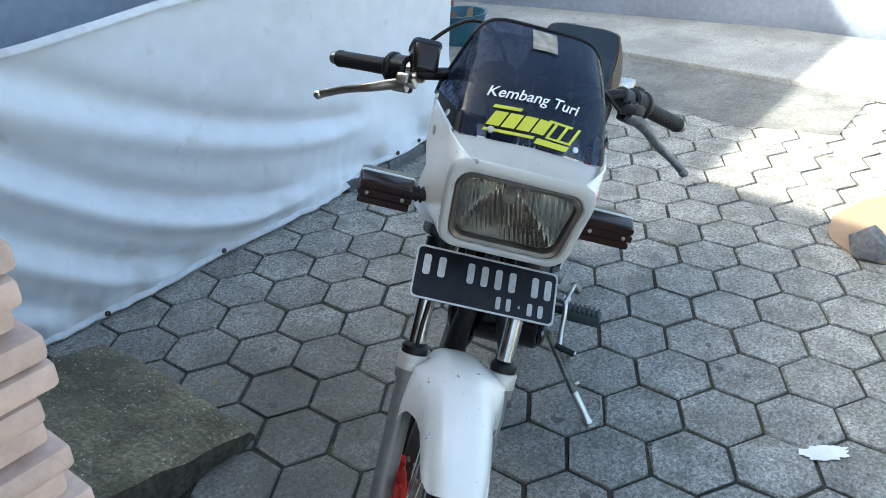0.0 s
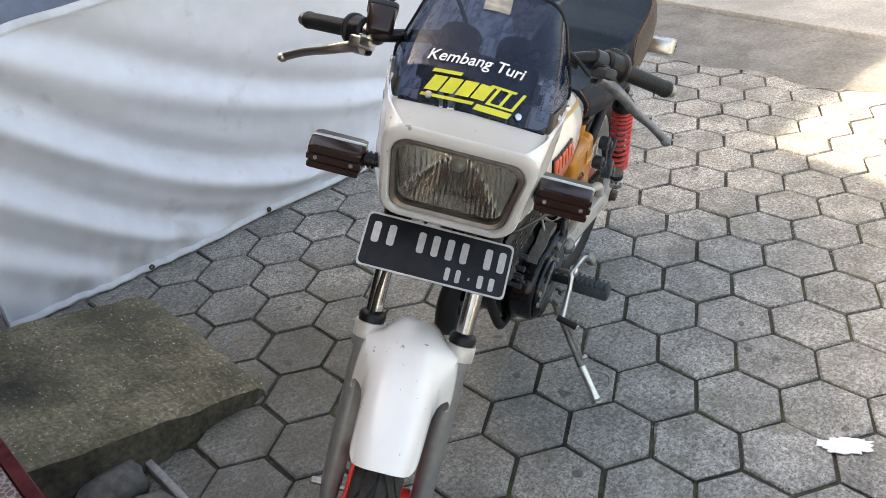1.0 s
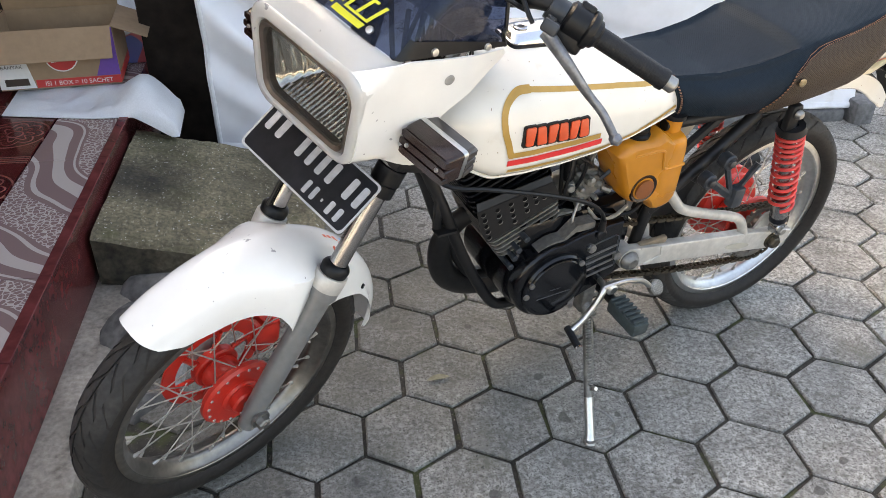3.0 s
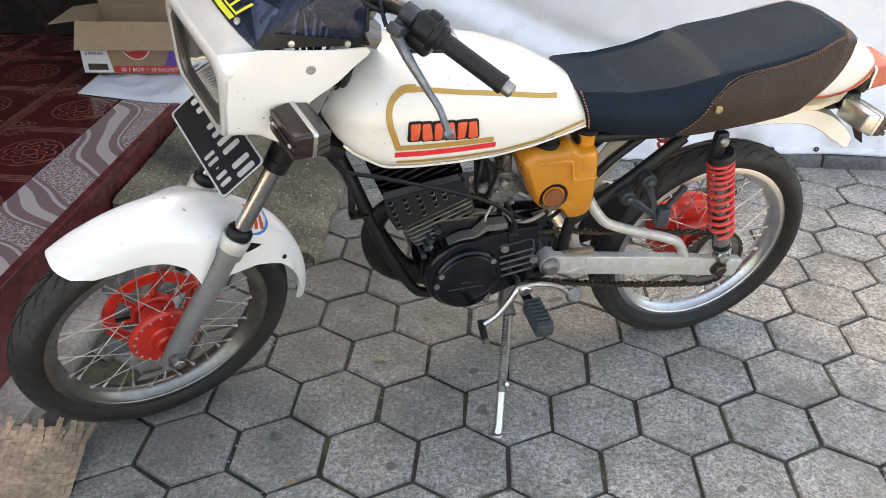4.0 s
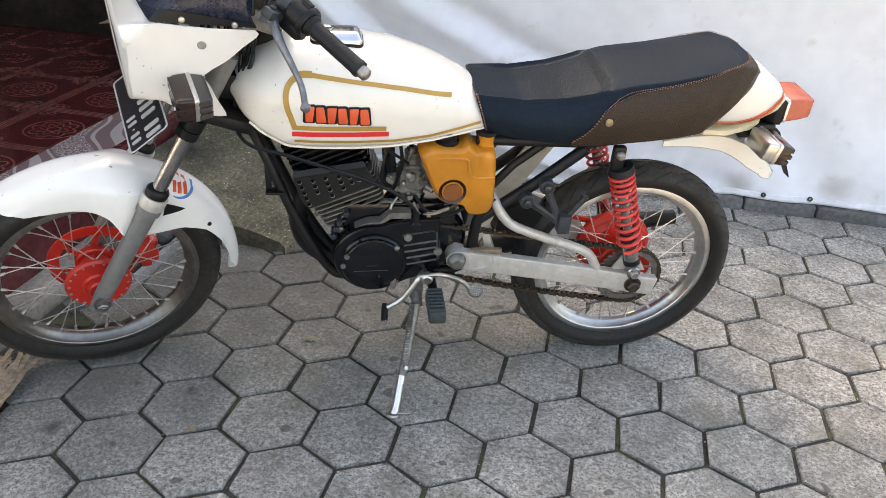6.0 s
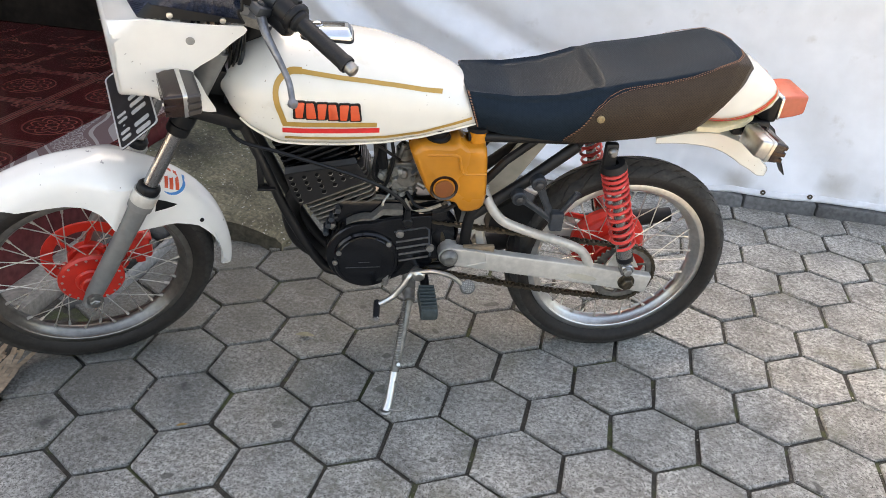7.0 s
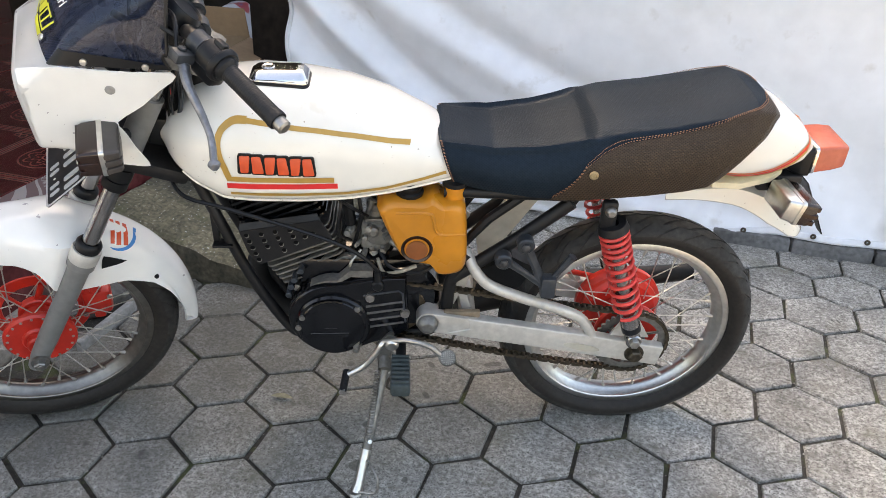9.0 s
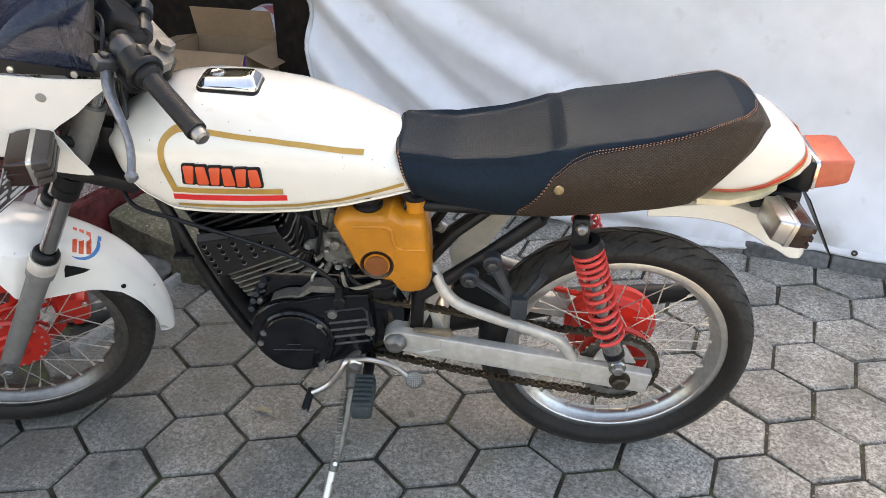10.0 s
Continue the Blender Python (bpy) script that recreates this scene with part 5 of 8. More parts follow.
sticker_bits += [(-0.070, 0.010, 0.085, 0.105), (0.012, 0.066, 0.062, 0.100), (-0.060, -0.016, 0.245, 0.268)]
for e0, e1, h0, h1 in sticker_bits:
    bm = bmesh.new()
    screen_patch(bm, e0 - 0.012, e1 - 0.012, h0 - 0.048, h1 - 0.048, shear=0.12)
    bpart("yellow_sticker", bm, "yellow", "yellow shop sticker", screen, True)
def words_mesh(words, size, shear):
    """Outline of some words in the built-in font as a fresh bmesh, flat in x and y."""
    c = bpy.data.curves.new("lettering", "FONT")
    c.body, c.size, c.shear, c.align_x, c.offset = words, size, shear, "CENTER", size * 0.012
    c.resolution_u = 3
    o = bpy.data.objects.new("lettering", c)
    me = bpy.data.meshes.new_from_object(o)
    bpy.data.objects.remove(o)
    b = bmesh.new()
    b.from_mesh(me)
    bpy.data.meshes.remove(me)
    return b


bm = words_mesh("Kembang Turi", 0.0255, 0.3)
for v in bm.verts:
    h = 0.275 + v.co.y / 0.24
    p = screen_pt(max(-0.6, min(0.6, (v.co.x - 0.012) / 0.115 * 0.62)), h)
    v.co = p + Vector((0.75, 0, 0.45)) * 0.0045
bpart("white_sticker", bm, "stickerwhite", "white lettered sticker strokes", screen, True)
bm = bmesh.new()
screen_patch(bm, -0.022, 0.020, 0.72, 0.94, n=5)
bpart("silver_sticker", bm, "stickergrey", "worn square sticker", screen, True)

# number plate with plain raised bars
PT, PB = Vector((0.146, 0, 0.140)), Vector((0.186, 0, 0.055))
pu = (PT - PB).normalized()
pn = Vector((pu.z, 0, -pu.x))
pc = (PT + PB) / 2


def on_plate(a, b, o):
    return pc + Vector((0, a, 0)) + pu * b + pn * o


bm = bmesh.new()
loft(bm, [[on_plate(a, b, o) for a, b in rounded(0.125, 0.0475, 0.008, 4)] for o in (0, 0.0015)])
npl = bpart("number_plate", bm, "plate", "black number plate with pale raised marks", steer=True)
bm = bmesh.new()
loft(bm, [[on_plate(a, b, o) for a, b in rounded(w_, h_, 0.008, 4)] for w_, h_, o in ((0.125, 0.0475, 0.0012), (0.125, 0.0475, 0.0028), (0.1218, 0.0443, 0.0028), (0.1218, 0.0443, 0.0012))], cap=False)
bpart("plate_rim", bm, "platewhite", "", npl, True)
for a0, b0, w_, h_ in [(-0.113 + 0.026 * k, 0.014, 0.017, 0.036) for k in range(2)] + [(-0.036 + 0.0245 * k, 0.014, 0.016, 0.036) for k in range(4)] + [(0.078 + 0.023 * k, 0.014, 0.016, 0.036) for k in range(2)] + [(0.020 + 0.018 * k, -0.027, 0.011, 0.022) for k in range(2)] + [(0.075 + 0.019 * k, -0.027, 0.012, 0.022) for k in range(2)] + [(0.06, -0.027, 0.004, 0.005)]:
    bm = bmesh.new()
    loft(bm, [[on_plate(-0.0 + a0 + w_ / 2 + a, b0 + b, o) for a, b in rounded(w_ * 0.37, h_ / 2, min(w_, h_) * 0.25, 4)] for o in (0.001, 0.003)])
    bpart("plate_mark", bm, "platewhite", "", npl, True)
bm = bmesh.new()
for e in (-0.03, 0.03):
    tube(bm, [(FD + 0.02, e, 0.165), (0.13, e, 0.15), on_plate(e, 0.03, -0.003)], 0.005, 8, flat=0.5)
bpart("plate_bracket", bm, "blackmat", "", npl, True)


# ---- turn signals ----
def signal(base, tip_dir, facing, steer, label, up=(0, 0, 1)):
    """A ribbed brown lamp on a stalk. base: root of the stalk, tip_dir: outward, facing: the way the lens looks."""
    o, f = Vector(tip_dir).normalized(), Vector(facing).normalized()
    u = f.cross(o).normalized()
    if u.dot(Vector(up)) < 0:
        u = -u
    b = Vector(base)
    bm = bmesh.new()
    tube(bm, [b, b + o * 0.030], [0.010, 0.013], 12)
    for k in range(3):
        q = b + o * (0.008 + 0.008 * k)
        tube(bm, [q, q + o * 0.004], 0.0145, 12)
    s = bpart("turn_signal", bm, "blackplastic", label, steer=steer)
    c = b + o * 0.072
    m = Matrix((o, u, f)).transposed().to_4x4()
    m.translation = c
    bm = bmesh.new()
    loft(bm, [[m @ Vector((a * k, bb * k, z)) for a, bb in rounded(0.046, 0.0235, 0.006, 4, 0.044)] for z, k in ((-0.026, 0.80), (-0.024, 0.88), (0.0, 1.0), (0.004, 1.0))])
    if steer:
        for k in (-1, 0, 1):
            loft(bm, [[m @ Vector((a * g, bb * 0.22 * g + k * 0.0150 * g, z)) for a, bb in rounded(0.0475, 0.0240, 0.005, 4)] for z, g in ((-0.0275, 0.84), (-0.0245, 0.93), (-0.002, 1.0))])
    bpart("housing", bm, "signalgrey" if steer else "alloy", "", s, steer)
    bm = bmesh.new()
    loft(bm, [[m @ Vector((a * k, bb * k, z)) for a, bb in rounded(0.0475, 0.025, 0.006, 4, 0.0455)] for z, k in ((-0.0035, 0.99), (-0.003, 1.0), (0.004, 1.0), (0.0045, 0.99))])
    bpart("trim_band", bm, "alloy", "", s, steer)
    bm = bmesh.new()
    loft(bm, [[m @ Vector((a * k, bb * k, z)) for a, bb in rounded(0.0465, 0.024, 0.006, 4, 0.0445)] for z, k in ((0.0045, 1.0), (0.026, 0.97), (0.033, 0.90))])
    for k in (-1, 0, 1):
        loft(bm, [[m @ Vector((a, bb * 0.24 + k * 0.0148, z)) for a, bb in rounded(0.0455 - (0.002 if abs(k) else 0), 0.0235, 0.008, 4)] for z in (0.006, 0.0365)])
    bpart("lens", bm, "brown", "ribbed smoked brown lens", s, steer)
    for a in (-0.03, 0.03):
        bm = bmesh.new()
        lathe(bm, [(0, 0), (0.0036, 0), (0.003, 0.0025), (0, 0.003)], m @ Vector((a, 0, 0.0366)), f, 8)
        bpart("lens_screw", bm, "alloy", "", s, steer)
    return s


fs_face = FN * 0.97 + Vector((0, 0, 0.05))
signal((0.153, 0.106, 0.245), (0, 1, 0), fs_face, True, "front turn signal with ribbed brown lens", FU)
signal((0.135, -0.128, 0.222), (0, -1, 0), fs_face, True, "front turn signal with ribbed brown lens", FU)

# ---- handlebar ----
bar_m = "blackmat"
BAR = {1: (Vector((0.042, 0.240, 0.474)), Vector((-0.026, 0.341, 0.470))), -1: (Vector((0.062, -0.240, 0.428)), Vector((-0.018, -0.339, 0.432)))}
bm = bmesh.new()
for s in (1, -1):
    i_, o_ = BAR[s]
    d_ = (o_ - i_).normalized()
    tube(bm, curve([(0.045, 0, 0.430), (0.046, s * 0.045, 0.432), (0.080, s * 0.095, 0.446), i_ - d_ * 0.085, i_ - d_ * 0.03, i_, o_], 5), 0.011, 12)
hb = bpart("handlebar", bm, bar_m, "black handlebar with worn controls", steer=True)
bm = bmesh.new()
for e in (0.035, -0.035):
    tube(bm, [(0.045, e, 0.392), (0.045, e, 0.425)], [0.017, 0.015], 16)
    tube(bm, [(0.045, e - 0.015, 0.432), (0.045, e + 0.015, 0.432)], 0.0165, 16)
bpart("bar_clamp", bm, "greyblack", "worn dark bar clamps", hb, True)


def along(s, k):
    """A point on the straight outer part of the bar and its direction; k metres in from the end."""
    i_, o_ = BAR[s]
    d = (o_ - i_).normalized()
    return o_ - d * k, d


for s in (1, -1):
    p, d = along(s, 0.0)
    bm = bmesh.new()
    prof = [(0.0, 0.004), (0.0115, 0.003), (0.0115, -0.012)]
    lathe(bm, [(0, 0.006), (0.008, 0.006), (0.0115, 0.003), (0.0115, -0.012), (0, -0.012)], p, d, 18)
    bpart("bar_end", bm, "steel", "", hb, True)
    bm = bmesh.new()
    prof = [(0.0112, -0.011), (0.0152, -0.011), (0.0158, -0.018), (0.0147, -0.022)]
    for k in range(26):
        h = -0.024 - k * 0.0038
        prof += [(0.0148, h), (0.0145, h - 0.0012), (0.0145, h - 0.0026)]
    prof += [(0.020, -0.126), (0.0205, -0.132), (0.0112, -0.132)]
    lathe(bm, prof, p, d, 20, closed=True)
    bpart("grip", bm, "griprubber", "ribbed black rubber grip", hb, True)
    bm = bmesh.new()
    q, _ = along(s, 0.132)
    side = Vector((0.5, 0, 0.86))
    lathe(bm, [(0.010, 0.0), (0.025, 0.0), (0.028, -0.004), (0.028, -0.010), (0.024, -0.013), (0.0245, -0.040), (0.020, -0.044), (0.010, -0.044)], q, d, 24, closed=True)
    block(bm, -0.016, 0.016, -0.02, 0.02, -0.05, -0.004, 0.006, Matrix.Translation(q - Vector((0.002, 0, 0.018))) @ d.to_track_quat("Z", "Y").to_matrix().to_4x4())
    if s > 0:
        block(bm, -0.008, 0.006, 0.014, 0.03, -0.034, -0.012, 0.003, Matrix.Translation(q) @ d.to_track_quat("Z", "Y").to_matrix().to_4x4())
    bpart("switch_housing", bm, "blackplastic", "", hb, True)
    # lever perch and lever
    r_, _ = along(s, 0.190)
    bm = bmesh.new()
    tube(bm, [r_ - d * 0.012, r_ + d * 0.012], 0.018, 16)
    block(bm, 0.004, 0.052, -0.012, 0.012, -0.008, 0.010, 0.004, Matrix.Translation(r_ + Vector((-0.008, 0, -0.022))) @ pose(0, 0, 0, 0, 0, s * 28))
    bolt(bm, r_ + Vector((0.026, s * 0.014, -0.014)), 0.007, 0.006, (0, 0, 1))
    bpart("lever_perch", bm, "greyblack" if s > 0 else "alloy", "", hb, True)
    tip = Vector((0.042, 0.342, 0.376)) if s > 0 else Vector((0.033, -0.350, 0.354))
    st = r_ + Vector((0.018, s * 0.012, -0.030))
    bm = bmesh.new()
    k1, k2 = (Vector((0.088, 0.235, 0.430)), Vector((0.062, 0.276, 0.408))) if s > 0 else (Vector((0.108, -0.225, 0.395)), Vector((0.093, -0.268, 0.380)))
    pts = curve([st, k1, k2, k2.lerp(tip, 0.5) + Vector((-0.003, 0, 0.003)), tip], 6)
    n = len(pts)
    tube(bm, pts, [0.0128 - 0.0052 * min(1, i / (n * 0.55)) for i in range(n)], 12, flat=0.72)
    lathe(bm, [(0, -0.0095), (0.006, -0.0075), (0.0095, 0), (0.006, 0.0075), (0, 0.0095)], tip, (0, 1, 0), 14)
    bpart("lever", bm, "levergrey" if s > 0 else "alloy", "worn alloy hand lever with ball end", hb, True)
    if s < 0:
        bm = bmesh.new()
        mm = Matrix.Translation(r_ + Vector((0.012, 0.008, 0.018))) @ pose(0, 0, 0, 4, -22, 8)
        loft(bm, [[(a * k, b * k, z) for a, b in rounded(0.021, 0.024, 0.009, 5)] for z, k in ((-0.022, 0.8), (-0.019, 0.9), (0.018, 1.0), (0.022, 1.0))])
        bmesh.ops.transform(bm, matrix=mm, verts=bm.verts)
        bpart("fluid_reservoir", bm, "brown", "brown brake fluid reservoir", hb, True)
        bm = bmesh.new()
        loft(bm, [[(a * k, b * k, z) for a, b in rounded(0.023, 0.026, 0.010, 5)] for z, k in ((0.0222, 0.96), (0.024, 1.0), (0.029, 1.0), (0.031, 0.95))])
        bmesh.ops.transform(bm, matrix=mm, verts=bm.verts)
        bpart("reservoir_lid", bm, "greyblack", "", hb, True)
    bm = bmesh.new()
    if s > 0:
        tube(bm, curve([st + Vector((0.006, -0.02, 0.0)), (0.115, 0.12, 0.475), (0.125, 0.05, 0.44), (0.08, 0.0, 0.35), (0.02, 0.02, 0.2)], 6), 0.0036, 7)
    else:
        tube(bm, curve([q - Vector((-0.01, 0, 0.01)), (0.10, -0.13, 0.53), (0.12, -0.06, 0.50), (0.06, 0.0, 0.36), (0.0, 0.01, 0.2)], 6), 0.0036, 7)
        tube(bm, curve([r_ + Vector((0.02, 0.03, 0.0)), (0.12, -0.10, 0.44), (0.12, -0.05, 0.36), (0.09, -0.05, 0.2), (FD + 0.02, -FE, 0.0), (FD, -0.07, -0.25)], 6), 0.0042, 7)
    bpart("cable", bm, "blackplastic", "", hb, True)

# instrument block behind the screen
bm = bmesh.new()
block(bm, 0.07, 0.125, -0.095, 0.095, 0.375, 0.435, 0.012, Matrix.Identity(4))
ins = bpart("instrument_panel", bm, "blackplastic", "", steer=True)
for e in (-0.05, 0.05):
    bm = bmesh.new()
    lathe(bm, [(0, 0), (0.036, 0), (0.036, 0.028), (0.032, 0.034), (0.030, 0.030), (0, 0.030)], (0.095, e, 0.435), (-0.35, 0, 0.94), 26)
    bpart("gauge", bm, "blackplastic", "round black gauge", ins, True)
bm = bmesh.new()
for e in (-0.07, -0.03, 0.02, 0.06):
    tube(bm, curve([(0.085, e, 0.36), (0.05, e * 0.6, 0.28), (0.01, e * 0.4 + 0.03, 0.19), (-0.06, 0.03 * (1 if e > 0 else -1), 0.16)], 5), 0.0042, 7)
bpart("wiring", bm, "blackplastic", "", ins, True)
for s in (1, -1):
    bm = bmesh.new()
    tube(bm, [(FD, s * 0.085, 0.225), (0.14, s * 0.118, 0.235)], 0.010, 10)
    bpart("signal_stay", bm, "blackmat", "", nose, True)
    bm = bmesh.new()
    tube(bm, [(FD, s * 0.085, 0.33), (0.150, s * 0.118, 0.331)], 0.007, 10)
    bpart("cowl_stay", bm, "blackmat", "", nose, True)

# looms, switch and loose cables round the steering head
bm = bmesh.new()
block(bm, -0.004, 0.030, 0.028, 0.070, 0.205, 0.262, 0.006, pose(0, 0, 0, 0, 8, 0))
bpart("connector_block", bm, "blackplastic", "", ins, True)
loom_rng = random.Random(12)
for k in range(11):
    e0 = 0.012 + 0.007 * k
    j_ = [loom_rng.uniform(-0.012, 0.012) for _ in range(6)]
    bm = bmesh.new()
    tube(bm, curve([(0.075 + j_[0], e0, 0.385), (0.052 + j_[1], e0 + 0.018, 0.325 + j_[2]), (0.026 + j_[3], 0.058 + j_[4], 0.250), (0.004 + j_[5], 0.050 + j_[0], 0.185), (-0.030, 0.040 + j_[2], 0.140 + j_[1]), (-0.075, 0.030, 0.125)], 5), loom_rng.choice((0.0022, 0.003, 0.0042)), 7)
    bpart("wire", bm, "blackplastic" if k % 4 else "greyblack", "", ins, True)
for pts_, r_ in (([(0.095, 0.150, 0.455), (0.150, 0.110, 0.450), (0.160, 0.050, 0.400), (0.110, 0.020, 0.300), (0.04, 0.03, 0.18)], 0.0036), ([(0.095, -0.12, 0.445), (0.150, -0.06, 0.450), (0.150, 0.02, 0.400), (0.09, 0.05, 0.30), (0.02, 0.055, 0.20)], 0.0032), ([(0.135, 0.118, 0.236), (0.10, 0.112, 0.200), (0.03, 0.10, 0.175), (-0.03, 0.07, 0.17)], 0.0030)):
    bm = bmesh.new()
    tube(bm, curve(pts_, 6), r_, 8)
    bpart("cable", bm, "blackplastic", "", ins, True)

# ---- tank ----
TK_U = [0.398, 0.45, 0.52, 0.60, 0.68, 0.76, 0.82, 0.872, 0.908, 0.928]
TK_T = [0.752, 0.785, 0.822, 0.849, 0.863, 0.868, 0.862, 0.846, 0.825, 0.80]
TK_B = [0.692, 0.681, 0.668, 0.658, 0.655, 0.656, 0.660, 0.690, 0.722, 0.765]
TK_W = [0.088, 0.102, 0.120, 0.133, 0.140, 0.143, 0.140, 0.128, 0.108, 0.076]


def tank_sec(u):
    t, b, w = lerp1(u, TK_U, TK_T), lerp1(u, TK_U, TK_B), lerp1(u, TK_U, TK_W)
    return t, b, w


def tank_side(u, w):
    """Half width of the tank at length u and height w."""
    t, b, hw = tank_sec(u)
    mid = b + (t - b) * 0.36
    q = (w - mid) / (t - mid) if w > mid else (mid - w) / (mid - b)
    e = 2.3 if w > mid else 4.2
    return hw * max(0.0, 1 - min(1, q) ** e) ** (1 / e)


us = [0.398 + (0.928 - 0.398) * i / 60 for i in range(61)]


def smooth_tab(ys):
    f = np.interp(np.linspace(0.398, 0.928, 200), TK_U, ys)
    k = np.hanning(15)
    k /= k.sum()
    return np.convolve(np.pad(f, 7, "edge"), k, "valid")


SU = np.linspace(0.398, 0.928, 200)
TK_U, TK_T, TK_B, TK_W = list(SU), list(smooth_tab(TK_T)), list(smooth_tab(TK_B)), list(smooth_tab(TK_W))
bm = bmesh.new()
rings = []
for u in us:
    t, b, hw = tank_sec(u)
    mid = b + (t - b) * 0.36
    ring = []
    for k in range(64):
        a = 2 * math.pi * k / 64
        c, s = math.cos(a), math.sin(a)
        e = 2.3 if s > 0 else 4.2
        ring.append((u, hw * math.copysign(abs(c) ** (2 / e), c), mid + (t - mid if s > 0 else mid - b) * math.copysign(abs(s) ** (2 / e), s)))
    rings.append(ring)
loft(bm, rings)
tank = bpart("fuel_tank", bm, "white", "cream-white steel fuel tank with gold and red stripes")
bm = bmesh.new()
for s in (1, -1):
    tube(bm, [(u, s * (tank_side(u, lerp1(u, TK_U, TK_B) + 0.010) - 0.003), lerp1(u, TK_U, TK_B) + 0.005) for u in us[1:-4]], 0.0028, 6)
bpart("tank_seam", bm, "white", "", tank)


def ribbon(bm, line, width, surf, lift=0.0012, side=1):
    """A painted stripe that lies on a side surface; line of (u, w)."""
    pts = [Vector((u, 0, w)) for u, w in line]
    rows_ = []
    for i, p in enumerate(pts):
        d = (pts[min(i + 1, len(pts) - 1)] - pts[max(i - 1, 0)]).normalized()
        nrm = Vector((-d.z, 0, d.x))
        row = []
        for k in (-1, -0.33, 0.33, 1):
            q = p + nrm * width / 2 * k
            row.append((q.x, side * (surf(q.x, q.z) + lift), q.z))
        rows_.append(row)
    loft(bm, rows_, cap=False, closed=False)


def dense(line, n=8):
    out = []
    for (a, b), (c, d) in zip(line, line[1:]):
        out += [(a + (c - a) * k / n, b + (d - b) * k / n) for k in range(n)]
    return out + [line[-1]]


for s in (1, -1):
    bm = bmesh.new()
    up = [(0.484, 0.7725), (0.536, 0.7838), (0.587, 0.7948), (0.640, 0.8035), (0.690, 0.8105), (0.772, 0.8222)]
    corner = curve([(0.765, 0, 0.8220), (0.785, 0, 0.8215), (0.799, 0, 0.8150), (0.811, 0, 0.8030), (0.8165, 0, 0.785), (0.8145, 0, 0.762), (0.808, 0, 0.742), (0.8015, 0, 0.720)], 5)
    ribbon(bm, dense(up), 0.0078, tank_side, side=s)
    ribbon(bm, [(p.x, p.z) for p in corner], 0.0112, tank_side, side=s)
    ribbon(bm, dense([(0.806, 0.7205), (0.70, 0.7185), (0.619, 0.7165)]), 0.0098, tank_side, 0.0016, s)
    ribbon(bm, dense([(0.803, 0.689), (0.70, 0.6865), (0.60, 0.6865), (0.53, 0.692), (0.46, 0.704), (0.418, 0.7125)]), 0.0066, tank_side, side=s)
    bpart("gold_stripe", bm, "gold", "gold pinstripe", tank)
    bm = bmesh.new()
    ribbon(bm, dense([(0.807, 0.7065), (0.70, 0.705), (0.6135, 0.704)]), 0.0108, tank_side, 0.0014, s)
    bpart("red_stripe", bm, "stripe_red", "red stripe", tank)
    # badge as plain slabs
    for k in range(6):
        cu, cw = 0.7715 - k * 0.0217, 0.7515 - 0.0014 * k
        lean = 0.0016 if k % 2 else -0.0012
        y = tank_side(cu, cw)
        bm = bmesh.new()
        loft(bm, [[(cu + a + lean * b / 0.018, s * (tank_side(cu + a, cw + b) + o), cw + b) for a, b in rounded(0.0124, 0.0186, 0.004, 4)] for o in (-0.004, 0.004)])
        bpart("badge", bm, "blackplastic", "raised orange-red badge slab on black", tank)
        bm = bmesh.new()
        loft(bm, [[(cu + a * g + lean * b / 0.018, s * (tank_side(cu + a, cw + b) + o), cw + b * g) for a, b in rounded(0.0078 if k % 2 else 0.0092, 0.0158, 0.003, 4, 0.0095 if k % 2 else 0.0070)] for o, g in ((0.003, 1.0), (0.0058, 1.0), (0.0066, 0.9))])
        bpart("badge_slab", bm, "badge", "", tank)
# filler cap, a little to the left of the crest
CAP_V = 0.024


def tank_crest(u, v):
    t, b, hw = tank_sec(u)
    mid = b + (t - b) * 0.36
    return mid + (t - mid) * (1 - min(1, abs(v) / hw) ** 2.3) ** (1 / 2.3)


def cap_ring(hu, hv, r, o, flat=0.0):
    """An outline on the crest, raised by o; flat evens out the tank's curve."""
    out = []
    for a, b in rounded(hu, hv, r, 6):
        z = tank_crest(0.716 + a, CAP_V + b)
        out.append((0.716 + a, CAP_V + b, z * (1 - flat) + (tank_crest(0.716, CAP_V) - 0.06 * b) * flat + o))
    return out


bm = bmesh.new()
loft(bm, [cap_ring(0.0525, 0.0325, 0.014, -0.004), cap_ring(0.0535, 0.0335, 0.014, 0.001), cap_ring(0.0525, 0.0325, 0.014, 0.0030), cap_ring(0.048, 0.028, 0.012, 0.0035)])
bpart("gasket", bm, "blackplastic", "black rubber gasket", tank)
bm = bmesh.new()
loft(bm, [cap_ring(0.048, 0.029, 0.012, 0.002), cap_ring(0.051, 0.031, 0.013, 0.0045), cap_ring(0.051, 0.031, 0.013, 0.0062, 0.4), cap_ring(0.0485, 0.0285, 0.012, 0.0080, 0.7),
          cap_ring(0.043, 0.0195, 0.009, 0.0155, 1.0), cap_ring(0.0415, 0.018, 0.009, 0.0162, 1.0), cap_ring(0.030, 0.011, 0.006, 0.0165, 1.0)])
cap = bpart("filler_cap", bm, "chrome", "worn chrome flip filler cap", tank)
lock = (0.736, CAP_V, tank_crest(0.716, CAP_V) + 0.0162)
bm = bmesh.new()
lathe(bm, [(0.006, 0), (0.011, 0), (0.012, 0.002), (0.0105, 0.0032), (0.006, 0.002)], lock, "z", 22, closed=True)
bpart("lock_ring", bm, "capmetal", "", cap)
bm = bmesh.new()
lathe(bm, [(0, 0), (0.006, 0), (0.006, 0.0015), (0, 0.0015)], lock, "z", 14)
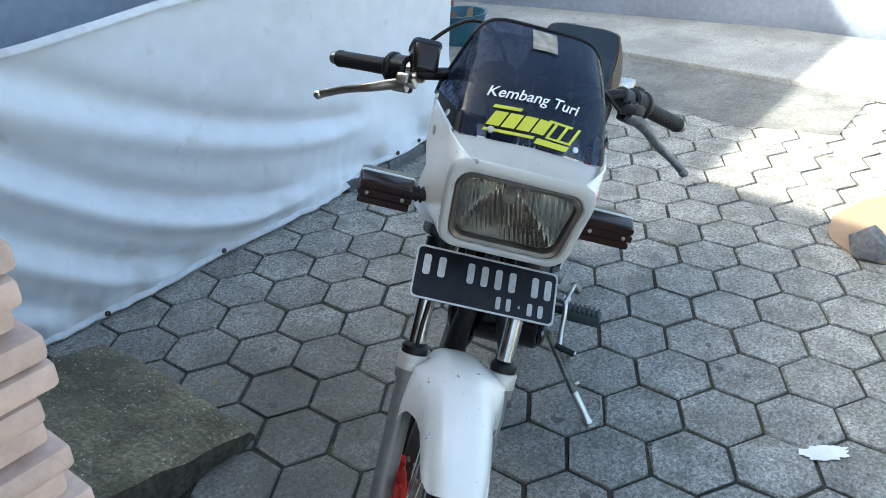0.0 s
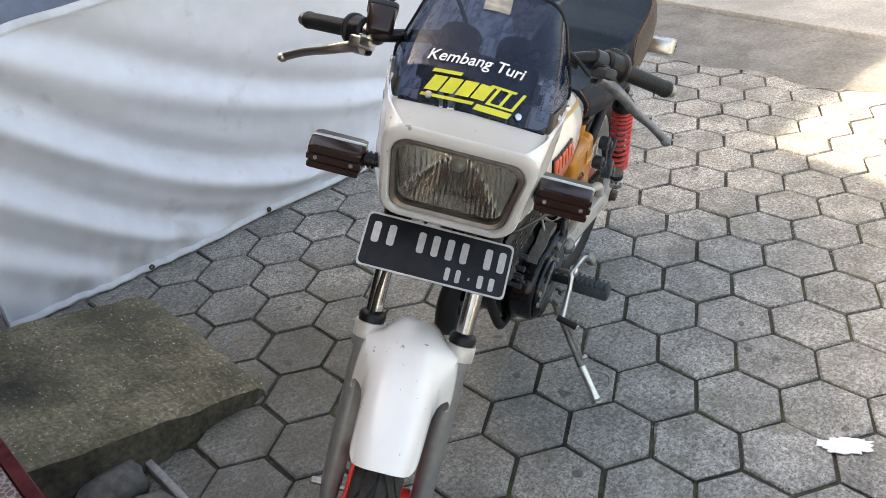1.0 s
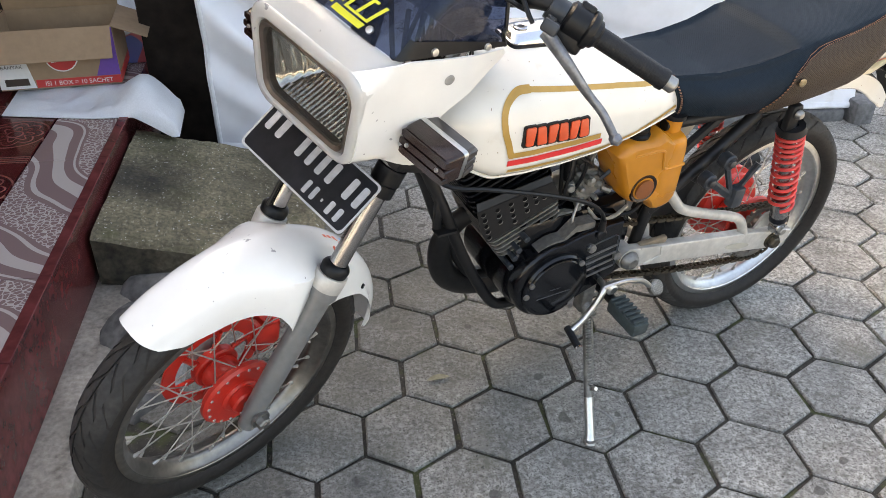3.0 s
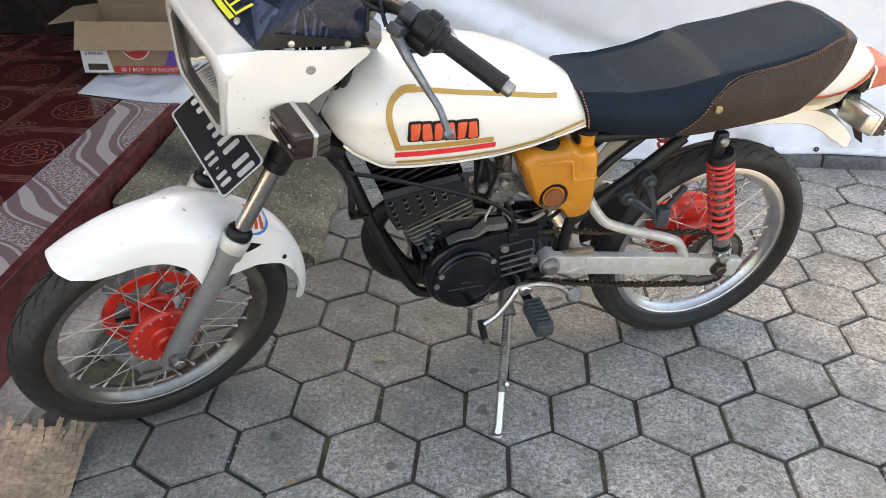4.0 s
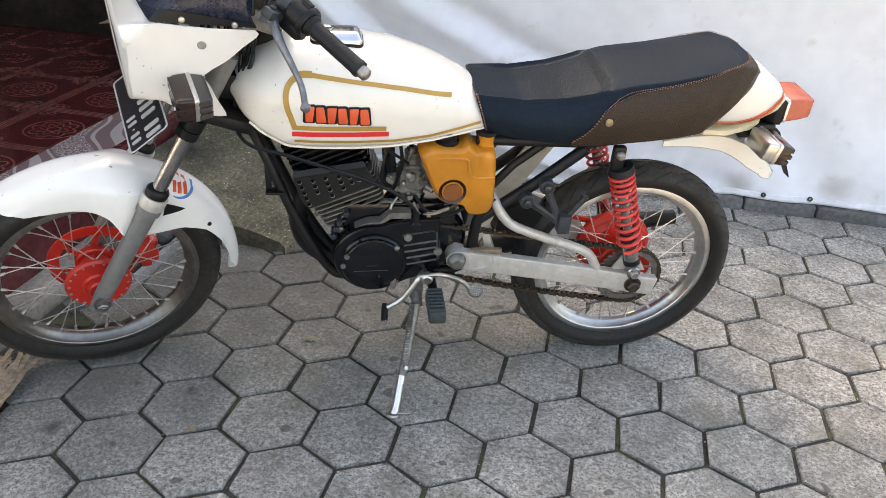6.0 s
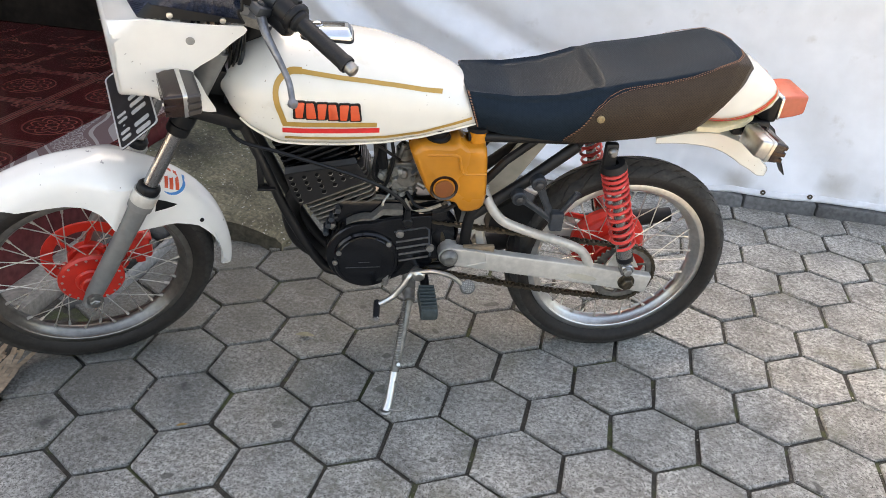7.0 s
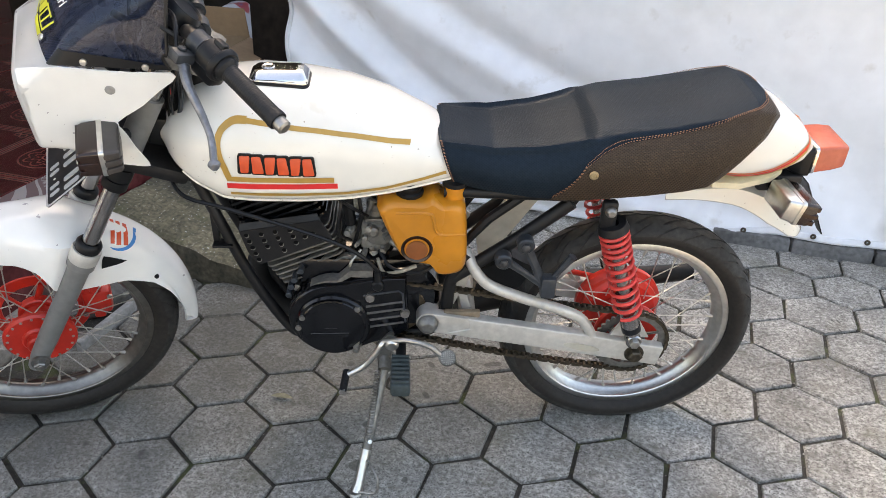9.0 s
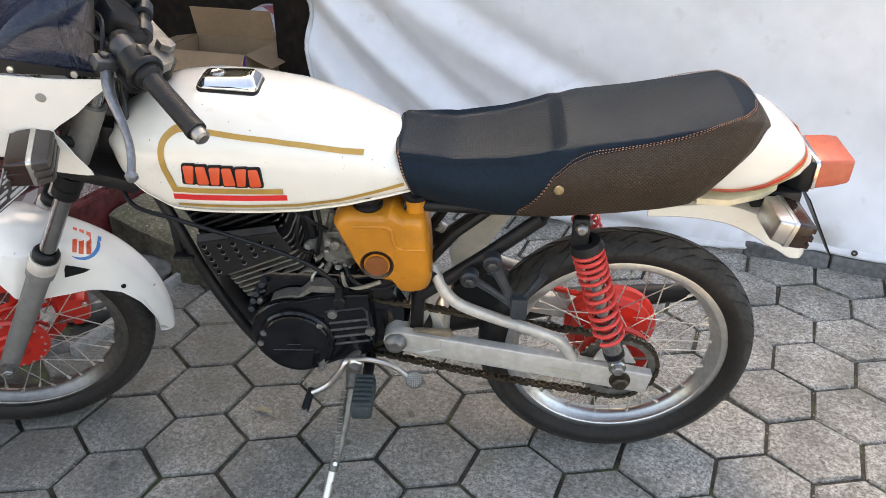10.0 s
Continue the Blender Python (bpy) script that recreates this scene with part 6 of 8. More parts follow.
bpart("keyhole", bm, "blackplastic", "", cap)

# ---- seat and tail ----
ST_T = [(0.434, 0.772), (0.426, 0.772), (0.33, 0.763), (0.24, 0.773), (0.175, 0.790), (0.145, 0.805), (0.112, 0.812), (0.02, 0.825), (-0.075, 0.844), (-0.135, 0.857), (-0.170, 0.848), (-0.200, 0.815)]
ST_B = [(0.406, 0.690), (0.400, 0.687), (0.345, 0.680), (0.27, 0.673), (0.21, 0.671), (0.17, 0.673), (0.13, 0.676), (0.05, 0.683), (-0.02, 0.691), (-0.065, 0.697), (-0.092, 0.712), (-0.182, 0.803)]
ST_W = [0.096, 0.102, 0.116, 0.126, 0.133, 0.136, 0.136, 0.134, 0.130, 0.122, 0.112, 0.070]


n_s = 150
sec_k = np.linspace(0, 11, n_s)
tt = [Vector((lerp1(k, range(12), [p[0] for p in ST_T]), 0, lerp1(k, range(12), [p[1] for p in ST_T]))) for k in sec_k]
bb = [Vector((lerp1(k, range(12), [p[0] for p in ST_B]), 0, lerp1(k, range(12), [p[1] for p in ST_B]))) for k in sec_k]
wwid = [lerp1(k, range(12), ST_W) for k in sec_k]
soft_k = np.hanning(23) / np.hanning(23).sum()
for line_ in (tt, bb):
    for ax_ in (0, 2):
        raw_ = np.array([p[ax_] for p in line_])
        soft_ = np.convolve(np.pad(raw_, 11, "edge"), soft_k, "valid")
        for i, p in enumerate(line_):
            w_ = max(0.0, min(1.0, sec_k[i] - 2.6, 6.6 - sec_k[i]))
            p[ax_] = raw_[i] * (1 - w_) + soft_[i] * w_


def seat_pt(i, q):
    """q 0..0.5: up the left side; 0.5..1: along the crown to the middle."""
    t, b, w = tt[i], bb[i], wwid[i]
    if q <= 0.55:
        h = q / 0.55
        up = 0.86 * h
        y = w * (0.90 + 0.14 * math.sin(math.pi * min(1, h * 0.85))) - 0.012 * h ** 3 * 1.0
    else:
        a = (q - 0.55) / 0.45 * math.pi / 2
        y = (w * (0.90 + 0.14 * math.sin(math.pi * 0.85)) - 0.012) * math.cos(a) ** 0.56
        up = 0.86 + 0.14 * math.sin(a) ** 0.85
    p = b.lerp(t, up)
    k = sec_k[i]
    scoop = max(0.0, min(1.0, (k - 0.6) / 1.2)) * max(0.0, min(1.0, (5.0 - k) / 0.7))
    roll = max(0.0, min(1.0, (k - 5.2) / 0.6)) * max(0.0, min(1.0, (10.2 - k) / 0.8))
    if q > 0.5:
        ridge = math.exp(-((q - 0.66) / 0.055) ** 2)
        dish = max(0.0, min(1.0, (q - 0.68) / 0.12))
        p.z += (0.0075 * ridge - 0.0050 * dish) * scoop + (0.0022 * ridge - 0.0008 * dish) * roll
    return Vector((p.x, y, p.z))


bm = bmesh.new()
rings = []
for i in range(n_s):
    half = [seat_pt(i, q) for q in np.linspace(0, 1, 34)]
    rings.append(half + [Vector((p.x, -p.y, p.z)) for p in reversed(half[:-1])])
loft(bm, rings)
seat = bpart("seat", bm, "vinyl", "stepped black vinyl seat with perforated sides and orange stitching")
# side panels, sewn in a curve round the rear half
def seam_q(i):
    k = sec_k[i]
    return lerp1(k, [0, 3.7, 4.2, 4.55, 5.3, 6.2, 6.9, 7.6, 8.3, 9.0, 9.6, 10.0, 11], [0.0, 0.0, 0.22, 0.385, 0.48, 0.535, 0.55, 0.57, 0.66, 0.72, 0.85, 1.0, 1.0])


for s in (1, -1):
    bm = bmesh.new()
    rows_ = []
    for i in range(n_s):
        if seam_q(i) <= 0.0:
            continue
        rows_.append([(p.x, s * (p.y + 0.0022), p.z) for p in (seat_pt(i, q) for q in np.linspace(0.0, seam_q(i), 22))])
    loft(bm, rows_, cap=False, closed=False)
    bpart("side_panel", bm, "vinylside", "perforated black side panel, ground reflection painted in as brown", seat)
    bm = bmesh.new()
    for off in (0.0, 0.03):
        pts = [seat_pt(i, min(0.98, seam_q(i) + off + 0.004)) for i in range(n_s) if 0 < seam_q(i) < 0.99]
        pts = [Vector((p.x, s * (p.y + 0.0030), p.z + 0.0015)) for p in pts]
        line = []
        for a, b in zip(pts, pts[1:]):
            for k in range(5):
                line.append(a.lerp(b, k / 5))
        for k in range(0, len(line) - 3, 4):
            tube(bm, line[k:k + 3], 0.0008, 4)
    bpart("stitching", bm, "thread", "tan stitching", seat)
    bm = bmesh.new()
    for i in (5, 8):
        pts = [seat_pt(i, q) for q in np.linspace(0, 0.75, 40)]
        for k in range(0, 38, 2):
            tube(bm, [Vector((p.x, s * (p.y + 0.0015), p.z + 0.001)) for p in pts[k:k + 2]], 0.0008, 4)
    bpart("front_stitching", bm, "thread", "tan stitching", seat)
    bm = bmesh.new()
    lathe(bm, [(0, 0), (0.0085, 0), (0.008, 0.003), (0.005, 0.004), (0.004, 0.002), (0, 0.002)], (0.158, s * 0.1450, 0.738), (0, s, 0), 18)
    bpart("seat_bolt", bm, "brassbright", "", seat)
CW = [(-0.095, 0.835, 0.700, 0.106), (-0.13, 0.843, 0.692, 0.104), (-0.175, 0.840, 0.695, 0.100), (-0.215, 0.820, 0.706, 0.092), (-0.248, 0.795, 0.724, 0.081), (-0.268, 0.772, 0.742, 0.062)]
cw_u = [c[0] for c in CW][::-1]


def cowl_side(u, w):
    t, b, hw = (lerp1(u, cw_u, [c[k] for c in CW][::-1]) for k in (1, 2, 3))
    q = min(1, abs((w - (b + (t - b) * 0.4)) / ((t - b) * (0.6 if w > b + (t - b) * 0.4 else 0.4))))
    return hw * max(0, 1 - q ** 3.2) ** (1 / 3.2)


bm = bmesh.new()
rings = []
for k in np.linspace(0, 5, 22):
    u, t, b, hw = (lerp1(k, range(6), [c[j] for c in CW]) for j in range(4))
    mid = b + (t - b) * 0.4
    rings.append([(u, hw * math.copysign(abs(math.cos(a)) ** (2 / 3.2), math.cos(a)), mid + (t - mid if math.sin(a) > 0 else mid - b) * math.copysign(abs(math.sin(a)) ** (2 / 3.2), math.sin(a)))
                  for a in (2 * math.pi * j / 32 for j in range(32))])
loft(bm, rings)
cowl = bpart("tail_cowl", bm, "white", "white tail cowl with red and gold stripes")
for s in (1, -1):
    for w0, wd, mm, nm in ((0.017, 0.0055, "gold", "gold_stripe"), (0.0235, 0.005, "stripe_red", "red_stripe"), (0.0295, 0.003, "stripe_orange", "orange_stripe")):
        bm = bmesh.new()
        ribbon(bm, dense([(-0.10, 0.690 + w0), (-0.15, 0.689 + w0), (-0.19, 0.700 + w0), (-0.228, 0.722 + w0), (-0.248, 0.742 + w0), (-0.257, 0.760 + w0)], 6), wd, cowl_side, 0.0014, s)
        bpart(nm, bm, mm, "", cowl)
bm = bmesh.new()
loft(bm, [[(u, a * k, 0.715 + b * h) for a, b in rounded(0.050, 0.030, 0.008, 5)] for u, k, h in ((-0.240, 0.70, 0.6), (-0.262, 0.96, 0.9), (-0.268, 1.0, 1.0), (-0.284, 1.0, 1.0))])
tl = bpart("tail_lamp", bm, "blackplastic", "rectangular red tail lamp on a black base")
bm = bmesh.new()
loft(bm, [[(u, a * kw, 0.722 + dz + b * kh) for a, b in rounded(0.052, 0.0275, 0.007, 5)] for u, dz, kw, kh in ((-0.290, 0.0, 0.97, 0.97), (-0.292, 0.0, 1.0, 1.0), (-0.325, 0.004, 0.99, 0.94), (-0.346, 0.006, 0.93, 0.84), (-0.350, 0.006, 0.86, 0.74))])
bpart("lens", bm, "lampred", "weathered red lens", tl)
bm = bmesh.new()
loft(bm, [[(u, a * k, 0.721 + b * k) for a, b in rounded(0.0535, 0.0285, 0.008, 5)] for u, k in ((-0.2835, 0.96), (-0.285, 1.0), (-0.2905, 1.0), (-0.292, 0.97))])
bpart("lamp_frame", bm, "chrome", "chrome band round the lens", tl)

# rear fender sheet with flap
RF = [(-0.012, 0.657), (-0.08, 0.668), (-0.15, 0.668), (-0.205, 0.650), (-0.25, 0.624), (-0.285, 0.594), (-0.318, 0.560)]
bm = bmesh.new()
rf = curve([(a, 0, b) for a, b in RF], 5)
rings = []
for i, p in enumerate(rf):
    f = i / (len(rf) - 1)
    hw = 0.062 - 0.012 * f
    if f > 0.88:
        hw *= math.sqrt(max(0.04, 1 - ((f - 0.88) / 0.12) ** 2 * 0.6))
    edge = lerp1(f, [0, 0.3, 0.6, 0.82, 0.93, 1.0], [0.018, 0.040, 0.054, 0.046, 0.028, 0.003])
    prof = [(-hw, -edge), (-hw * 0.96, -0.008), (-hw * 0.6, 0.0), (0, 0.004), (hw * 0.6, 0.0), (hw * 0.96, -0.008), (hw, -edge)]
    rings.append([(p.x, y, p.z + z) for y, z in prof] + [(p.x, y * 0.95, p.z + z - 0.003) for y, z in reversed(prof)])
loft(bm, rings)
rfen = bpart("rear_fender", bm, "white", "cream-white rear fender")
bm = bmesh.new()
sheet(bm, [(-0.034, 0.0), (0.034, 0.0), (0.012, -0.135), (-0.012, -0.135)], lambda a, b, t: Vector((-0.298 + b * 0.58 - t, a, 0.662 + b)), 0.003, 0.03)
bpart("mud_flap", bm, "blackplastic", "", rfen)
bm = bmesh.new()
block(bm, -0.275, -0.19, -0.055, 0.055, 0.655, 0.69, 0.006)
bpart("tail_bracket", bm, "blackmat", "", rfen)
# Cream tint paints in the warm light reflected under the tail.
bm = bmesh.new()
loft(bm, [[(u, hw * a, z + 0.008 * b) for a, b in rounded(1.0, 1.0, 0.3, 4)] for u, hw, z in ((-0.085, 0.088, 0.688), (-0.14, 0.086, 0.684), (-0.20, 0.074, 0.693), (-0.225, 0.06, 0.703))])
bpart("tail_underside", bm, "straw", "tail underside tinted cream for its reflected glow", cowl)
signal((-0.218, 0.052, 0.675), (-0.05, 1, 0), (-1, 0, -0.22), False, "rear turn signal with chrome shell and brown lens")
signal((-0.218, -0.052, 0.675), (-0.05, -1, 0), (-1, 0, -0.22), False, "rear turn signal with chrome shell and brown lens")


# ---- frame ----
bm = bmesh.new()
for s in (1, -1):
    tube(bm, curve([(0.902, s * 0.022, 0.665), (0.858, s * 0.035, 0.560), (0.812, s * 0.045, 0.440), (0.745, s * 0.05, 0.312), (0.70, s * 0.05, 0.282), (0.60, s * 0.05, 0.285), (0.45, s * 0.06, 0.30)], 5), 0.0115, 10)
    tube(bm, curve([(0.45, s * 0.06, 0.30), (0.41, s * 0.07, 0.34), (0.40, s * 0.078, 0.45), (0.37, s * 0.08, 0.52)], 4), 0.013, 10)
    tube(bm, [(0.40, s * 0.078, 0.455), (0.273, s * 0.082, 0.557), (0.175, s * 0.085, 0.645)], 0.0135, 10)
    tube(bm, [(0.42, s * 0.08, 0.664), (0.175, s * 0.085, 0.660), (0.09, s * 0.08, 0.668)], 0.012, 10)
    tube(bm, [(0.40, s * 0.06, 0.50), (0.33, s * 0.075, 0.60), (0.27, s * 0.08, 0.655)], 0.010, 8)
tube(bm, [(0.93, 0, 0.74), (0.75, 0, 0.72), (0.40, 0, 0.68)], 0.02, 12)
tube(bm, [(1.022 - 0.485 * 0.17, 0, 0.566 + 0.875 * 0.17), (1.022 - 0.485 * 0.38, 0, 0.566 + 0.875 * 0.38)], 0.027, 16)
tube(bm, [(0.175, -0.085, 0.648), (0.175, 0.085, 0.648)], 0.012, 10)
frm = bpart("frame", bm, "blackmat", "black tubular steel frame")
bm = bmesh.new()
sheet(bm, [(0.300, 0.672), (0.192, 0.672), (0.217, 0.60), (0.309, 0.454), (0.336, 0.442), (0.346, 0.50), (0.285, 0.60)], lambda a, b, t: Vector((a, -0.01 - t, b)), 0.004, 0.05)
M["woodbrown"] = mat("brown worn nylon", (0.20, 0.15, 0.10), 0.6, grain=60, vary=0.3, bump=0.2)
M["dullcream"] = mat("dull cream paint", (0.46, 0.43, 0.36), 0.6, grain=40, vary=0.15, bump=0.05)
bpart("inner_panel", bm, "dullcream", "dull cream inner panel", frm)
bm = bmesh.new()
block(bm, 0.836, 0.876, 0.030, 0.058, 0.511, 0.517, 0.002)
block(bm, 0.862, 0.876, 0.03, 0.042, 0.516, 0.585, 0.003)
bpart("cable_bracket", bm, "blackmat", "", frm)
# rear foot hanger
bm = bmesh.new()
for a, b in (((0.262, 0.12, 0.572), (0.215, 0.122, 0.468)), ((0.302, 0.12, 0.535), (0.215, 0.122, 0.472)), ((0.215, 0.122, 0.468), (0.168, 0.124, 0.545))):
    a, b = Vector(a), Vector(b)
    tube(bm, [a, a.lerp(b, 0.5), b], [0.013, 0.010, 0.013], 8, flat=0.6)
for q in ((0.262, 0.125, 0.572), (0.302, 0.125, 0.535)):
    rev_y(bm, (q[0], 0, q[2]), 0.017, 0.108, 0.134, 0.003, 18)
block(bm, 0.195, 0.225, 0.115, 0.14, 0.452, 0.50, 0.005)
hang = bpart("foot_hanger", bm, "greyblack", "worn blue-black passenger foot hanger")
for q in ((0.262, 0, 0.572), (0.302, 0, 0.535)):
    bm = bmesh.new()
    bolt(bm, (q[0], 0.134, q[2]), 0.009, 0.006)
    bpart("hanger_bolt", bm, "ribmetal", "", hang)

# ---- engine ----
CX, CZ = 0.638, 0.366
bm = bmesh.new()
block(bm, 0.445, 0.71, -0.105, 0.075, 0.315, 0.50, 0.02)
rev_y(bm, (CX, 0, CZ), 0.092, -0.10, 0.08, 0.01, 40)
rev_y(bm, (0.505, 0, 0.40), 0.085, -0.11, 0.07, 0.01, 40)
eng = bpart("engine", bm, "black", "black-painted two-stroke engine")
# left cover: a long flat casting with a round end
bm = bmesh.new()
ol = [(0.484, 0.350), (0.490, 0.484), (0.53, 0.482), (0.590, 0.474)] + [(CX + 0.001 + 0.090 * math.cos(radians(a)), CZ + 0.008 + 0.090 * math.sin(radians(a))) for a in range(96, -118, -7)] + [(0.56, 0.312), (0.51, 0.330)]
rings = []
cen = Vector((0.56, 0.41))
for y, k in ((0.06, 1.0), (0.108, 1.0), (0.114, 0.985), (0.117, 0.955)):
    rings.append([(cen.x + (a - cen.x) * k, y, cen.y + (b - cen.y) * k) for a, b in ol])
loft(bm, rings)
cov = bpart("side_cover", bm, "black", "black engine side cover", eng)
bm = bmesh.new()
lathe(bm, [(0, 0.112), (0.074, 0.112), (0.0755, 0.121), (0.072, 0.126), (0.066, 0.1255), (0.064, 0.128), (0.05, 0.129), (0, 0.129)], (CX, 0, CZ), "y", 48)
bpart("round_cover", bm, "black", "round flywheel cover", cov)
bm = bmesh.new()
arc = [(CX + 0.087 * math.cos(radians(a)), CZ + 0.087 * math.sin(radians(a))) for a in range(10, 98, 8)]
arc2 = [(CX + r_ * math.cos(radians(a)), CZ + r_ * math.sin(radians(a))) for a, r_ in zip(range(97, 9, -8), (0.103, 0.103, 0.102, 0.100, 0.098, 0.096, 0.094, 0.092, 0.091, 0.090, 0.089))]
sheet(bm, arc + [(0.60, 0.478), (0.556, 0.476), (0.556, 0.492), (0.60, 0.494)] + arc2, lambda a, b, t: Vector((a, 0.080 + t, b)), 0.026, 0.03)
bpart("case_edge", bm, "finmetal", "bare alloy edge of the crankcase", eng)
for q in ((0.722, 0.438), (0.715, 0.455), (0.728, 0.418), (0.700, 0.478)):
    bm = bmesh.new()
    tube(bm, [(q[0], 0.02, q[1]), (q[0], 0.085, q[1])], 0.006, 10)
    bolt(bm, (q[0], 0.085, q[1]), 0.007, 0.006)
    bpart("stud", bm, "greyblack", "", eng)
for q, prof, y in ([(q, [(0, 0), (0.0065, 0), (0.006, 0.004), (0, 0.005)], 0.126) for q in ((0.708, 0.364), (0.587, 0.413), (0.594, 0.303), (0.699, 0.390))]
                   + [(q, [(0, 0), (0.010, 0), (0.009, 0.007), (0, 0.008)], 0.116) for q in ((0.562, 0.436), (0.492, 0.396))]
                   + [(q, [(0, 0), (0.008, 0), (0.008, 0.02), (0, 0.022)], 0.06) for q in ((0.712, 0.43),)]):
    bm = bmesh.new()
    lathe(bm, prof, (q[0], y, q[1]), "y", 12)
    bpart("cover_bolt", bm, "steel", "", cov)
# Ribs are lighter than the cover to paint in their highlights.
for k in range(4):
    w_ = 0.412 - 0.0178 * k
    bm = bmesh.new()
    tube(bm, [(0.570 - 0.001 * k, 0.1165, w_), (0.495, 0.1165, w_ + 0.013)], 0.0030, 8)
    bpart("cover_rib", bm, "ribmetal", "rib in lighter grey for its highlight", cov)
bm = bmesh.new()
tube(bm, [(0.575, 0.1165, 0.440), (0.505, 0.1165, 0.452), (0.497, 0.1165, 0.446), (0.491, 0.1165, 0.372)], 0.0026, 6)
bpart("cover_rim", bm, "greyblack", "", cov)
bm = bmesh.new()
tube(bm, [(0.684, 0.1292, 0.350), (0.606, 0.1292, 0.352)], 0.0009, 5)
tube(bm, [(0.655, 0.1292, 0.365), (0.630, 0.1292, 0.365)], 0.0006, 5)
bpart("scratch", bm, "ribmetal", "", cov)
bm = bmesh.new()
tube(bm, [(CX + 0.066 * math.cos(radians(a)), 0.1275, CZ + 0.066 * math.sin(radians(a))) for a in range(55, 112, 6)], 0.006, 6, flat=0.25)
bpart("rubbed_patch", bm, "brass", "patch rubbed to brass colour", cov)
bm = bmesh.new()
rev_y(bm, (0.546, 0, 0.466), 0.012, 0.085, 0.124, 0.003, 14)
tube(bm, [(0.546, 0.115, 0.470), (0.546, 0.116, 0.500)], [0.009, 0.006], 10)
bpart("cable_boss", bm, "blackplastic", "", cov)

# cylinder, leaning forward
TILT_C = radians(23)
cyl_m = Matrix.Translation((0.675, -0.005, 0.455)) @ Matrix.Rotation(TILT_C, 4, "Y")
bm = bmesh.new()
lathe(bm, [(0, 0), (0.05, 0), (0.05, 0.13), (0, 0.13)], (0, 0, 0), "z", 24)
cyl = bpart("cylinder", bm, "engine_alloy", "finned alloy cylinder", eng)
cyl.data.transform(cyl_m)
for k in range(9):
    z = 0.004 + 0.0118 * k
    bm = bmesh.new()
    hx = 0.072 + 0.008 * min(1, k / 4)
    loft(bm, [[cyl_m @ Vector((a, b, z + o)) for a, b in rounded(hx, 0.0755, 0.014, 4)] for o in (0, 0.0036)])
    bpart("fin", bm, "finmetal", "", cyl)
bm = bmesh.new()
loft(bm, [[cyl_m @ Vector((a, b, z)) for a, b in rounded(0.060, 0.052, 0.02, 4)] for z in (0.12, 0.215)])
head = bpart("cylinder_head", bm, "black", "black finned cylinder head", eng)
for k in range(8):
    z = 0.122 + 0.0132 * k
    bm = bmesh.new()
    loft(bm, [[cyl_m @ Vector((a, b, z + o)) for a, b in rounded(0.084, 0.072 - 0.0015 * k, 0.014, 4)] for o in (0, 0.0046)])
    bpart("head_fin", bm, "black", "", head)
bm = bmesh.new()
p = cyl_m @ Vector((-0.01, 0.055, 0.196))
tube(bm, [p, p + Vector((0.004, 0, 0.02)), p + Vector((0.01, 0, 0.045))], [0.009, 0.011, 0.009], 10)
bpart("plug_cap", bm, "stickerorange", "orange spark plug cap", head)
# perforated side shroud
bm = bmesh.new()
sheet(bm, [(0.813, 0.567), (0.801, 0.520), (0.786, 0.492), (0.778, 0.490), (0.634, 0.553), (0.640, 0.567), (0.657, 0.595)], lambda a, b, t: Vector((a, 0.078 + t, b)), 0.003, 0.02)
sheet(bm, [(0.8128, 0.568), (0.657, 0.596), (0.662, 0.606), (0.812, 0.580)], lambda a, b, t: Vector((a, 0.078 - 0.6 * max(0.0, b - 0.596 + (a - 0.657) * 0.18) + t, b)), 0.0025, 0.02)
shr = bpart("shroud", bm, "blackmat", "black perforated heat shield", eng)
HOLES = [(0.800, 0.558, 5), (0.771, 0.561, 3), (0.744, 0.567, 4), (0.715, 0.571, 3), (0.692, 0.571, 2), (0.671, 0.564, 1)]
for a0, b0, many in HOLES:
    for j in range(many):
        a, b = a0 - 0.0048 * j, b0 - 0.0142 * j
        # Black discs paint the shaded holes; steel arcs paint their lit edges.
        bm = bmesh.new()
        lathe(bm, [(0, 0), (0.0047, 0), (0.0047, 0.0006), (0, 0.0006)], (a, 0.0808, b), "y", 14)
        ho = bpart("hole", bm, "darkhole", "", shr)
        bm = bmesh.new()
        tube(bm, [(a + 0.0048 * math.cos(radians(q)), 0.0815, b + 0.0048 * math.sin(radians(q))) for q in range(150, 331, 18)], [0.0002 + 0.0007 * math.sin(math.pi * k / 10) for k in range(11)], 6)
        bpart("hole_lip", bm, "steel", "bright steel arc painting the lit edge of the hole", ho)

# carburettor, intake, exhaust
bm = bmesh.new()
tube(bm, [(0.60, 0.0, 0.515), (0.56, 0.01, 0.535), (0.52, 0.02, 0.545)], [0.026, 0.024, 0.026], 16)
rev_y(bm, (0.545, 0, 0.545), 0.026, -0.02, 0.06, 0.004, 20)
tube(bm, [(0.548, 0.03, 0.53), (0.552, 0.03, 0.61)], [0.02, 0.018], 16)
tube(bm, [(0.545, 0.03, 0.50), (0.545, 0.03, 0.535)], [0.022, 0.026], 16)
lathe(bm, [(0, 0), (0.011, 0), (0.011, 0.012), (0.006, 0.016), (0, 0.016)], (0.555, 0.058, 0.56), "y", 14)
tube(bm, [(0.57, 0.05, 0.585), (0.565, 0.06, 0.60), (0.555, 0.06, 0.63)], 0.006, 8)
tube(bm, [(0.52, 0.06, 0.535), (0.505, 0.07, 0.53)], 0.008, 8)
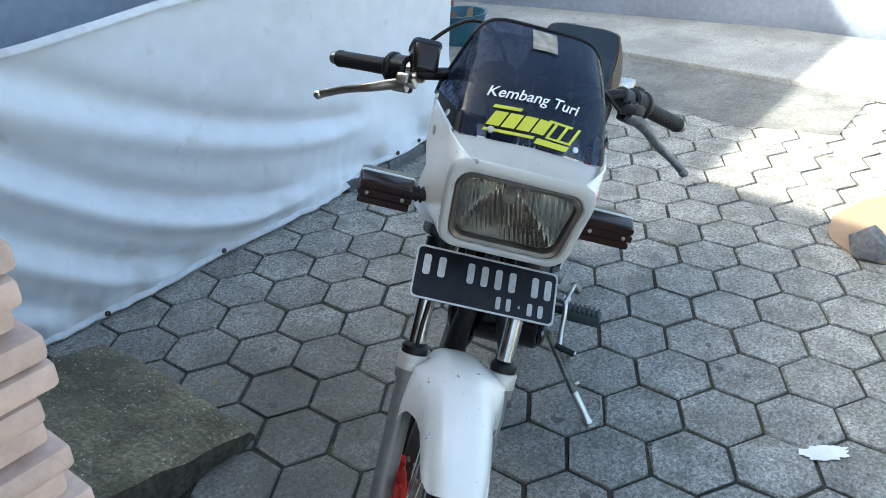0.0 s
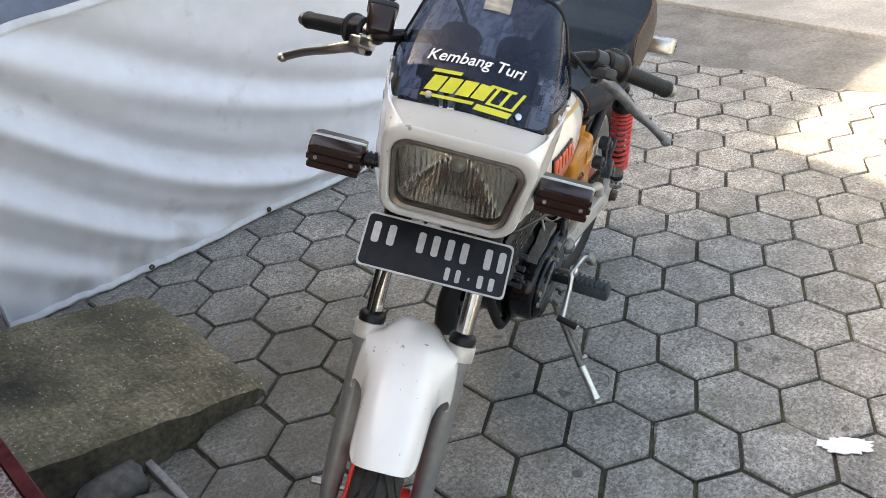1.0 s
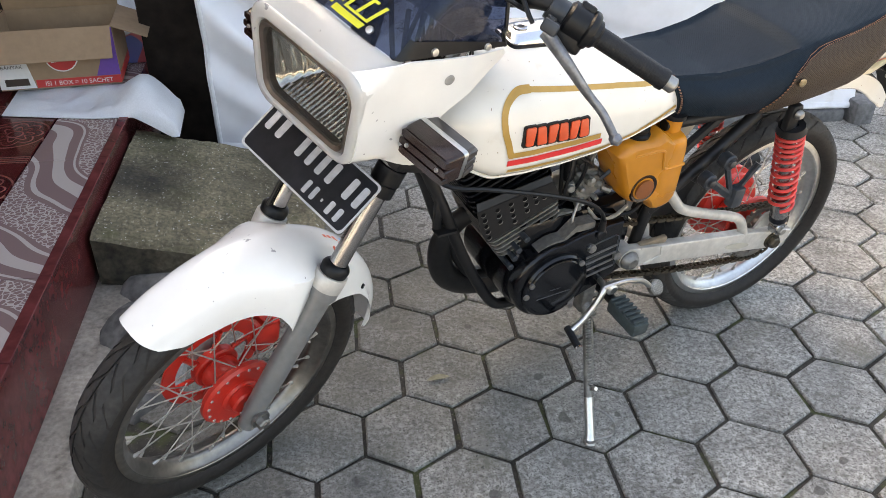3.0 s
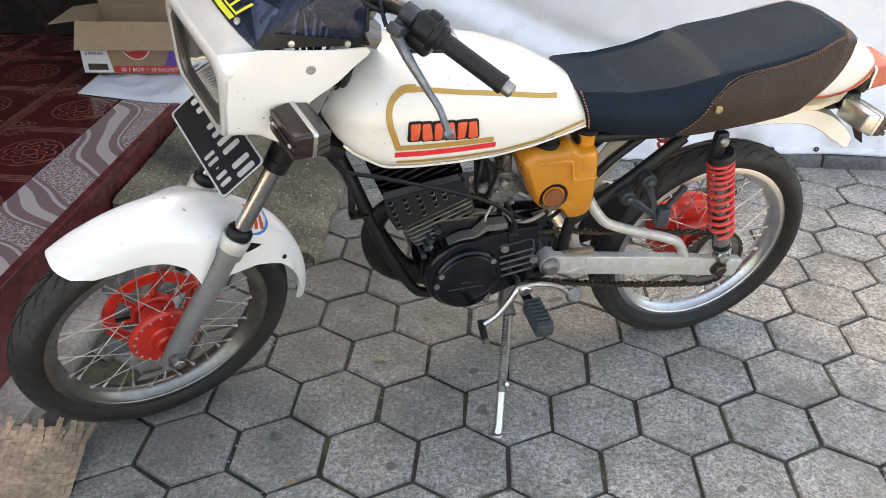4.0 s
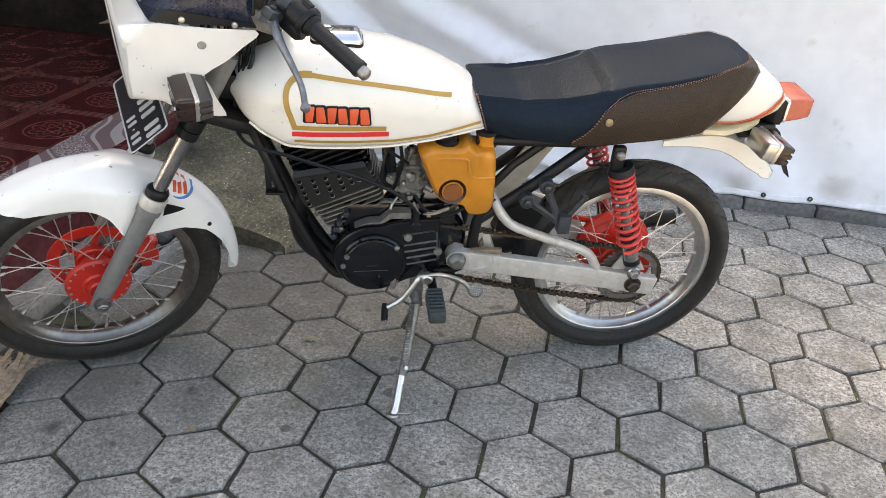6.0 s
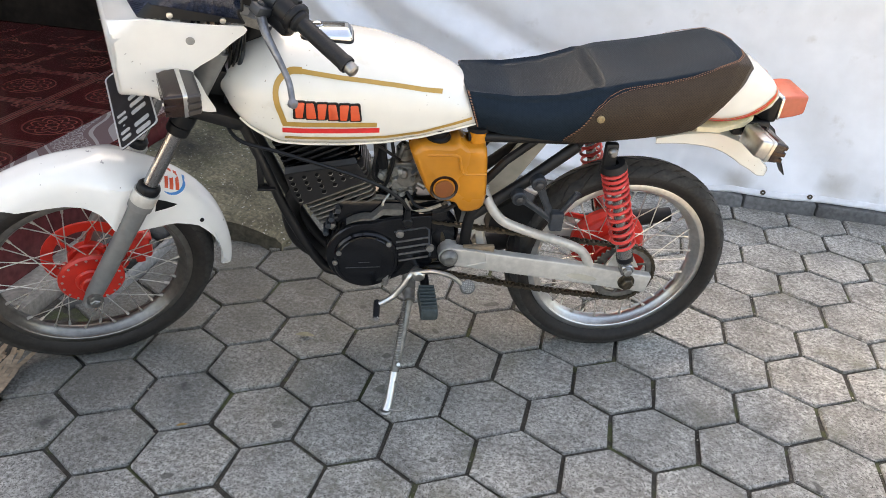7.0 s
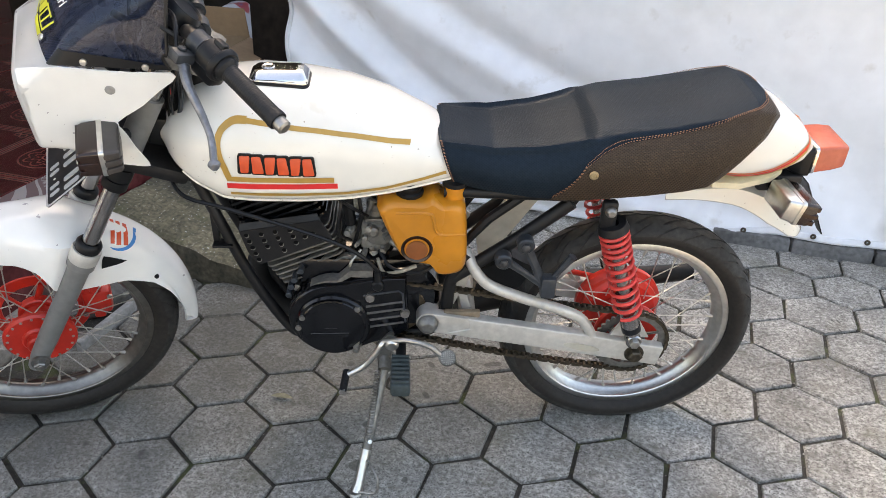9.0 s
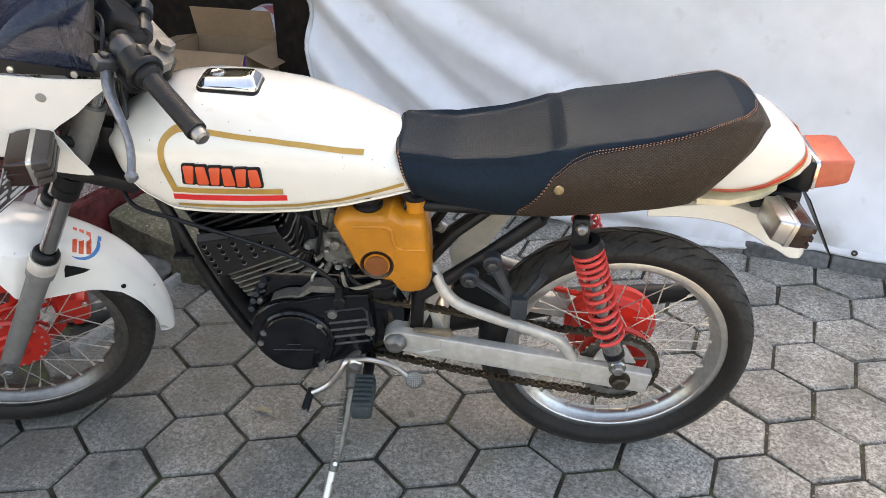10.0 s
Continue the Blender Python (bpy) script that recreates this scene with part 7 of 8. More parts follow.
for q, r_ in (((0.572, 0.066, 0.545), 0.006), ((0.530, 0.066, 0.570), 0.005), ((0.560, 0.056, 0.515), 0.005), ((0.536, 0.05, 0.498), 0.006)):
    lathe(bm, [(0, -0.02), (r_, -0.02), (r_, 0.004), (r_ * 0.6, 0.006), (0, 0.006)], q, "y", 8)
block(bm, 0.530, 0.578, 0.012, 0.052, 0.525, 0.532, 0.002)
block(bm, 0.535, 0.572, 0.010, 0.056, 0.575, 0.583, 0.002)
carb = bpart("carburettor", bm, "engine_alloy", "dull alloy carburettor")
for line, r_ in (([(0.552, 0.03, 0.61), (0.57, 0.03, 0.655), (0.66, 0.02, 0.675)], 0.005), ([(0.545, 0.05, 0.505), (0.52, 0.08, 0.482), (0.47, 0.10, 0.485), (0.43, 0.09, 0.50)], 0.0045),
                 ([(0.60, 0.05, 0.68), (0.605, 0.055, 0.63), (0.60, 0.05, 0.57)], 0.012), ([(0.585, 0.06, 0.66), (0.578, 0.07, 0.60), (0.59, 0.06, 0.54), (0.60, 0.04, 0.50)], 0.004), ([(0.62, 0.03, 0.66), (0.615, 0.045, 0.60), (0.61, 0.05, 0.53)], 0.0045)):
    bm = bmesh.new()
    tube(bm, curve(line, 6), r_, 8)
    bpart("hose", bm, "blackplastic", "", carb)
for nm, q, r_, h_, ax_ in (("mixture_screw", (0.585, 0.066, 0.533), 0.0045, 0.016, (0.3, 1, 0.2)), ("idle_screw", (0.563, 0.070, 0.572), 0.006, 0.014, (0.1, 1, 0.3)), ("choke_knob", (0.600, 0.060, 0.560), 0.009, 0.016, (0.4, 1, 0)),
                           ("float_bowl_nut", (0.556, 0.052, 0.493), 0.010, 0.012, (0, 0.5, -1)), ("hose_clip", (0.528, 0.060, 0.545), 0.010, 0.008, (-0.6, 1, 0)), ("top_nut", (0.552, 0.034, 0.606), 0.017, 0.012, (0.1, 0.1, 1)),
                           ("drain_plug", (0.538, 0.062, 0.520), 0.0055, 0.012, (0, 1, 0)), ("jet_plug", (0.574, 0.064, 0.507), 0.006, 0.010, (0.2, 1, -0.2))):
    bm = bmesh.new()
    lathe(bm, [(0, -0.01), (r_, -0.01), (r_, h_ * 0.6), (r_ * 0.8, h_ * 0.62), (r_ * 0.8, h_), (0, h_)], q, ax_, 10)
    bpart(nm, bm, "carbmetal", "", carb)
bm = bmesh.new()
loft(bm, [[(0.556 + a, y_, 0.545 + b) for a, b in rounded(0.026 * k_, 0.034 * k_, 0.008, 5)] for y_, k_ in ((0.02, 1.0), (0.052, 1.0), (0.058, 0.86))])
bpart("slide_body", bm, "carbmetal", "pale cast carburettor body", carb)
bm = bmesh.new()
sheet(bm, [(0.630, 0.470), (0.595, 0.465), (0.560, 0.478), (0.575, 0.497), (0.612, 0.502), (0.634, 0.492)], lambda a, b, t: Vector((a, 0.055 + t, b)), 0.012, 0.02)
bpart("intake_flange", bm, "carbmetal", "", carb)
for line, r_, mm in (([(0.565, 0.072, 0.600), (0.590, 0.085, 0.625), (0.625, 0.080, 0.650), (0.640, 0.06, 0.67)], 0.0034, "blackplastic"), ([(0.536, 0.070, 0.565), (0.520, 0.082, 0.600), (0.528, 0.078, 0.64), (0.540, 0.06, 0.67)], 0.0040, "greyblack"),
                     ([(0.600, 0.06, 0.535), (0.622, 0.075, 0.560), (0.618, 0.078, 0.61), (0.605, 0.06, 0.66)], 0.0036, "blackplastic"), ([(0.548, 0.064, 0.494), (0.535, 0.090, 0.478), (0.505, 0.098, 0.486), (0.470, 0.09, 0.495)], 0.0042, "stickergrey"),
                     ([(0.58, 0.07, 0.52), (0.60, 0.088, 0.50), (0.598, 0.09, 0.475)], 0.0030, "steel")):
    bm = bmesh.new()
    tube(bm, curve(line, 6), r_, 8)
    bpart("thin_hose", bm, mm, "", carb)
bm = bmesh.new()
block(bm, 0.575, 0.62, 0.03, 0.05, 0.648, 0.664, 0.004)
lathe(bm, [(0, 0), (0.008, 0), (0.008, 0.012), (0, 0.014)], (0.592, 0.05, 0.656), "y", 10)
bpart("fuel_tap", bm, "alloy", "alloy fuel tap under the tank", carb)
bm = bmesh.new()
tube(bm, curve([(0.935, 0.06, 0.705), (0.90, 0.11, 0.668), (0.82, 0.125, 0.648), (0.70, 0.125, 0.605), (0.61, 0.125, 0.566), (0.565, 0.122, 0.530), (0.546, 0.116, 0.500)], 6), 0.0042, 8)
bpart("clutch_cable", bm, "blackplastic", "black clutch cable")
bm = bmesh.new()
tube(bm, curve([(0.745, -0.01, 0.50), (0.79, -0.03, 0.46), (0.812, -0.045, 0.39), (0.785, -0.06, 0.30), (0.70, -0.085, 0.235), (0.58, -0.105, 0.20), (0.35, -0.13, 0.23), (0.1, -0.15, 0.27), (-0.2, -0.16, 0.30)], 6),
     [float(np.interp(k, [0, 6, 14, 22, 30, 40, 48], [0.018, 0.020, 0.025, 0.031, 0.033, 0.034, 0.02])) for k in range(49)], 18)
bpart("exhaust", bm, "blackmat", "matt black expansion-chamber exhaust")

# orange oil tank
ol = [(0.546, 0.640), (0.530, 0.658), (0.505, 0.661), (0.458, 0.659), (0.440, 0.667), (0.418, 0.653), (0.392, 0.655), (0.379, 0.640), (0.373, 0.567), (0.373, 0.512), (0.390, 0.490), (0.425, 0.488), (0.443, 0.512), (0.480, 0.519), (0.502, 0.535), (0.528, 0.591)]
cen = Vector((0.455, 0.595))
bm = bmesh.new()
rings = []
base = [(p.x, p.z) for p in curve([(a, 0, b) for a, b in ol + [ol[0]]], 3)][:-1]
for y, k in ((0.035, 0.95), (0.043, 0.99), (0.055, 1.0), (0.090, 1.0), (0.101, 0.99), (0.110, 0.965), (0.117, 0.92), (0.121, 0.85)):
    rings.append([(cen.x + (a - cen.x) * k, y, cen.y + (b - cen.y) * k) for a, b in base])
loft(bm, rings)
ot = bpart("oil_tank", bm, "orange", "orange plastic oil tank")
bm = bmesh.new()
lathe(bm, [(0.0, 0.118), (0.022, 0.118), (0.024, 0.121), (0.030, 0.123), (0.032, 0.118), (0.030, 0.112), (0.0, 0.112)], (0.470, 0, 0.557), "y", 32)
bpart("sight_ring", bm, "brown", "brown round boss", ot)
bm = bmesh.new()
lathe(bm, [(0, 0.121), (0.020, 0.121), (0.021, 0.126), (0.017, 0.1265), (0, 0.125)], (0.470, 0, 0.557), "y", 28)
M["brownorange"] = mat("orange-brown plastic", (0.25, 0.075, 0.02), 0.35, grain=40, vary=0.15, bump=0.03)
bpart("sight_cap", bm, "brownorange", "", ot)
bm = bmesh.new()
tube(bm, curve([(0.380, 0.119, 0.592), (0.425, 0.1205, 0.592), (0.436, 0.1208, 0.605), (0.440, 0.1208, 0.625), (0.450, 0.1205, 0.638), (0.51, 0.119, 0.638)], 4), 0.0035, 8)
bpart("moulded_rib", bm, "orange", "", ot)
bm = bmesh.new()
lathe(bm, [(0, 0.654), (0.026, 0.654), (0.027, 0.664), (0.022, 0.667), (0.024, 0.676), (0.018, 0.678), (0.018, 0.70), (0, 0.70)], (0.485, 0.08, 0), "z", 22)
bpart("bellows", bm, "blackplastic", "black rubber bellows", ot)
bm = bmesh.new()
lathe(bm, [(0, 0.680), (0.024, 0.680), (0.024, 0.689), (0.012, 0.691), (0.010, 0.698), (0, 0.699)], (0.400, 0.08, 0), "z", 20)
bpart("filler_plug", bm, "blackplastic", "black rubber filler plug", ot)
bm = bmesh.new()
lathe(bm, [(0, 0.645), (0.019, 0.645), (0.019, 0.680), (0, 0.680)], (0.400, 0.08, 0), "z", 20)
bpart("filler_neck", bm, "orange", "", ot)

# ---- swingarm, shocks, chain ----
def bar_loft(bm, a, b, h0, h1, y0, y1, r=0.006):
    a, b = Vector(a), Vector(b)
    d = (b - a).normalized()
    n = Vector((-d.z, 0, d.x))
    rings_ = []
    for p, h in ((a, h0), (b, h1)):
        rings_.append([p + n * bb_ + Vector((0, (y0 + y1) / 2 + aa, 0)) for aa, bb_ in rounded((y1 - y0) / 2, h / 2, r, 4)])
    loft(bm, rings_)


bm = bmesh.new()
for s in (1, -1):
    lo, hi = (0.085, 0.108) if s > 0 else (-0.108, -0.085)
    bar_loft(bm, (0.445, 0, 0.362), (0.10, 0, 0.300), 0.048, 0.052, lo, hi, 0.003)
    bar_loft(bm, (0.10, 0, 0.300), (-0.058, 0, 0.268), 0.052, 0.050, lo, hi, 0.003)
    tube(bm, curve([(0.372, s * 0.070, 0.52), (0.362, s * 0.085, 0.503), (0.346, s * 0.096, 0.478), (0.316, s * 0.097, 0.449), (0.242, s * 0.097, 0.417), (0.166, s * 0.097, 0.389), (0.126, s * 0.097, 0.368), (0.103, s * 0.097, 0.335), (0.090, s * 0.097, 0.305)], 5), 0.0115, 12)
    sheet(bm, [(0.055, 0.318), (0.035, 0.355), (-0.005, 0.355), (-0.03, 0.312)], lambda a, b, t, s=s: Vector((a, s * (0.088 + t), b)), 0.006, 0.02)
tube(bm, [(0.445, -0.11, 0.362), (0.445, 0.108, 0.362)], 0.024, 18)
tube(bm, [(0.36, -0.095, 0.347), (0.36, 0.095, 0.347)], 0.018, 14)
sw = bpart("swingarm", bm, "swing", "silver custom swingarm with upper brace loop")
for q0, q1 in (((0.356, 0, 0.475), (0.402, 0, 0.372)), ((0.378, 0, 0.425), (0.362, 0, 0.36))):
    bm = bmesh.new()
    bar_loft(bm, q0, q1, 0.016, 0.020, 0.055, 0.063, 0.002)
    bpart("brace_plate", bm, "swing", "", sw)
bm = bmesh.new()
lathe(bm, [(0, 0.108), (0.020, 0.108), (0.022, 0.112), (0.018, 0.122), (0.012, 0.127), (0, 0.127)], (0.445, 0, 0.362), "y", 24)
bpart("pivot_bolt", bm, "engine_alloy", "", sw)
bm = bmesh.new()
loft(bm, [[(0.115 + a * 0.983 + b * 0.18, 0.1082 + o, 0.296 - b * 0 + a * 0.19 + b) for a, b in ((0.040 * math.cos(q), 0.009 * math.sin(q)) for q in np.linspace(0, 2 * math.pi, 24, endpoint=False))] for o in (0, 0.001)])
bpart("sticker", bm, "dullcream", "worn oval sticker", sw)
bm = bmesh.new()
tube(bm, [(0.415, 0.1085, 0.382), (0.36, 0.1085, 0.372), (0.355, 0.1085, 0.345), (0.40, 0.1085, 0.335)], 0.0022, 6)
bpart("weld_line", bm, "swing", "", sw)
bm = bmesh.new()
block(bm, 0.336, 0.412, 0.086, 0.099, 0.367, 0.384, 0.004)
bpart("chain_slider", bm, "woodbrown", "", sw)

for s in (1, -1):
    top, bot = Vector((0.111, s * 0.118, 0.652)), Vector((0.012, s * 0.118, 0.328))
    ax = (bot - top).normalized()
    bm = bmesh.new()
    tube(bm, [top.lerp(bot, 0.10), top.lerp(bot, 0.72)], 0.013, 14)
    tube(bm, [top.lerp(bot, 0.62), top.lerp(bot, 0.93)], 0.0195, 18)
    tube(bm, [top.lerp(bot, 0.93), bot], 0.012, 12)
    rev_y(bm, (bot.x, 0, bot.z), 0.017, min(s * 0.104, s * 0.130), max(s * 0.104, s * 0.130), 0.003, 18)
    sk = bpart("shock_absorber", bm, "stanchion", "rear shock absorber with red coil spring")
    bm = bmesh.new()
    tube(bm, [top.lerp(bot, 0.10), top.lerp(bot, 0.145)], [0.027, 0.031], 18)
    block(bm, top.x - 0.015, top.x + 0.015, top.y - 0.010, top.y + 0.010, top.z - 0.045, top.z + 0.018, 0.007)
    bpart("top_mount", bm, "blackmat", "", sk)
    bm = bmesh.new()
    lathe(bm, [(0, 0), (0.011, 0), (0.010, 0.006), (0.006, 0.010), (0, 0.010)], (top.x, s * 0.130, top.z), (0, s, 0), 12)
    bpart("mount_bolt", bm, "steel", "", sk)
    bm = bmesh.new()
    bolt(bm, (bot.x, s * 0.130, bot.z), 0.011, 0.009 * s)
    bpart("mount_bolt", bm, "steel", "", sk)
    bm = bmesh.new()
    a0, b0 = top.lerp(bot, 0.15), top.lerp(bot, 0.775)
    side = ax.orthogonal().normalized()
    up = ax.cross(side)
    pts, turns = [], 11.5
    for k in range(int(turns * 18) + 1):
        t = k / (turns * 18)
        f = t if t > 0.28 else t * 0.72
        f = 0.27 * (t / 0.36) if t < 0.36 else 0.27 + 0.73 * (t - 0.36) / 0.64
        a = 2 * math.pi * turns * t
        pts.append(a0.lerp(b0, f) + side * math.cos(a) * 0.0262 + up * math.sin(a) * 0.0262)
    tube(bm, pts, 0.0039, 8)
    bpart("spring", bm, "redspring", "red coil spring", sk)
    if s > 0:
        bm = bmesh.new()
        tube(bm, [top.lerp(bot, 0.875), top.lerp(bot, 0.915)], 0.0202, 18)
        bpart("shock_label", bm, "plate", "dark maker's label", sk)

# chain: real links along both runs and round the sprocket
def chain_path():
    pts = []
    for k in range(26):
        t = k / 25
        pts.append(Vector((0.51 - 0.51 * t, 0.069, 0.444 - 0.084 * t - 0.004 * math.sin(math.pi * t))))
    for a in range(90, 271, 9):
        pts.append(Vector((0.080 * math.cos(radians(a)), 0.069, 0.28 + 0.080 * math.sin(radians(a)))))
    for k in range(1, 26):
        t = k / 25
        pts.append(Vector((0.51 * t, 0.069, 0.200 + 0.105 * t - 0.010 * math.sin(math.pi * t))))
    return pts


cp = chain_path()
cd = [0.0]
for a, b in zip(cp, cp[1:]):
    cd.append(cd[-1] + (b - a).length)
link_bm = bmesh.new()
for y in (-0.0062, 0.0045):
    loft(link_bm, [[(a, y + o, b) for a, b in ((0.0075 * math.copysign(1, math.cos(q)) * 0.85 + 0.0048 * math.cos(q), 0.0048 * math.sin(q) * (0.8 + 0.2 * abs(math.cos(q)))) for q in np.linspace(0, 2 * math.pi, 12, endpoint=False))] for o in (0, 0.0017)])
lathe(link_bm, [(0, -0.0045), (0.0042, -0.0045), (0.0042, 0.0045), (0, 0.0045)], (0.0063, 0, 0), "y", 8)
link_me = bpy.data.meshes.new("chain_link")
link_bm.to_mesh(link_me)
link_bm.free()
link_me.materials.append(M["chain"])
chain_bm = bmesh.new()
rev_y(chain_bm, (0.515, 0, 0.374), 0.066, 0.064, 0.074, 0.002, 24)
chn = bpart("drive_chain", chain_bm, "chain", "oily drive chain")
nl = int(cd[-1] / 0.0127)
for k in range(nl):
    t = cd[-1] * k / nl
    i = max(j for j in range(len(cd)) if cd[j] <= t)
    i = min(i, len(cp) - 2)
    p = cp[i].lerp(cp[i + 1], (t - cd[i]) / max(1e-9, cd[i + 1] - cd[i]))
    d = (cp[i + 1] - cp[i]).normalized()
    o = new("chain_link", link_me)
    o.parent = chn
    o.matrix_basis = Matrix.Translation(p + Vector((0, 0.0035 if k % 2 else 0, 0))) @ Matrix.Rotation(-math.atan2(d.z, d.x), 4, "Y")

# red brake arm on the far side
bm = bmesh.new()
tube(bm, [(0.02, -0.085, 0.33), (0.30, -0.085, 0.40)], 0.011, 8, flat=0.6)
rev_y(bm, (0, 0, 0.28), 0.098, -0.088, -0.05, 0.012, 40)
bpart("brake_plate", bm, "red", "red rear brake plate and torque arm")
bm = bmesh.new()
sheet(bm, [(0.335, 0.44), (0.27, 0.475), (0.225, 0.45), (0.245, 0.40), (0.30, 0.37), (0.345, 0.38)], lambda a, b, t: Vector((a, 0.03 - t, b)), 0.05, 0.05)
bpart("inner_mudguard", bm, "blackplastic", "black plastic inner mudguard")

# ---- stand, pegs, pedals ----
bm = bmesh.new()
tube(bm, [(0.535, 0.09, 0.275), (0.535, 0.135, 0.255)], 0.014, 10)
block(bm, 0.52, 0.55, 0.085, 0.115, 0.25, 0.33, 0.005)
tube(bm, [(0.535, 0.122, 0.255), (0.553, 0.175, 0.18), (0.572, 0.225, 0.108)], [0.011, 0.011, 0.010], 12)
sst = bpart("side_stand", bm, "engine_alloy", "bare steel side stand, swung out")
bm = bmesh.new()
tube(bm, [(0.5715, 0.2236, 0.110), (0.586, 0.268, 0.052), (0.592, 0.280, 0.037)], [0.0104, 0.0104, 0.012], 12)
bolt(bm, (0.566, 0.222, 0.132), 0.006, 0.012, (-0.2, 0.7, 0.6))
bpart("lower_leg", bm, "alloy", "lower leg rubbed bright", sst)
bm = bmesh.new()
lathe(bm, [(0, -0.003), (0.013, -0.003), (0.0145, 0.0), (0.012, 0.004), (0, 0.006)], (0.594, 0.283, 0.040), (0, -0.132, 0.991), 18)
bpart("foot_plate", bm, "steel", "", sst)
bm = bmesh.new()
p0, p1 = Vector((0.548, 0.142, 0.262)), Vector((0.566, 0.215, 0.135))
side = (p1 - p0).orthogonal().normalized()
up = (p1 - p0).normalized().cross(side)
tube(bm, [p0.lerp(p1, k / 300) + (side * math.cos(k * 0.5) + up * math.sin(k * 0.5)) * 0.0056 for k in range(301)], 0.0014, 5)
bpart("return_spring", bm, "steel", "stretched return spring", sst)
bm = bmesh.new()
tube(bm, curve([(0.574, 0.235, 0.095), (0.560, 0.262, 0.098), (0.546, 0.288, 0.085), (0.552, 0.298, 0.058), (0.588, 0.284, 0.045)], 5), 0.0026, 7)
bpart("wire_loop", bm, "steel", "", sst)
for s in (1, -1):
    bm = bmesh.new()
    tube(bm, [(0.50, s * 0.085, 0.30), (0.50, s * 0.17, 0.30)], 0.011, 10)
    pg = bpart("footpeg", bm, "blackmat", "folding footpeg with ribbed rubber")
    bm = bmesh.new()
    block(bm, 0.480, 0.520, min(s * 0.155, s * 0.245), max(s * 0.155, s * 0.245), 0.284, 0.316, 0.007)
    bpart("peg_rubber", bm, "pegrubber", "green-grey ribbed rubber", pg)
    for k in range(7):
        y = s * (0.163 + 0.0122 * k)
        bm = bmesh.new()
        block(bm, 0.482, 0.518, y - 0.003, y + 0.003, 0.3155, 0.322, 0.0015)
        bpart("peg_rib", bm, "pegrubber", "", pg)
bm = bmesh.new()
tube(bm, curve([(0.518, 0.112, 0.338), (0.535, 0.15, 0.348), (0.55, 0.158, 0.325), (0.575, 0.16, 0.290), (0.612, 0.165, 0.268)], 5), 0.0065, 10)
tube(bm, curve([(0.535, 0.15, 0.348), (0.49, 0.158, 0.358), (0.445, 0.160, 0.345), (0.418, 0.163, 0.322)], 5), [0.009, 0.007], 10, flat=0.7)
lathe(bm, [(0, 0), (0.014, 0), (0.014, 0.014), (0.009, 0.018), (0, 0.018)], (0.518, 0.145, 0.345), "y", 14)
gl = bpart("gear_lever", bm, "alloy", "chromed rocker gear lever")
bm = bmesh.new()
lathe(bm, [(0, -0.010), (0.015, -0.010), (0.0175, -0.006), (0.0175, 0.004), (0.015, 0.0065), (0, 0.0075)], (0.405, 0.166, 0.318), (-0.1, 0.75, 0.65), 24)
hp = bpart("heel_pad", bm, "engine_alloy", "knurled alloy heel pad", gl)
hq = Vector((-0.1, 0.75, 0.65)).to_track_quat("Z", "Y").to_matrix()
for i_ in range(-3, 4):
    for j_ in range(-3, 4):
        if i_ * i_ + j_ * j_ > 11:
            continue
        bm = bmesh.new()
        lathe(bm, [(0, 0), (0.0019, 0), (0, 0.0016)], Vector((0.405, 0.166, 0.318)) + hq @ Vector((i_ * 0.0041, j_ * 0.0041, 0.0066)), (-0.1, 0.75, 0.65), 4)
        bpart("knurl", bm, "steel", "", hp)
bm = bmesh.new()
tube(bm, [(0.612, 0.155, 0.270), (0.617, 0.205, 0.262)], 0.0080, 12)
bpart("toe_rubber", bm, "griprubber", "", gl)
bm = bmesh.new()
tube(bm, [(0.617, 0.205, 0.262), (0.6175, 0.209, 0.2615)], 0.008, 12)
bpart("toe_end", bm, "chrome", "", gl)
bm = bmesh.new()
block(bm, 0.585, 0.60, 0.11, 0.128, 0.30, 0.335, 0.004)
rev_y(bm, (0.592, 0, 0.318), 0.012, 0.10, 0.125, 0.003, 14)
bpart("kick_boss", bm, "steel", "", gl)


# ---- loose things ----
def letters(text, size, m, material, parent, label=""):
    """Flat lettering in the built-in font, at the pose m."""
    c = bpy.data.curves.new("lettering", "FONT")
    c.body, c.size, c.extrude, c.align_x = text, size, 0.0003, "CENTER"
    o = bpy.data.objects.new("lettering", c)
    scene.collection.objects.link(o)
    dg = bpy.context.evaluated_depsgraph_get()
    me = bpy.data.meshes.new_from_object(o.evaluated_get(dg))
    bpy.data.objects.remove(o)
    me.transform(m)
    me.materials.clear()
    me.materials.append(material)
    ob = new("lettering", me)
    ob.parent = parent
    if label:
        ob["label"] = label
    return ob


M["ink"] = mat("dark brown ink", (0.05, 0.03, 0.02), 0.7, grain=60, vary=0.1, bump=0.0)


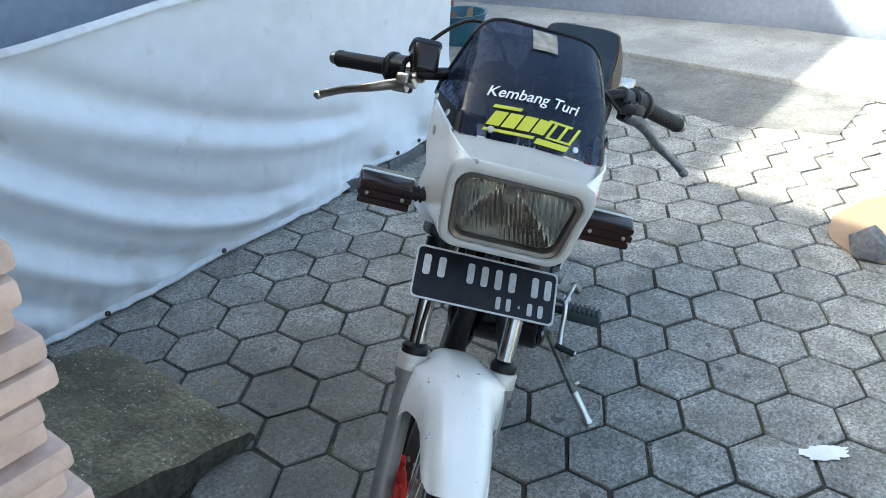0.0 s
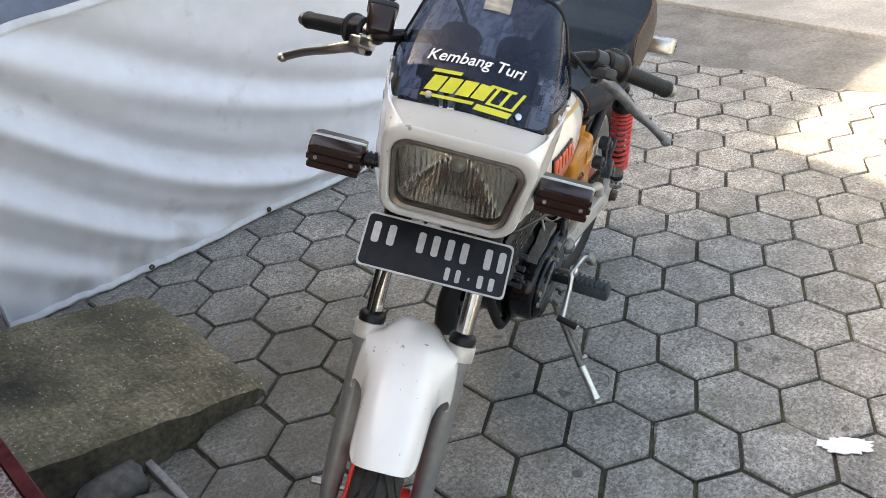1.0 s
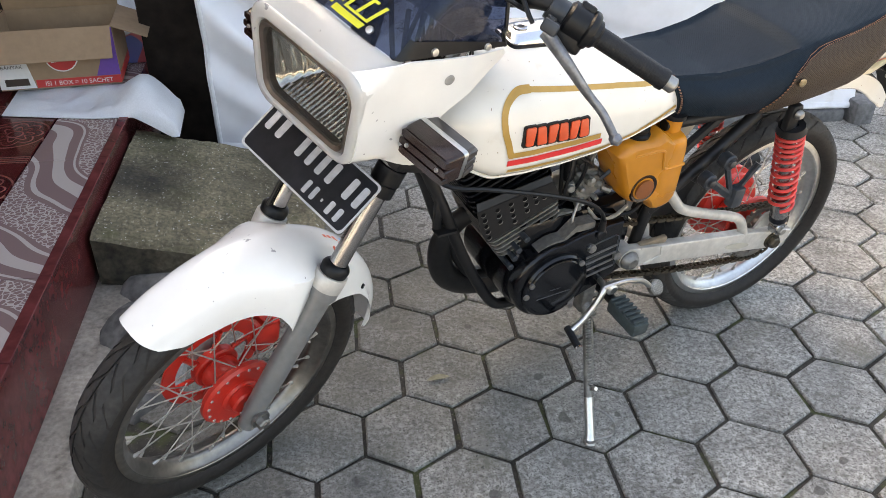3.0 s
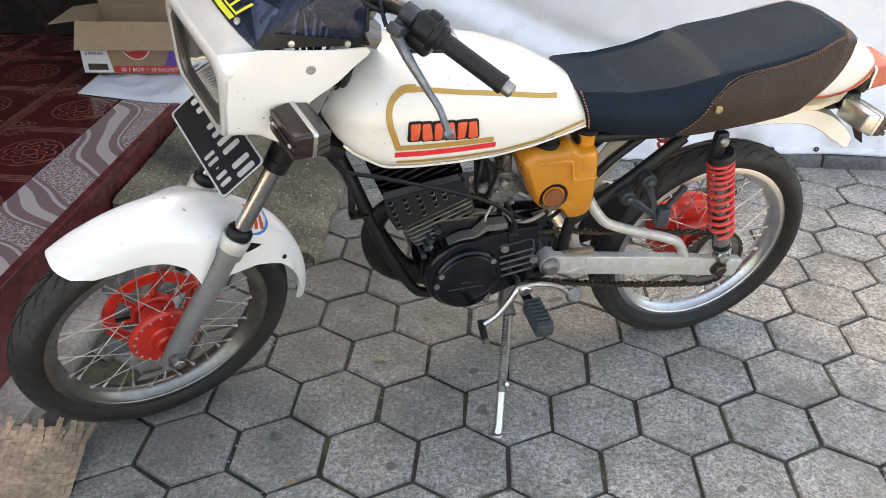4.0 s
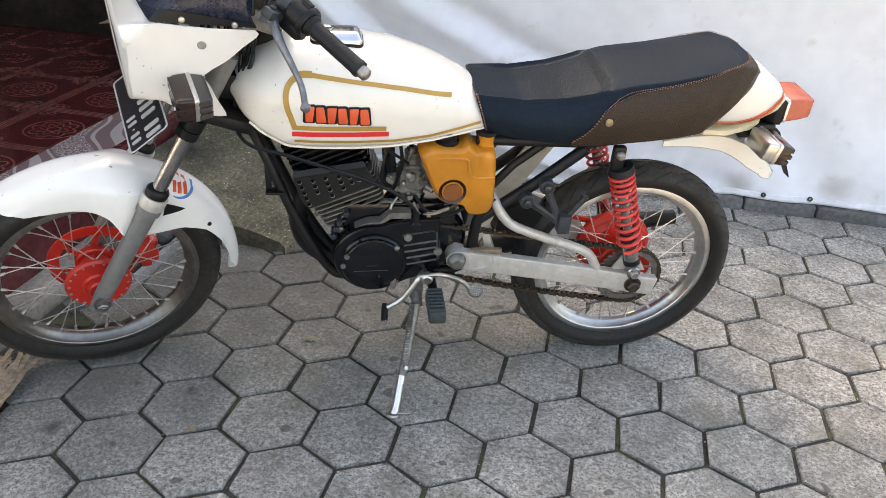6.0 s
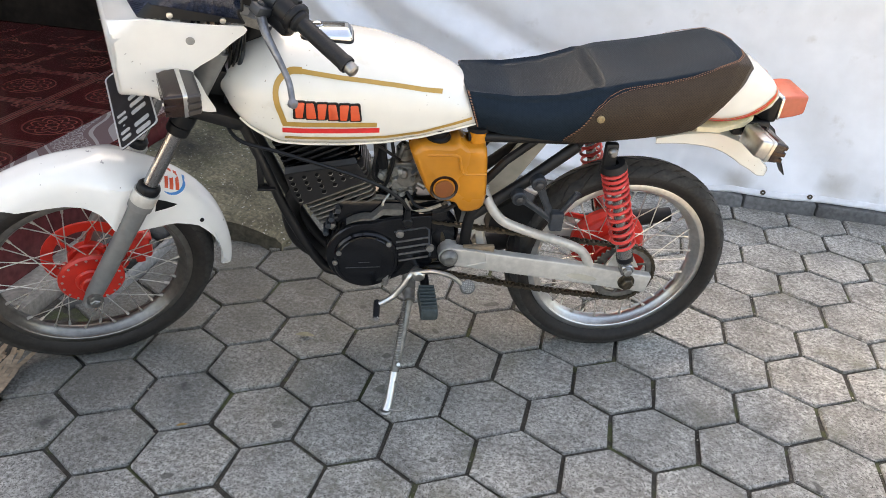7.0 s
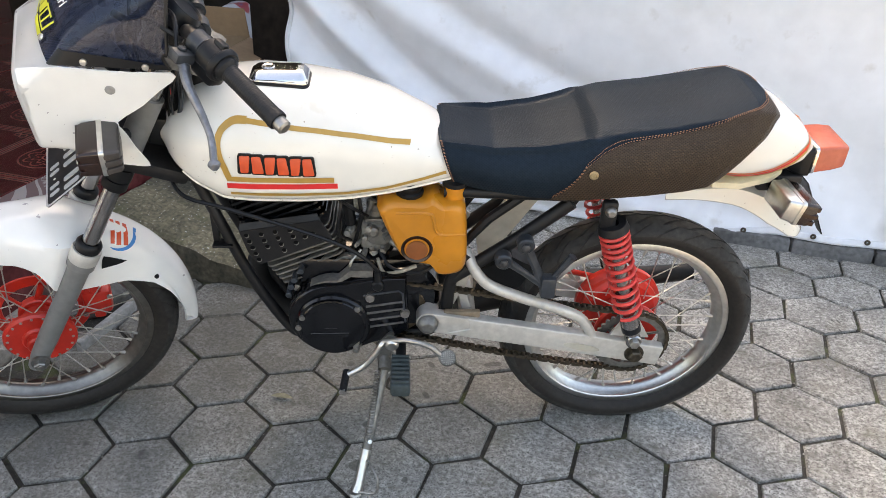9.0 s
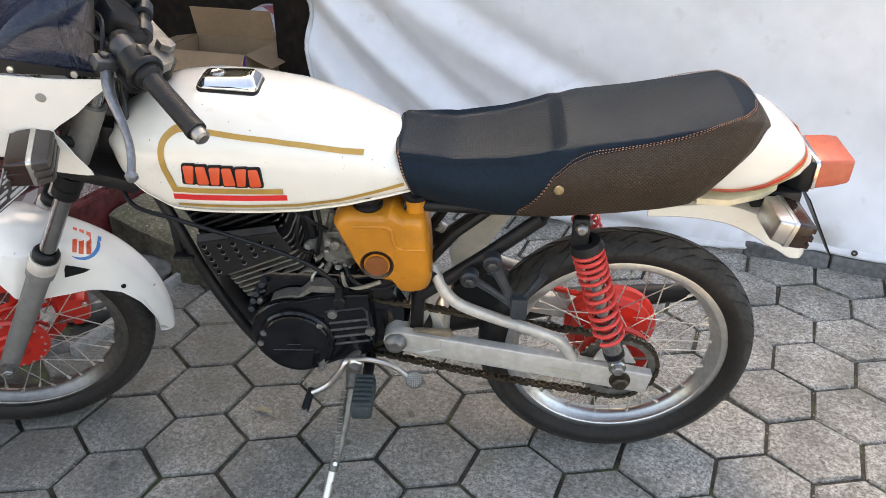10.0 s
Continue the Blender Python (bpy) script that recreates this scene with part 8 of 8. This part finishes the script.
def carton(name, label, at, W, D, H, flaps, printed):
    """An open carton: walls with thickness and four flaps, each folded by its own angle."""
    box = thing(name, label, "box", at)
    t = 0.004
    for nm, (x0, x1, y0, y1) in (("front_wall", (0, W, 0, t)), ("back_wall", (0, W, D - t, D)), ("side_wall", (0, t, t, D - t)), ("side_wall", (W - t, W, t, D - t))):
        bm = bmesh.new()
        block(bm, x0, x1, y0, y1, 0, H, 0.001, segs=1)
        part(nm, bm, M["card"], box)
    bm = bmesh.new()
    block(bm, t, W - t, t, D - t, 0, t)
    part("bottom", bm, M["card"], box)
    for edge, ang, ln_ in flaps:
        bm = bmesh.new()
        if edge in "fb":
            block(bm, 0.003, W - 0.003, 0, t * 0.8, 0, ln_, 0.001, segs=1)
            m = Matrix.Translation((0, 0 if edge == "f" else D - t, H)) @ Matrix.Rotation(radians(ang if edge == "f" else -ang), 4, "X")
        else:
            block(bm, 0, t * 0.8, 0.003, D - 0.003, 0, ln_, 0.001, segs=1)
            m = Matrix.Translation((0 if edge == "l" else W - t, 0, H)) @ Matrix.Rotation(radians(-ang if edge == "l" else ang), 4, "Y")
        bmesh.ops.transform(bm, matrix=m, verts=bm.verts)
        part("flap", bm, M["card"], box)
    if printed:
        def printed_patch(nm, pts, material, y=-0.0006):
            b = bmesh.new()
            add(b, [(x, y, z) for x, z in pts] + [(x, y + 0.0008, z) for x, z in pts], [tuple(range(len(pts)))] + [tuple(range(len(pts) * 2 - 1, len(pts) - 1, -1))] + [(i, (i + 1) % len(pts), (i + 1) % len(pts) + len(pts), i + len(pts)) for i in range(len(pts))])
            return part(nm, b, material, box, smooth=False)
        printed_patch("red_band", [(0.112, 0.004), (W, 0.004), (W, 0.030), (0.112, 0.030)], M["cardred"])
        printed_patch("white_panel", [(0.0, 0.004), (0.110, 0.004), (0.098, 0.075), (0.085, 0.150), (0.0, 0.150)], M["cardwhite"])
        printed_patch("violet_panel", [(W - 0.075, 0.031), (W, 0.031), (W, 0.190), (W - 0.035, 0.190), (W - 0.055, 0.08)], M["cardviolet"])
        ring = [(0.205 + 0.052 * math.cos(a), 0.105 + 0.052 * math.sin(a)) for a in np.linspace(0, 2 * math.pi, 28, endpoint=False)]
        printed_patch("round_mark", ring, M["cardwhite"])
        ring = [(0.205 + 0.048 * math.cos(a), 0.105 + 0.048 * math.sin(a)) for a in np.linspace(0, 2 * math.pi, 28, endpoint=False)]
        printed_patch("red_disc", ring, M["cardred"], -0.0012)
        printed_patch("white_bar", [(0.172, 0.085), (0.240, 0.093), (0.238, 0.110), (0.174, 0.100)], M["cardwhite"], -0.0018)
        printed_patch("white_bar", [(0.178, 0.112), (0.228, 0.118), (0.226, 0.132), (0.180, 0.126)], M["cardwhite"], -0.0018)
        printed_patch("dark_bar", [(0.018, 0.014), (0.092, 0.014), (0.090, 0.038), (0.018, 0.038)], M["ink"], -0.0012)
        up = pose(0, 0, 0, 90)
        letters("ISI 1 BOX = 10 SACHET", 0.021, Matrix.Translation((0.245, -0.0012, 0.009)) @ up, M["cardwhite"], box)
        letters("ISI LEBIH", 0.017, Matrix.Translation((0.048, -0.0012, 0.092)) @ up, M["ink"], box)
        letters("BANYAK", 0.017, Matrix.Translation((0.048, -0.0012, 0.072)) @ up, M["ink"], box)
        b = bmesh.new()
        block(b, W, W + 0.0008, 0.006, D - 0.006, 0.004, 0.034)
        part("red_band", b, M["cardred"], box, smooth=False)
    return box


carton("cardboard_box", "open brown carton printed red, white and violet, on a white sack", pose(-2.297, 1.262, 0.270, 0, 0, 5.2), 0.378, 0.26, 0.195,
       (("f", 145, 0.108), ("b", -14, 0.125), ("l", 98, 0.10), ("r", 112, 0.12)), True)

def crumpled(name, label, category, at, nx, ny, height, material, outline, seed):
    """A lumpy soft bag: a closed height field over a rounded footprint."""
    bm = bmesh.new()
    top, low_ = [], []
    for i in range(nx + 1):
        rt, rl = [], []
        for j in range(ny + 1):
            a, b = -1 + 2 * i / nx, -1 + 2 * j / ny
            k = max(0.0, 1 - max(abs(a), abs(b)) ** 4)
            x, y = outline(a, b)
            z = height(a, b) * k ** 0.5 + 0.018 * k * noise.noise(Vector((x * 11, y * 11, seed))) + 0.006 * k * abs(noise.noise(Vector((x * 26, y * 26, seed + 5))))
            rt.append(bm.verts.new((x, y, max(0.004, z))))
            rl.append(bm.verts.new((x, y, 0.001)))
        top.append(rt)
        low_.append(rl)
    for i in range(nx):
        for j in range(ny):
            bm.faces.new((top[i][j], top[i + 1][j], top[i + 1][j + 1], top[i][j + 1]))
            bm.faces.new((low_[i][j], low_[i][j + 1], low_[i + 1][j + 1], low_[i + 1][j]))
    for i in range(nx):
        for j in (0, ny):
            bm.faces.new((top[i][j], low_[i][j], low_[i + 1][j], top[i + 1][j]))
    for j in range(ny):
        for i in (0, nx):
            bm.faces.new((top[i][j], top[i][j + 1], low_[i][j + 1], low_[i][j]))
    o = part(name, bm, material, None)
    o.matrix_world = at
    return tagged(o, label, category)


def sack_outline(a, b):
    x = 0.265 * a
    y = 0.150 * b - 0.035 * max(0, -a) * b - 0.045 * max(0, a) ** 3 * b - 0.035 * a
    return x, y


sack = crumpled("plastic_sack", "white woven plastic sack lying under the carton", "sack", pose(-1.99, 1.185, PORCH_Z + 0.002, 0, 0, 3), 70, 44,
                lambda a, b: 0.012 + 0.085 * math.exp(-((a - 0.68) / 0.32) ** 2) * (0.55 + 0.45 * math.cos(2 * b)) + 0.006 * math.sin(5 * a + 3 * b), M["sack"], sack_outline, 3.0)
for v in sack.data.vertices:
    over = v.co.x - 0.135
    if over > 0:
        v.co.z -= 0.085 * min(1.0, over / 0.11) ** 1.2 if v.co.z < 0.005 else 0.05 * min(1.0, over / 0.11) ** 1.6


M["bagprint"] = mat("white plastic bag with red and blue print", (0.66, 0.67, 0.70), 0.35, grain=60, vary=0.08, bump=0.3, patch=6)
bgc = M["bagprint"].node_tree.nodes.new("ShaderNodeTexCoord").outputs["Object"]
overlay(M["bagprint"], bgc, 7, 0.56, 0.58, (0.50, 0.04, 0.05), 0.9, 1)
overlay(M["bagprint"], bgc, 6, 0.60, 0.62, (0.08, 0.16, 0.42), 0.9, 1, (1.3, 0.8, 1))
crumpled("plastic_bag", "bulging white plastic bag printed red and blue", "bag", pose(-2.11, 1.655, PORCH_Z + 0.002, 0, 0, 2), 40, 24,
         lambda a, b: 0.345 * max(0.0, 1 - 0.35 * a * a) * (0.9 + 0.1 * math.sin(7 * a)), M["bagprint"], lambda a, b: (0.25 * a, 0.115 * b), 9.0)


def rock(name, label, at, sx, sy, sz, material, seed, flat=0.0):
    """An angular stone: an icosphere cut by random planes."""
    bm = bmesh.new()
    bmesh.ops.create_icosphere(bm, subdivisions=3, radius=1.0)
    rr = random.Random(seed)
    planes = [(Vector((rr.uniform(-1, 1), rr.uniform(-1, 1), rr.uniform(-0.6, 1))).normalized(), rr.uniform(0.55, 0.85)) for _ in range(14)]
    for v in bm.verts:
        for n, d in planes:
            k = v.co.dot(n)
            if k > d:
                v.co -= n * (k - d) * 0.92
        v.co *= 1 + 0.05 * noise.noise(v.co * 2.5 + Vector((seed, 0, 0)))
        v.co = Vector((v.co.x * sx, v.co.y * sy, max(-0.35, v.co.z) * sz))
    lo = min(v.co.z for v in bm.verts)
    for v in bm.verts:
        v.co.z -= lo
    o = part(name, bm, material, None)
    o.matrix_world = at
    return tagged(o, label, "stone")


rock("stone", "dark angular stone lying on torn cardboard", pose(0.61, -0.625, 0.006, 0, 0, 30), 0.105, 0.075, 0.085, M["basalt"], 5)
rock("stone", "flat broken stone at the foot of the ramp", pose(-1.715, 0.395, -0.005, 0, 0, 10), 0.115, 0.070, 0.075, M["rubble"], 8)
rock("stone", "large broken stone beside the porch footing", pose(-1.705, 0.20, -0.005, 0, 0, 55), 0.125, 0.105, 0.085, M["rubble"], 9)
rock("stone", "small broken stone in the gutter", pose(-1.69, -0.02, -0.02, 0, 0, 20), 0.07, 0.05, 0.04, M["rubble"], 14)
bm = bmesh.new()
block(bm, -1.622, -1.602, -0.02, 0.46, -0.04, 0.030, 0.006, pose(0, 0, 0, 0, 0, 0))
tagged(part("edging", bm, M["concrete"], None), "thin concrete edging strip beside the gutter", "edging", kind="structure")

# torn cardboard under the stone
bm = bmesh.new()
ol = []
for k in range(44):
    a = 2 * math.pi * k / 44
    rr = 1 + 0.07 * noise.noise(Vector((math.cos(a) * 2.3, math.sin(a) * 2.3, 4.0))) + 0.03 * noise.noise(Vector((math.cos(a) * 9, math.sin(a) * 9, 1)))
    ol.append((0.30 * rr * math.cos(a) * (1.12 if math.cos(a) > 0 else 0.9), 0.20 * rr * math.sin(a)))
sheet(bm, ol, lambda a, b, t: Vector((a, b, t + 0.012 * max(0, noise.noise(Vector((a * 5, b * 5, 2)))))), 0.004, 0.05)
o = part("torn_cardboard", bm, M["card"], None)
o.matrix_world = pose(0.83, -0.66, 0.003, 0, 0, -8)
tagged(o, "torn piece of brown cardboard on the pavers", "cardboard")

# scrap of white paper
bm = bmesh.new()
ol = []
for k in range(40):
    a = 2 * math.pi * k / 40
    rr = 1 + 0.35 * noise.noise(Vector((math.cos(a) * 3, math.sin(a) * 3, 8.0))) + 0.25 * noise.noise(Vector((math.cos(a) * 9, math.sin(a) * 9, 3.0)))
    ol.append((0.060 * rr * math.cos(a), 0.026 * rr * math.sin(a)))
sheet(bm, ol, lambda a, b, t: Vector((a, b, t + 0.008 * abs(noise.noise(Vector((a * 45, b * 45, 0)))) + 0.003)), 0.0012, 0.012)
o = part("paper_scrap", bm, M["paper"], None)
o.matrix_world = pose(-0.495, -0.775, 0.0, 0, 0, -52)
tagged(o, "crumpled scrap of white paper on the pavers", "paper")


def leaf(at, length, material, label):
    bm = bmesh.new()
    ol = [(length * (-0.5 + k / 12), 0.16 * length * math.sin(math.pi * k / 12) ** 0.8) for k in range(13)]
    ol = ol + [(a, -b) for a, b in reversed(ol[1:-1])]
    sheet(bm, ol, lambda a, b, t: Vector((a, b, 0.003 + t + abs(b) * 0.35 + 0.004 * math.cos(a * 40))), 0.0006, 0.012)
    o = part("leaf", bm, material, None)
    o.matrix_world = at
    return tagged(o, label, "leaf")


M["yellowleaf"] = mat("yellow leaf", (0.35, 0.20, 0.06), 0.7, grain=80, vary=0.3)
leaf(pose(-1.019, -0.022, 0.0, 0, 0, 8), 0.055, M["leaf"], "dry green-brown leaf on the pavers")
leaf(pose(-1.184, 0.687, 0.0, 0, 0, 60), 0.022, M["yellowleaf"], "small yellow leaf on the pavers")
leaf(pose(-1.152, -0.437, 0.0, 0, 0, 30), 0.025, M["yellowleaf"], "small yellow leaf on the pavers")

# frayed woven mat beside the porch footing
mat_thing = thing("woven_mat", "frayed woven palm-leaf mat on the footing", "mat", pose(-1.75, -0.55, 0.048, 2, 6, 12))
rng = random.Random(21)
pitch = 0.0125
for axis_ in (0, 1):
    for i in range(-14, 15):
        bm = bmesh.new()
        c0 = i * pitch
        lo_, hi_ = -0.22 + rng.uniform(-0.03, 0.02), 0.188 + rng.uniform(-0.022, 0.026)
        if axis_ == 0:
            lo_, hi_ = -0.19 + rng.uniform(-0.02, 0.02), 0.160 + rng.uniform(-0.030, 0.030) - max(0.0, c0) * 0.35
        n = int((hi_ - lo_) / (pitch / 2))
        rows_ = []
        for k in range(n + 1):
            s_ = lo_ + (hi_ - lo_) * k / n
            over = (int(math.floor(s_ / pitch + 0.5)) + (i if axis_ else -i)) % 4 < 2
            wv_ = 0.0009 * (1 if over == bool(axis_) else -1)
            end_ = max(0.0, abs(s_) - 0.14)
            side_ = end_ * 0.25 * math.sin(i * 2.4)
            row = [(s_, c0 + b * pitch * 0.47 + side_, wv_ + t_ + end_ * (0.10 + 0.14 * math.sin(i * 1.7)) + 0.004 * noise.noise(Vector((s_ * 9, c0 * 9, 2)))) for b, t_ in ((-1, 0), (1, 0), (1, 0.0008), (-1, 0.0008))]
            if axis_:
                row = [(y, x, z) for x, y, z in row]
            rows_.append(row)
        loft(bm, rows_)
        part("palm_strip", bm, M["woven"], mat_thing, smooth=False)

# basin with rubbish by the far end of the tarpaulin
bm = bmesh.new()
lathe(bm, [(0, 0), (0.13, 0), (0.17, 0.20), (0.18, 0.205), (0.18, 0.212), (0.165, 0.21), (0.125, 0.012), (0, 0.012)], (0, 0, 0), "z", 36)
basin = part("basin", bm, M["blueplastic"], None)
basin.matrix_world = pose(2.20, 2.30, -0.005)
tagged(basin, "blue plastic basin filled with dry scraps", "basin")
for k, (x, y, z, rz) in enumerate(((2.36, 2.62, 0.0, 20), (2.36, 2.62, 0.055, 12), (2.38, 2.62, 0.11, 30), (2.36, 2.61, 0.165, 5), (2.37, 2.62, 0.22, 18))):
    bm = bmesh.new()
    block(bm, -0.11, 0.11, -0.055, 0.055, 0, 0.053, 0.004)
    o = part("brick", bm, M["redclay"], None)
    o.matrix_world = pose(x, y, z - 0.004, 0, 0, rz)
    tagged(o, "loose red clay brick in a small stack", "brick", group="stack of bricks")
rng = random.Random(3)
for k in range(16):
    a = rng.uniform(0, 6.28)
    bm = bmesh.new()
    h = rng.uniform(0.10, 0.22)
    sheet(bm, [(-0.03, 0), (0.03, 0), (0.022, h), (-0.018, h * 0.9)], lambda p, q, t: Vector((p, t + 0.03 * (q / 0.2) ** 2, q)), 0.001, 0.05)
    o = part("scrap", bm, M["card"], basin)
    o.matrix_basis = pose(0.08 * math.cos(a), 0.08 * math.sin(a), 0.02, rng.uniform(-25, 25), rng.uniform(-25, 25), rng.uniform(0, 360))


# grit and pebbles in the joints and on the ramp
grit_rng = random.Random(77)
bm = bmesh.new()
for k in range(520):
    if k < 380:
        i, j = grit_rng.randrange(-14, 10), grit_rng.randrange(-6, 8)
        a = radians(60 * grit_rng.randrange(6))
        d_ = grit_rng.uniform(-0.05, 0.05)
        cx, cy = HEX_W * (i + j / 2), 1.5 * HEX_R * j
        gx, gy = cx + 0.1 * math.cos(a) - d_ * math.sin(a), cy + 0.1 * math.sin(a) + d_ * math.cos(a)
        gz = -0.004
    else:
        gx, gy, gz = grit_rng.uniform(-1.6, 0.9), grit_rng.uniform(-0.95, 1.15), 0.0005
    if gx < -1.58 or gx > 1.2 or gy > 1.2 or gy < -1.1 or (gx < -1.2 and gy > 0.35):
        continue
    r_ = grit_rng.choice((0.0015, 0.0018, 0.0022, 0.003))
    base_ = [Vector((gx + r_ * math.cos(q) * grit_rng.uniform(0.7, 1.3), gy + r_ * math.sin(q) * grit_rng.uniform(0.7, 1.3), gz)) for q in (0.3, 1.9, 3.4, 5.0)]
    add(bm, base_ + [Vector((gx, gy, gz + r_ * 1.2))], [(0, 1, 4), (1, 2, 4), (2, 3, 4), (3, 0, 4), (3, 2, 1, 0)])
M["grit"] = mat("pale grit", (0.48, 0.45, 0.39), 0.9, grain=200, vary=0.4, bump=0.2, patch=20, second=(0.16, 0.15, 0.12))
tagged(part("grit", bm, M["grit"], None, smooth=False), "scattered grit and small pebbles on the pavers", "grit", kind="stuff")


# ---- pavers, each a piece of its own ----
def paver_mesh(name, seed):
    b = bmesh.new()
    rr = random.Random(seed)
    R = HEX_R - 0.0064
    rings = []
    for z, k in ((-0.03, 1.0), (-0.005, 1.0), (-0.0012, 0.985), (0.0, 0.965)):
        rings.append([Vector((R * k * math.sin(radians(60 * i)) + rr.uniform(-0.0028, 0.0028), R * k * math.cos(radians(60 * i)) + rr.uniform(-0.0028, 0.0028), z)) for i in range(6)])
    loft(b, rings)
    bmesh.ops.recalc_face_normals(b, faces=b.faces)
    me = bpy.data.meshes.new(name)
    b.to_mesh(me)
    b.free()
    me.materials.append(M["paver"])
    return me


paver_meshes = [paver_mesh("paver", 20 + k) for k in range(6)]
rng = random.Random(11)
spots = []
for j in range(-34, 30):
    for i in range(-40, 40):
        cx, cy = HEX_W * (i + j / 2), 1.5 * HEX_R * j
        if -1.64 < cx < 2.34 and -3.2 < cy < 3.9 and not (cx < 0.72 and cy > 1.25) and not (cx < -1.40 and 0.50 < cy < 1.05) and not (cx < -1.52 and cy > 0.6):
            spots.append((cx, cy))
spots.sort(key=lambda c: (c[0] + 0.5) ** 2 * 0.55 + (c[1] + 0.05) ** 2)
rest = bmesh.new()
for k, (cx, cy) in enumerate(spots):
    m4 = pose(cx, cy, rng.uniform(-0.0018, 0.0012), rng.uniform(-0.35, 0.35), rng.uniform(-0.35, 0.35), 60 * rng.randrange(6))
    if k < 300:
        o = new("paver", paver_meshes[k % 6])
        o.parent, o.matrix_basis = paving, m4
    else:
        n0 = len(rest.verts)
        rest.from_mesh(paver_meshes[k % 6])
        rest.verts.ensure_lookup_table()
        for v in rest.verts[n0:]:
            v.co = m4 @ v.co
tagged(part("far_pavers", rest, M["paver"], paving, smooth=False), kind="stuff")
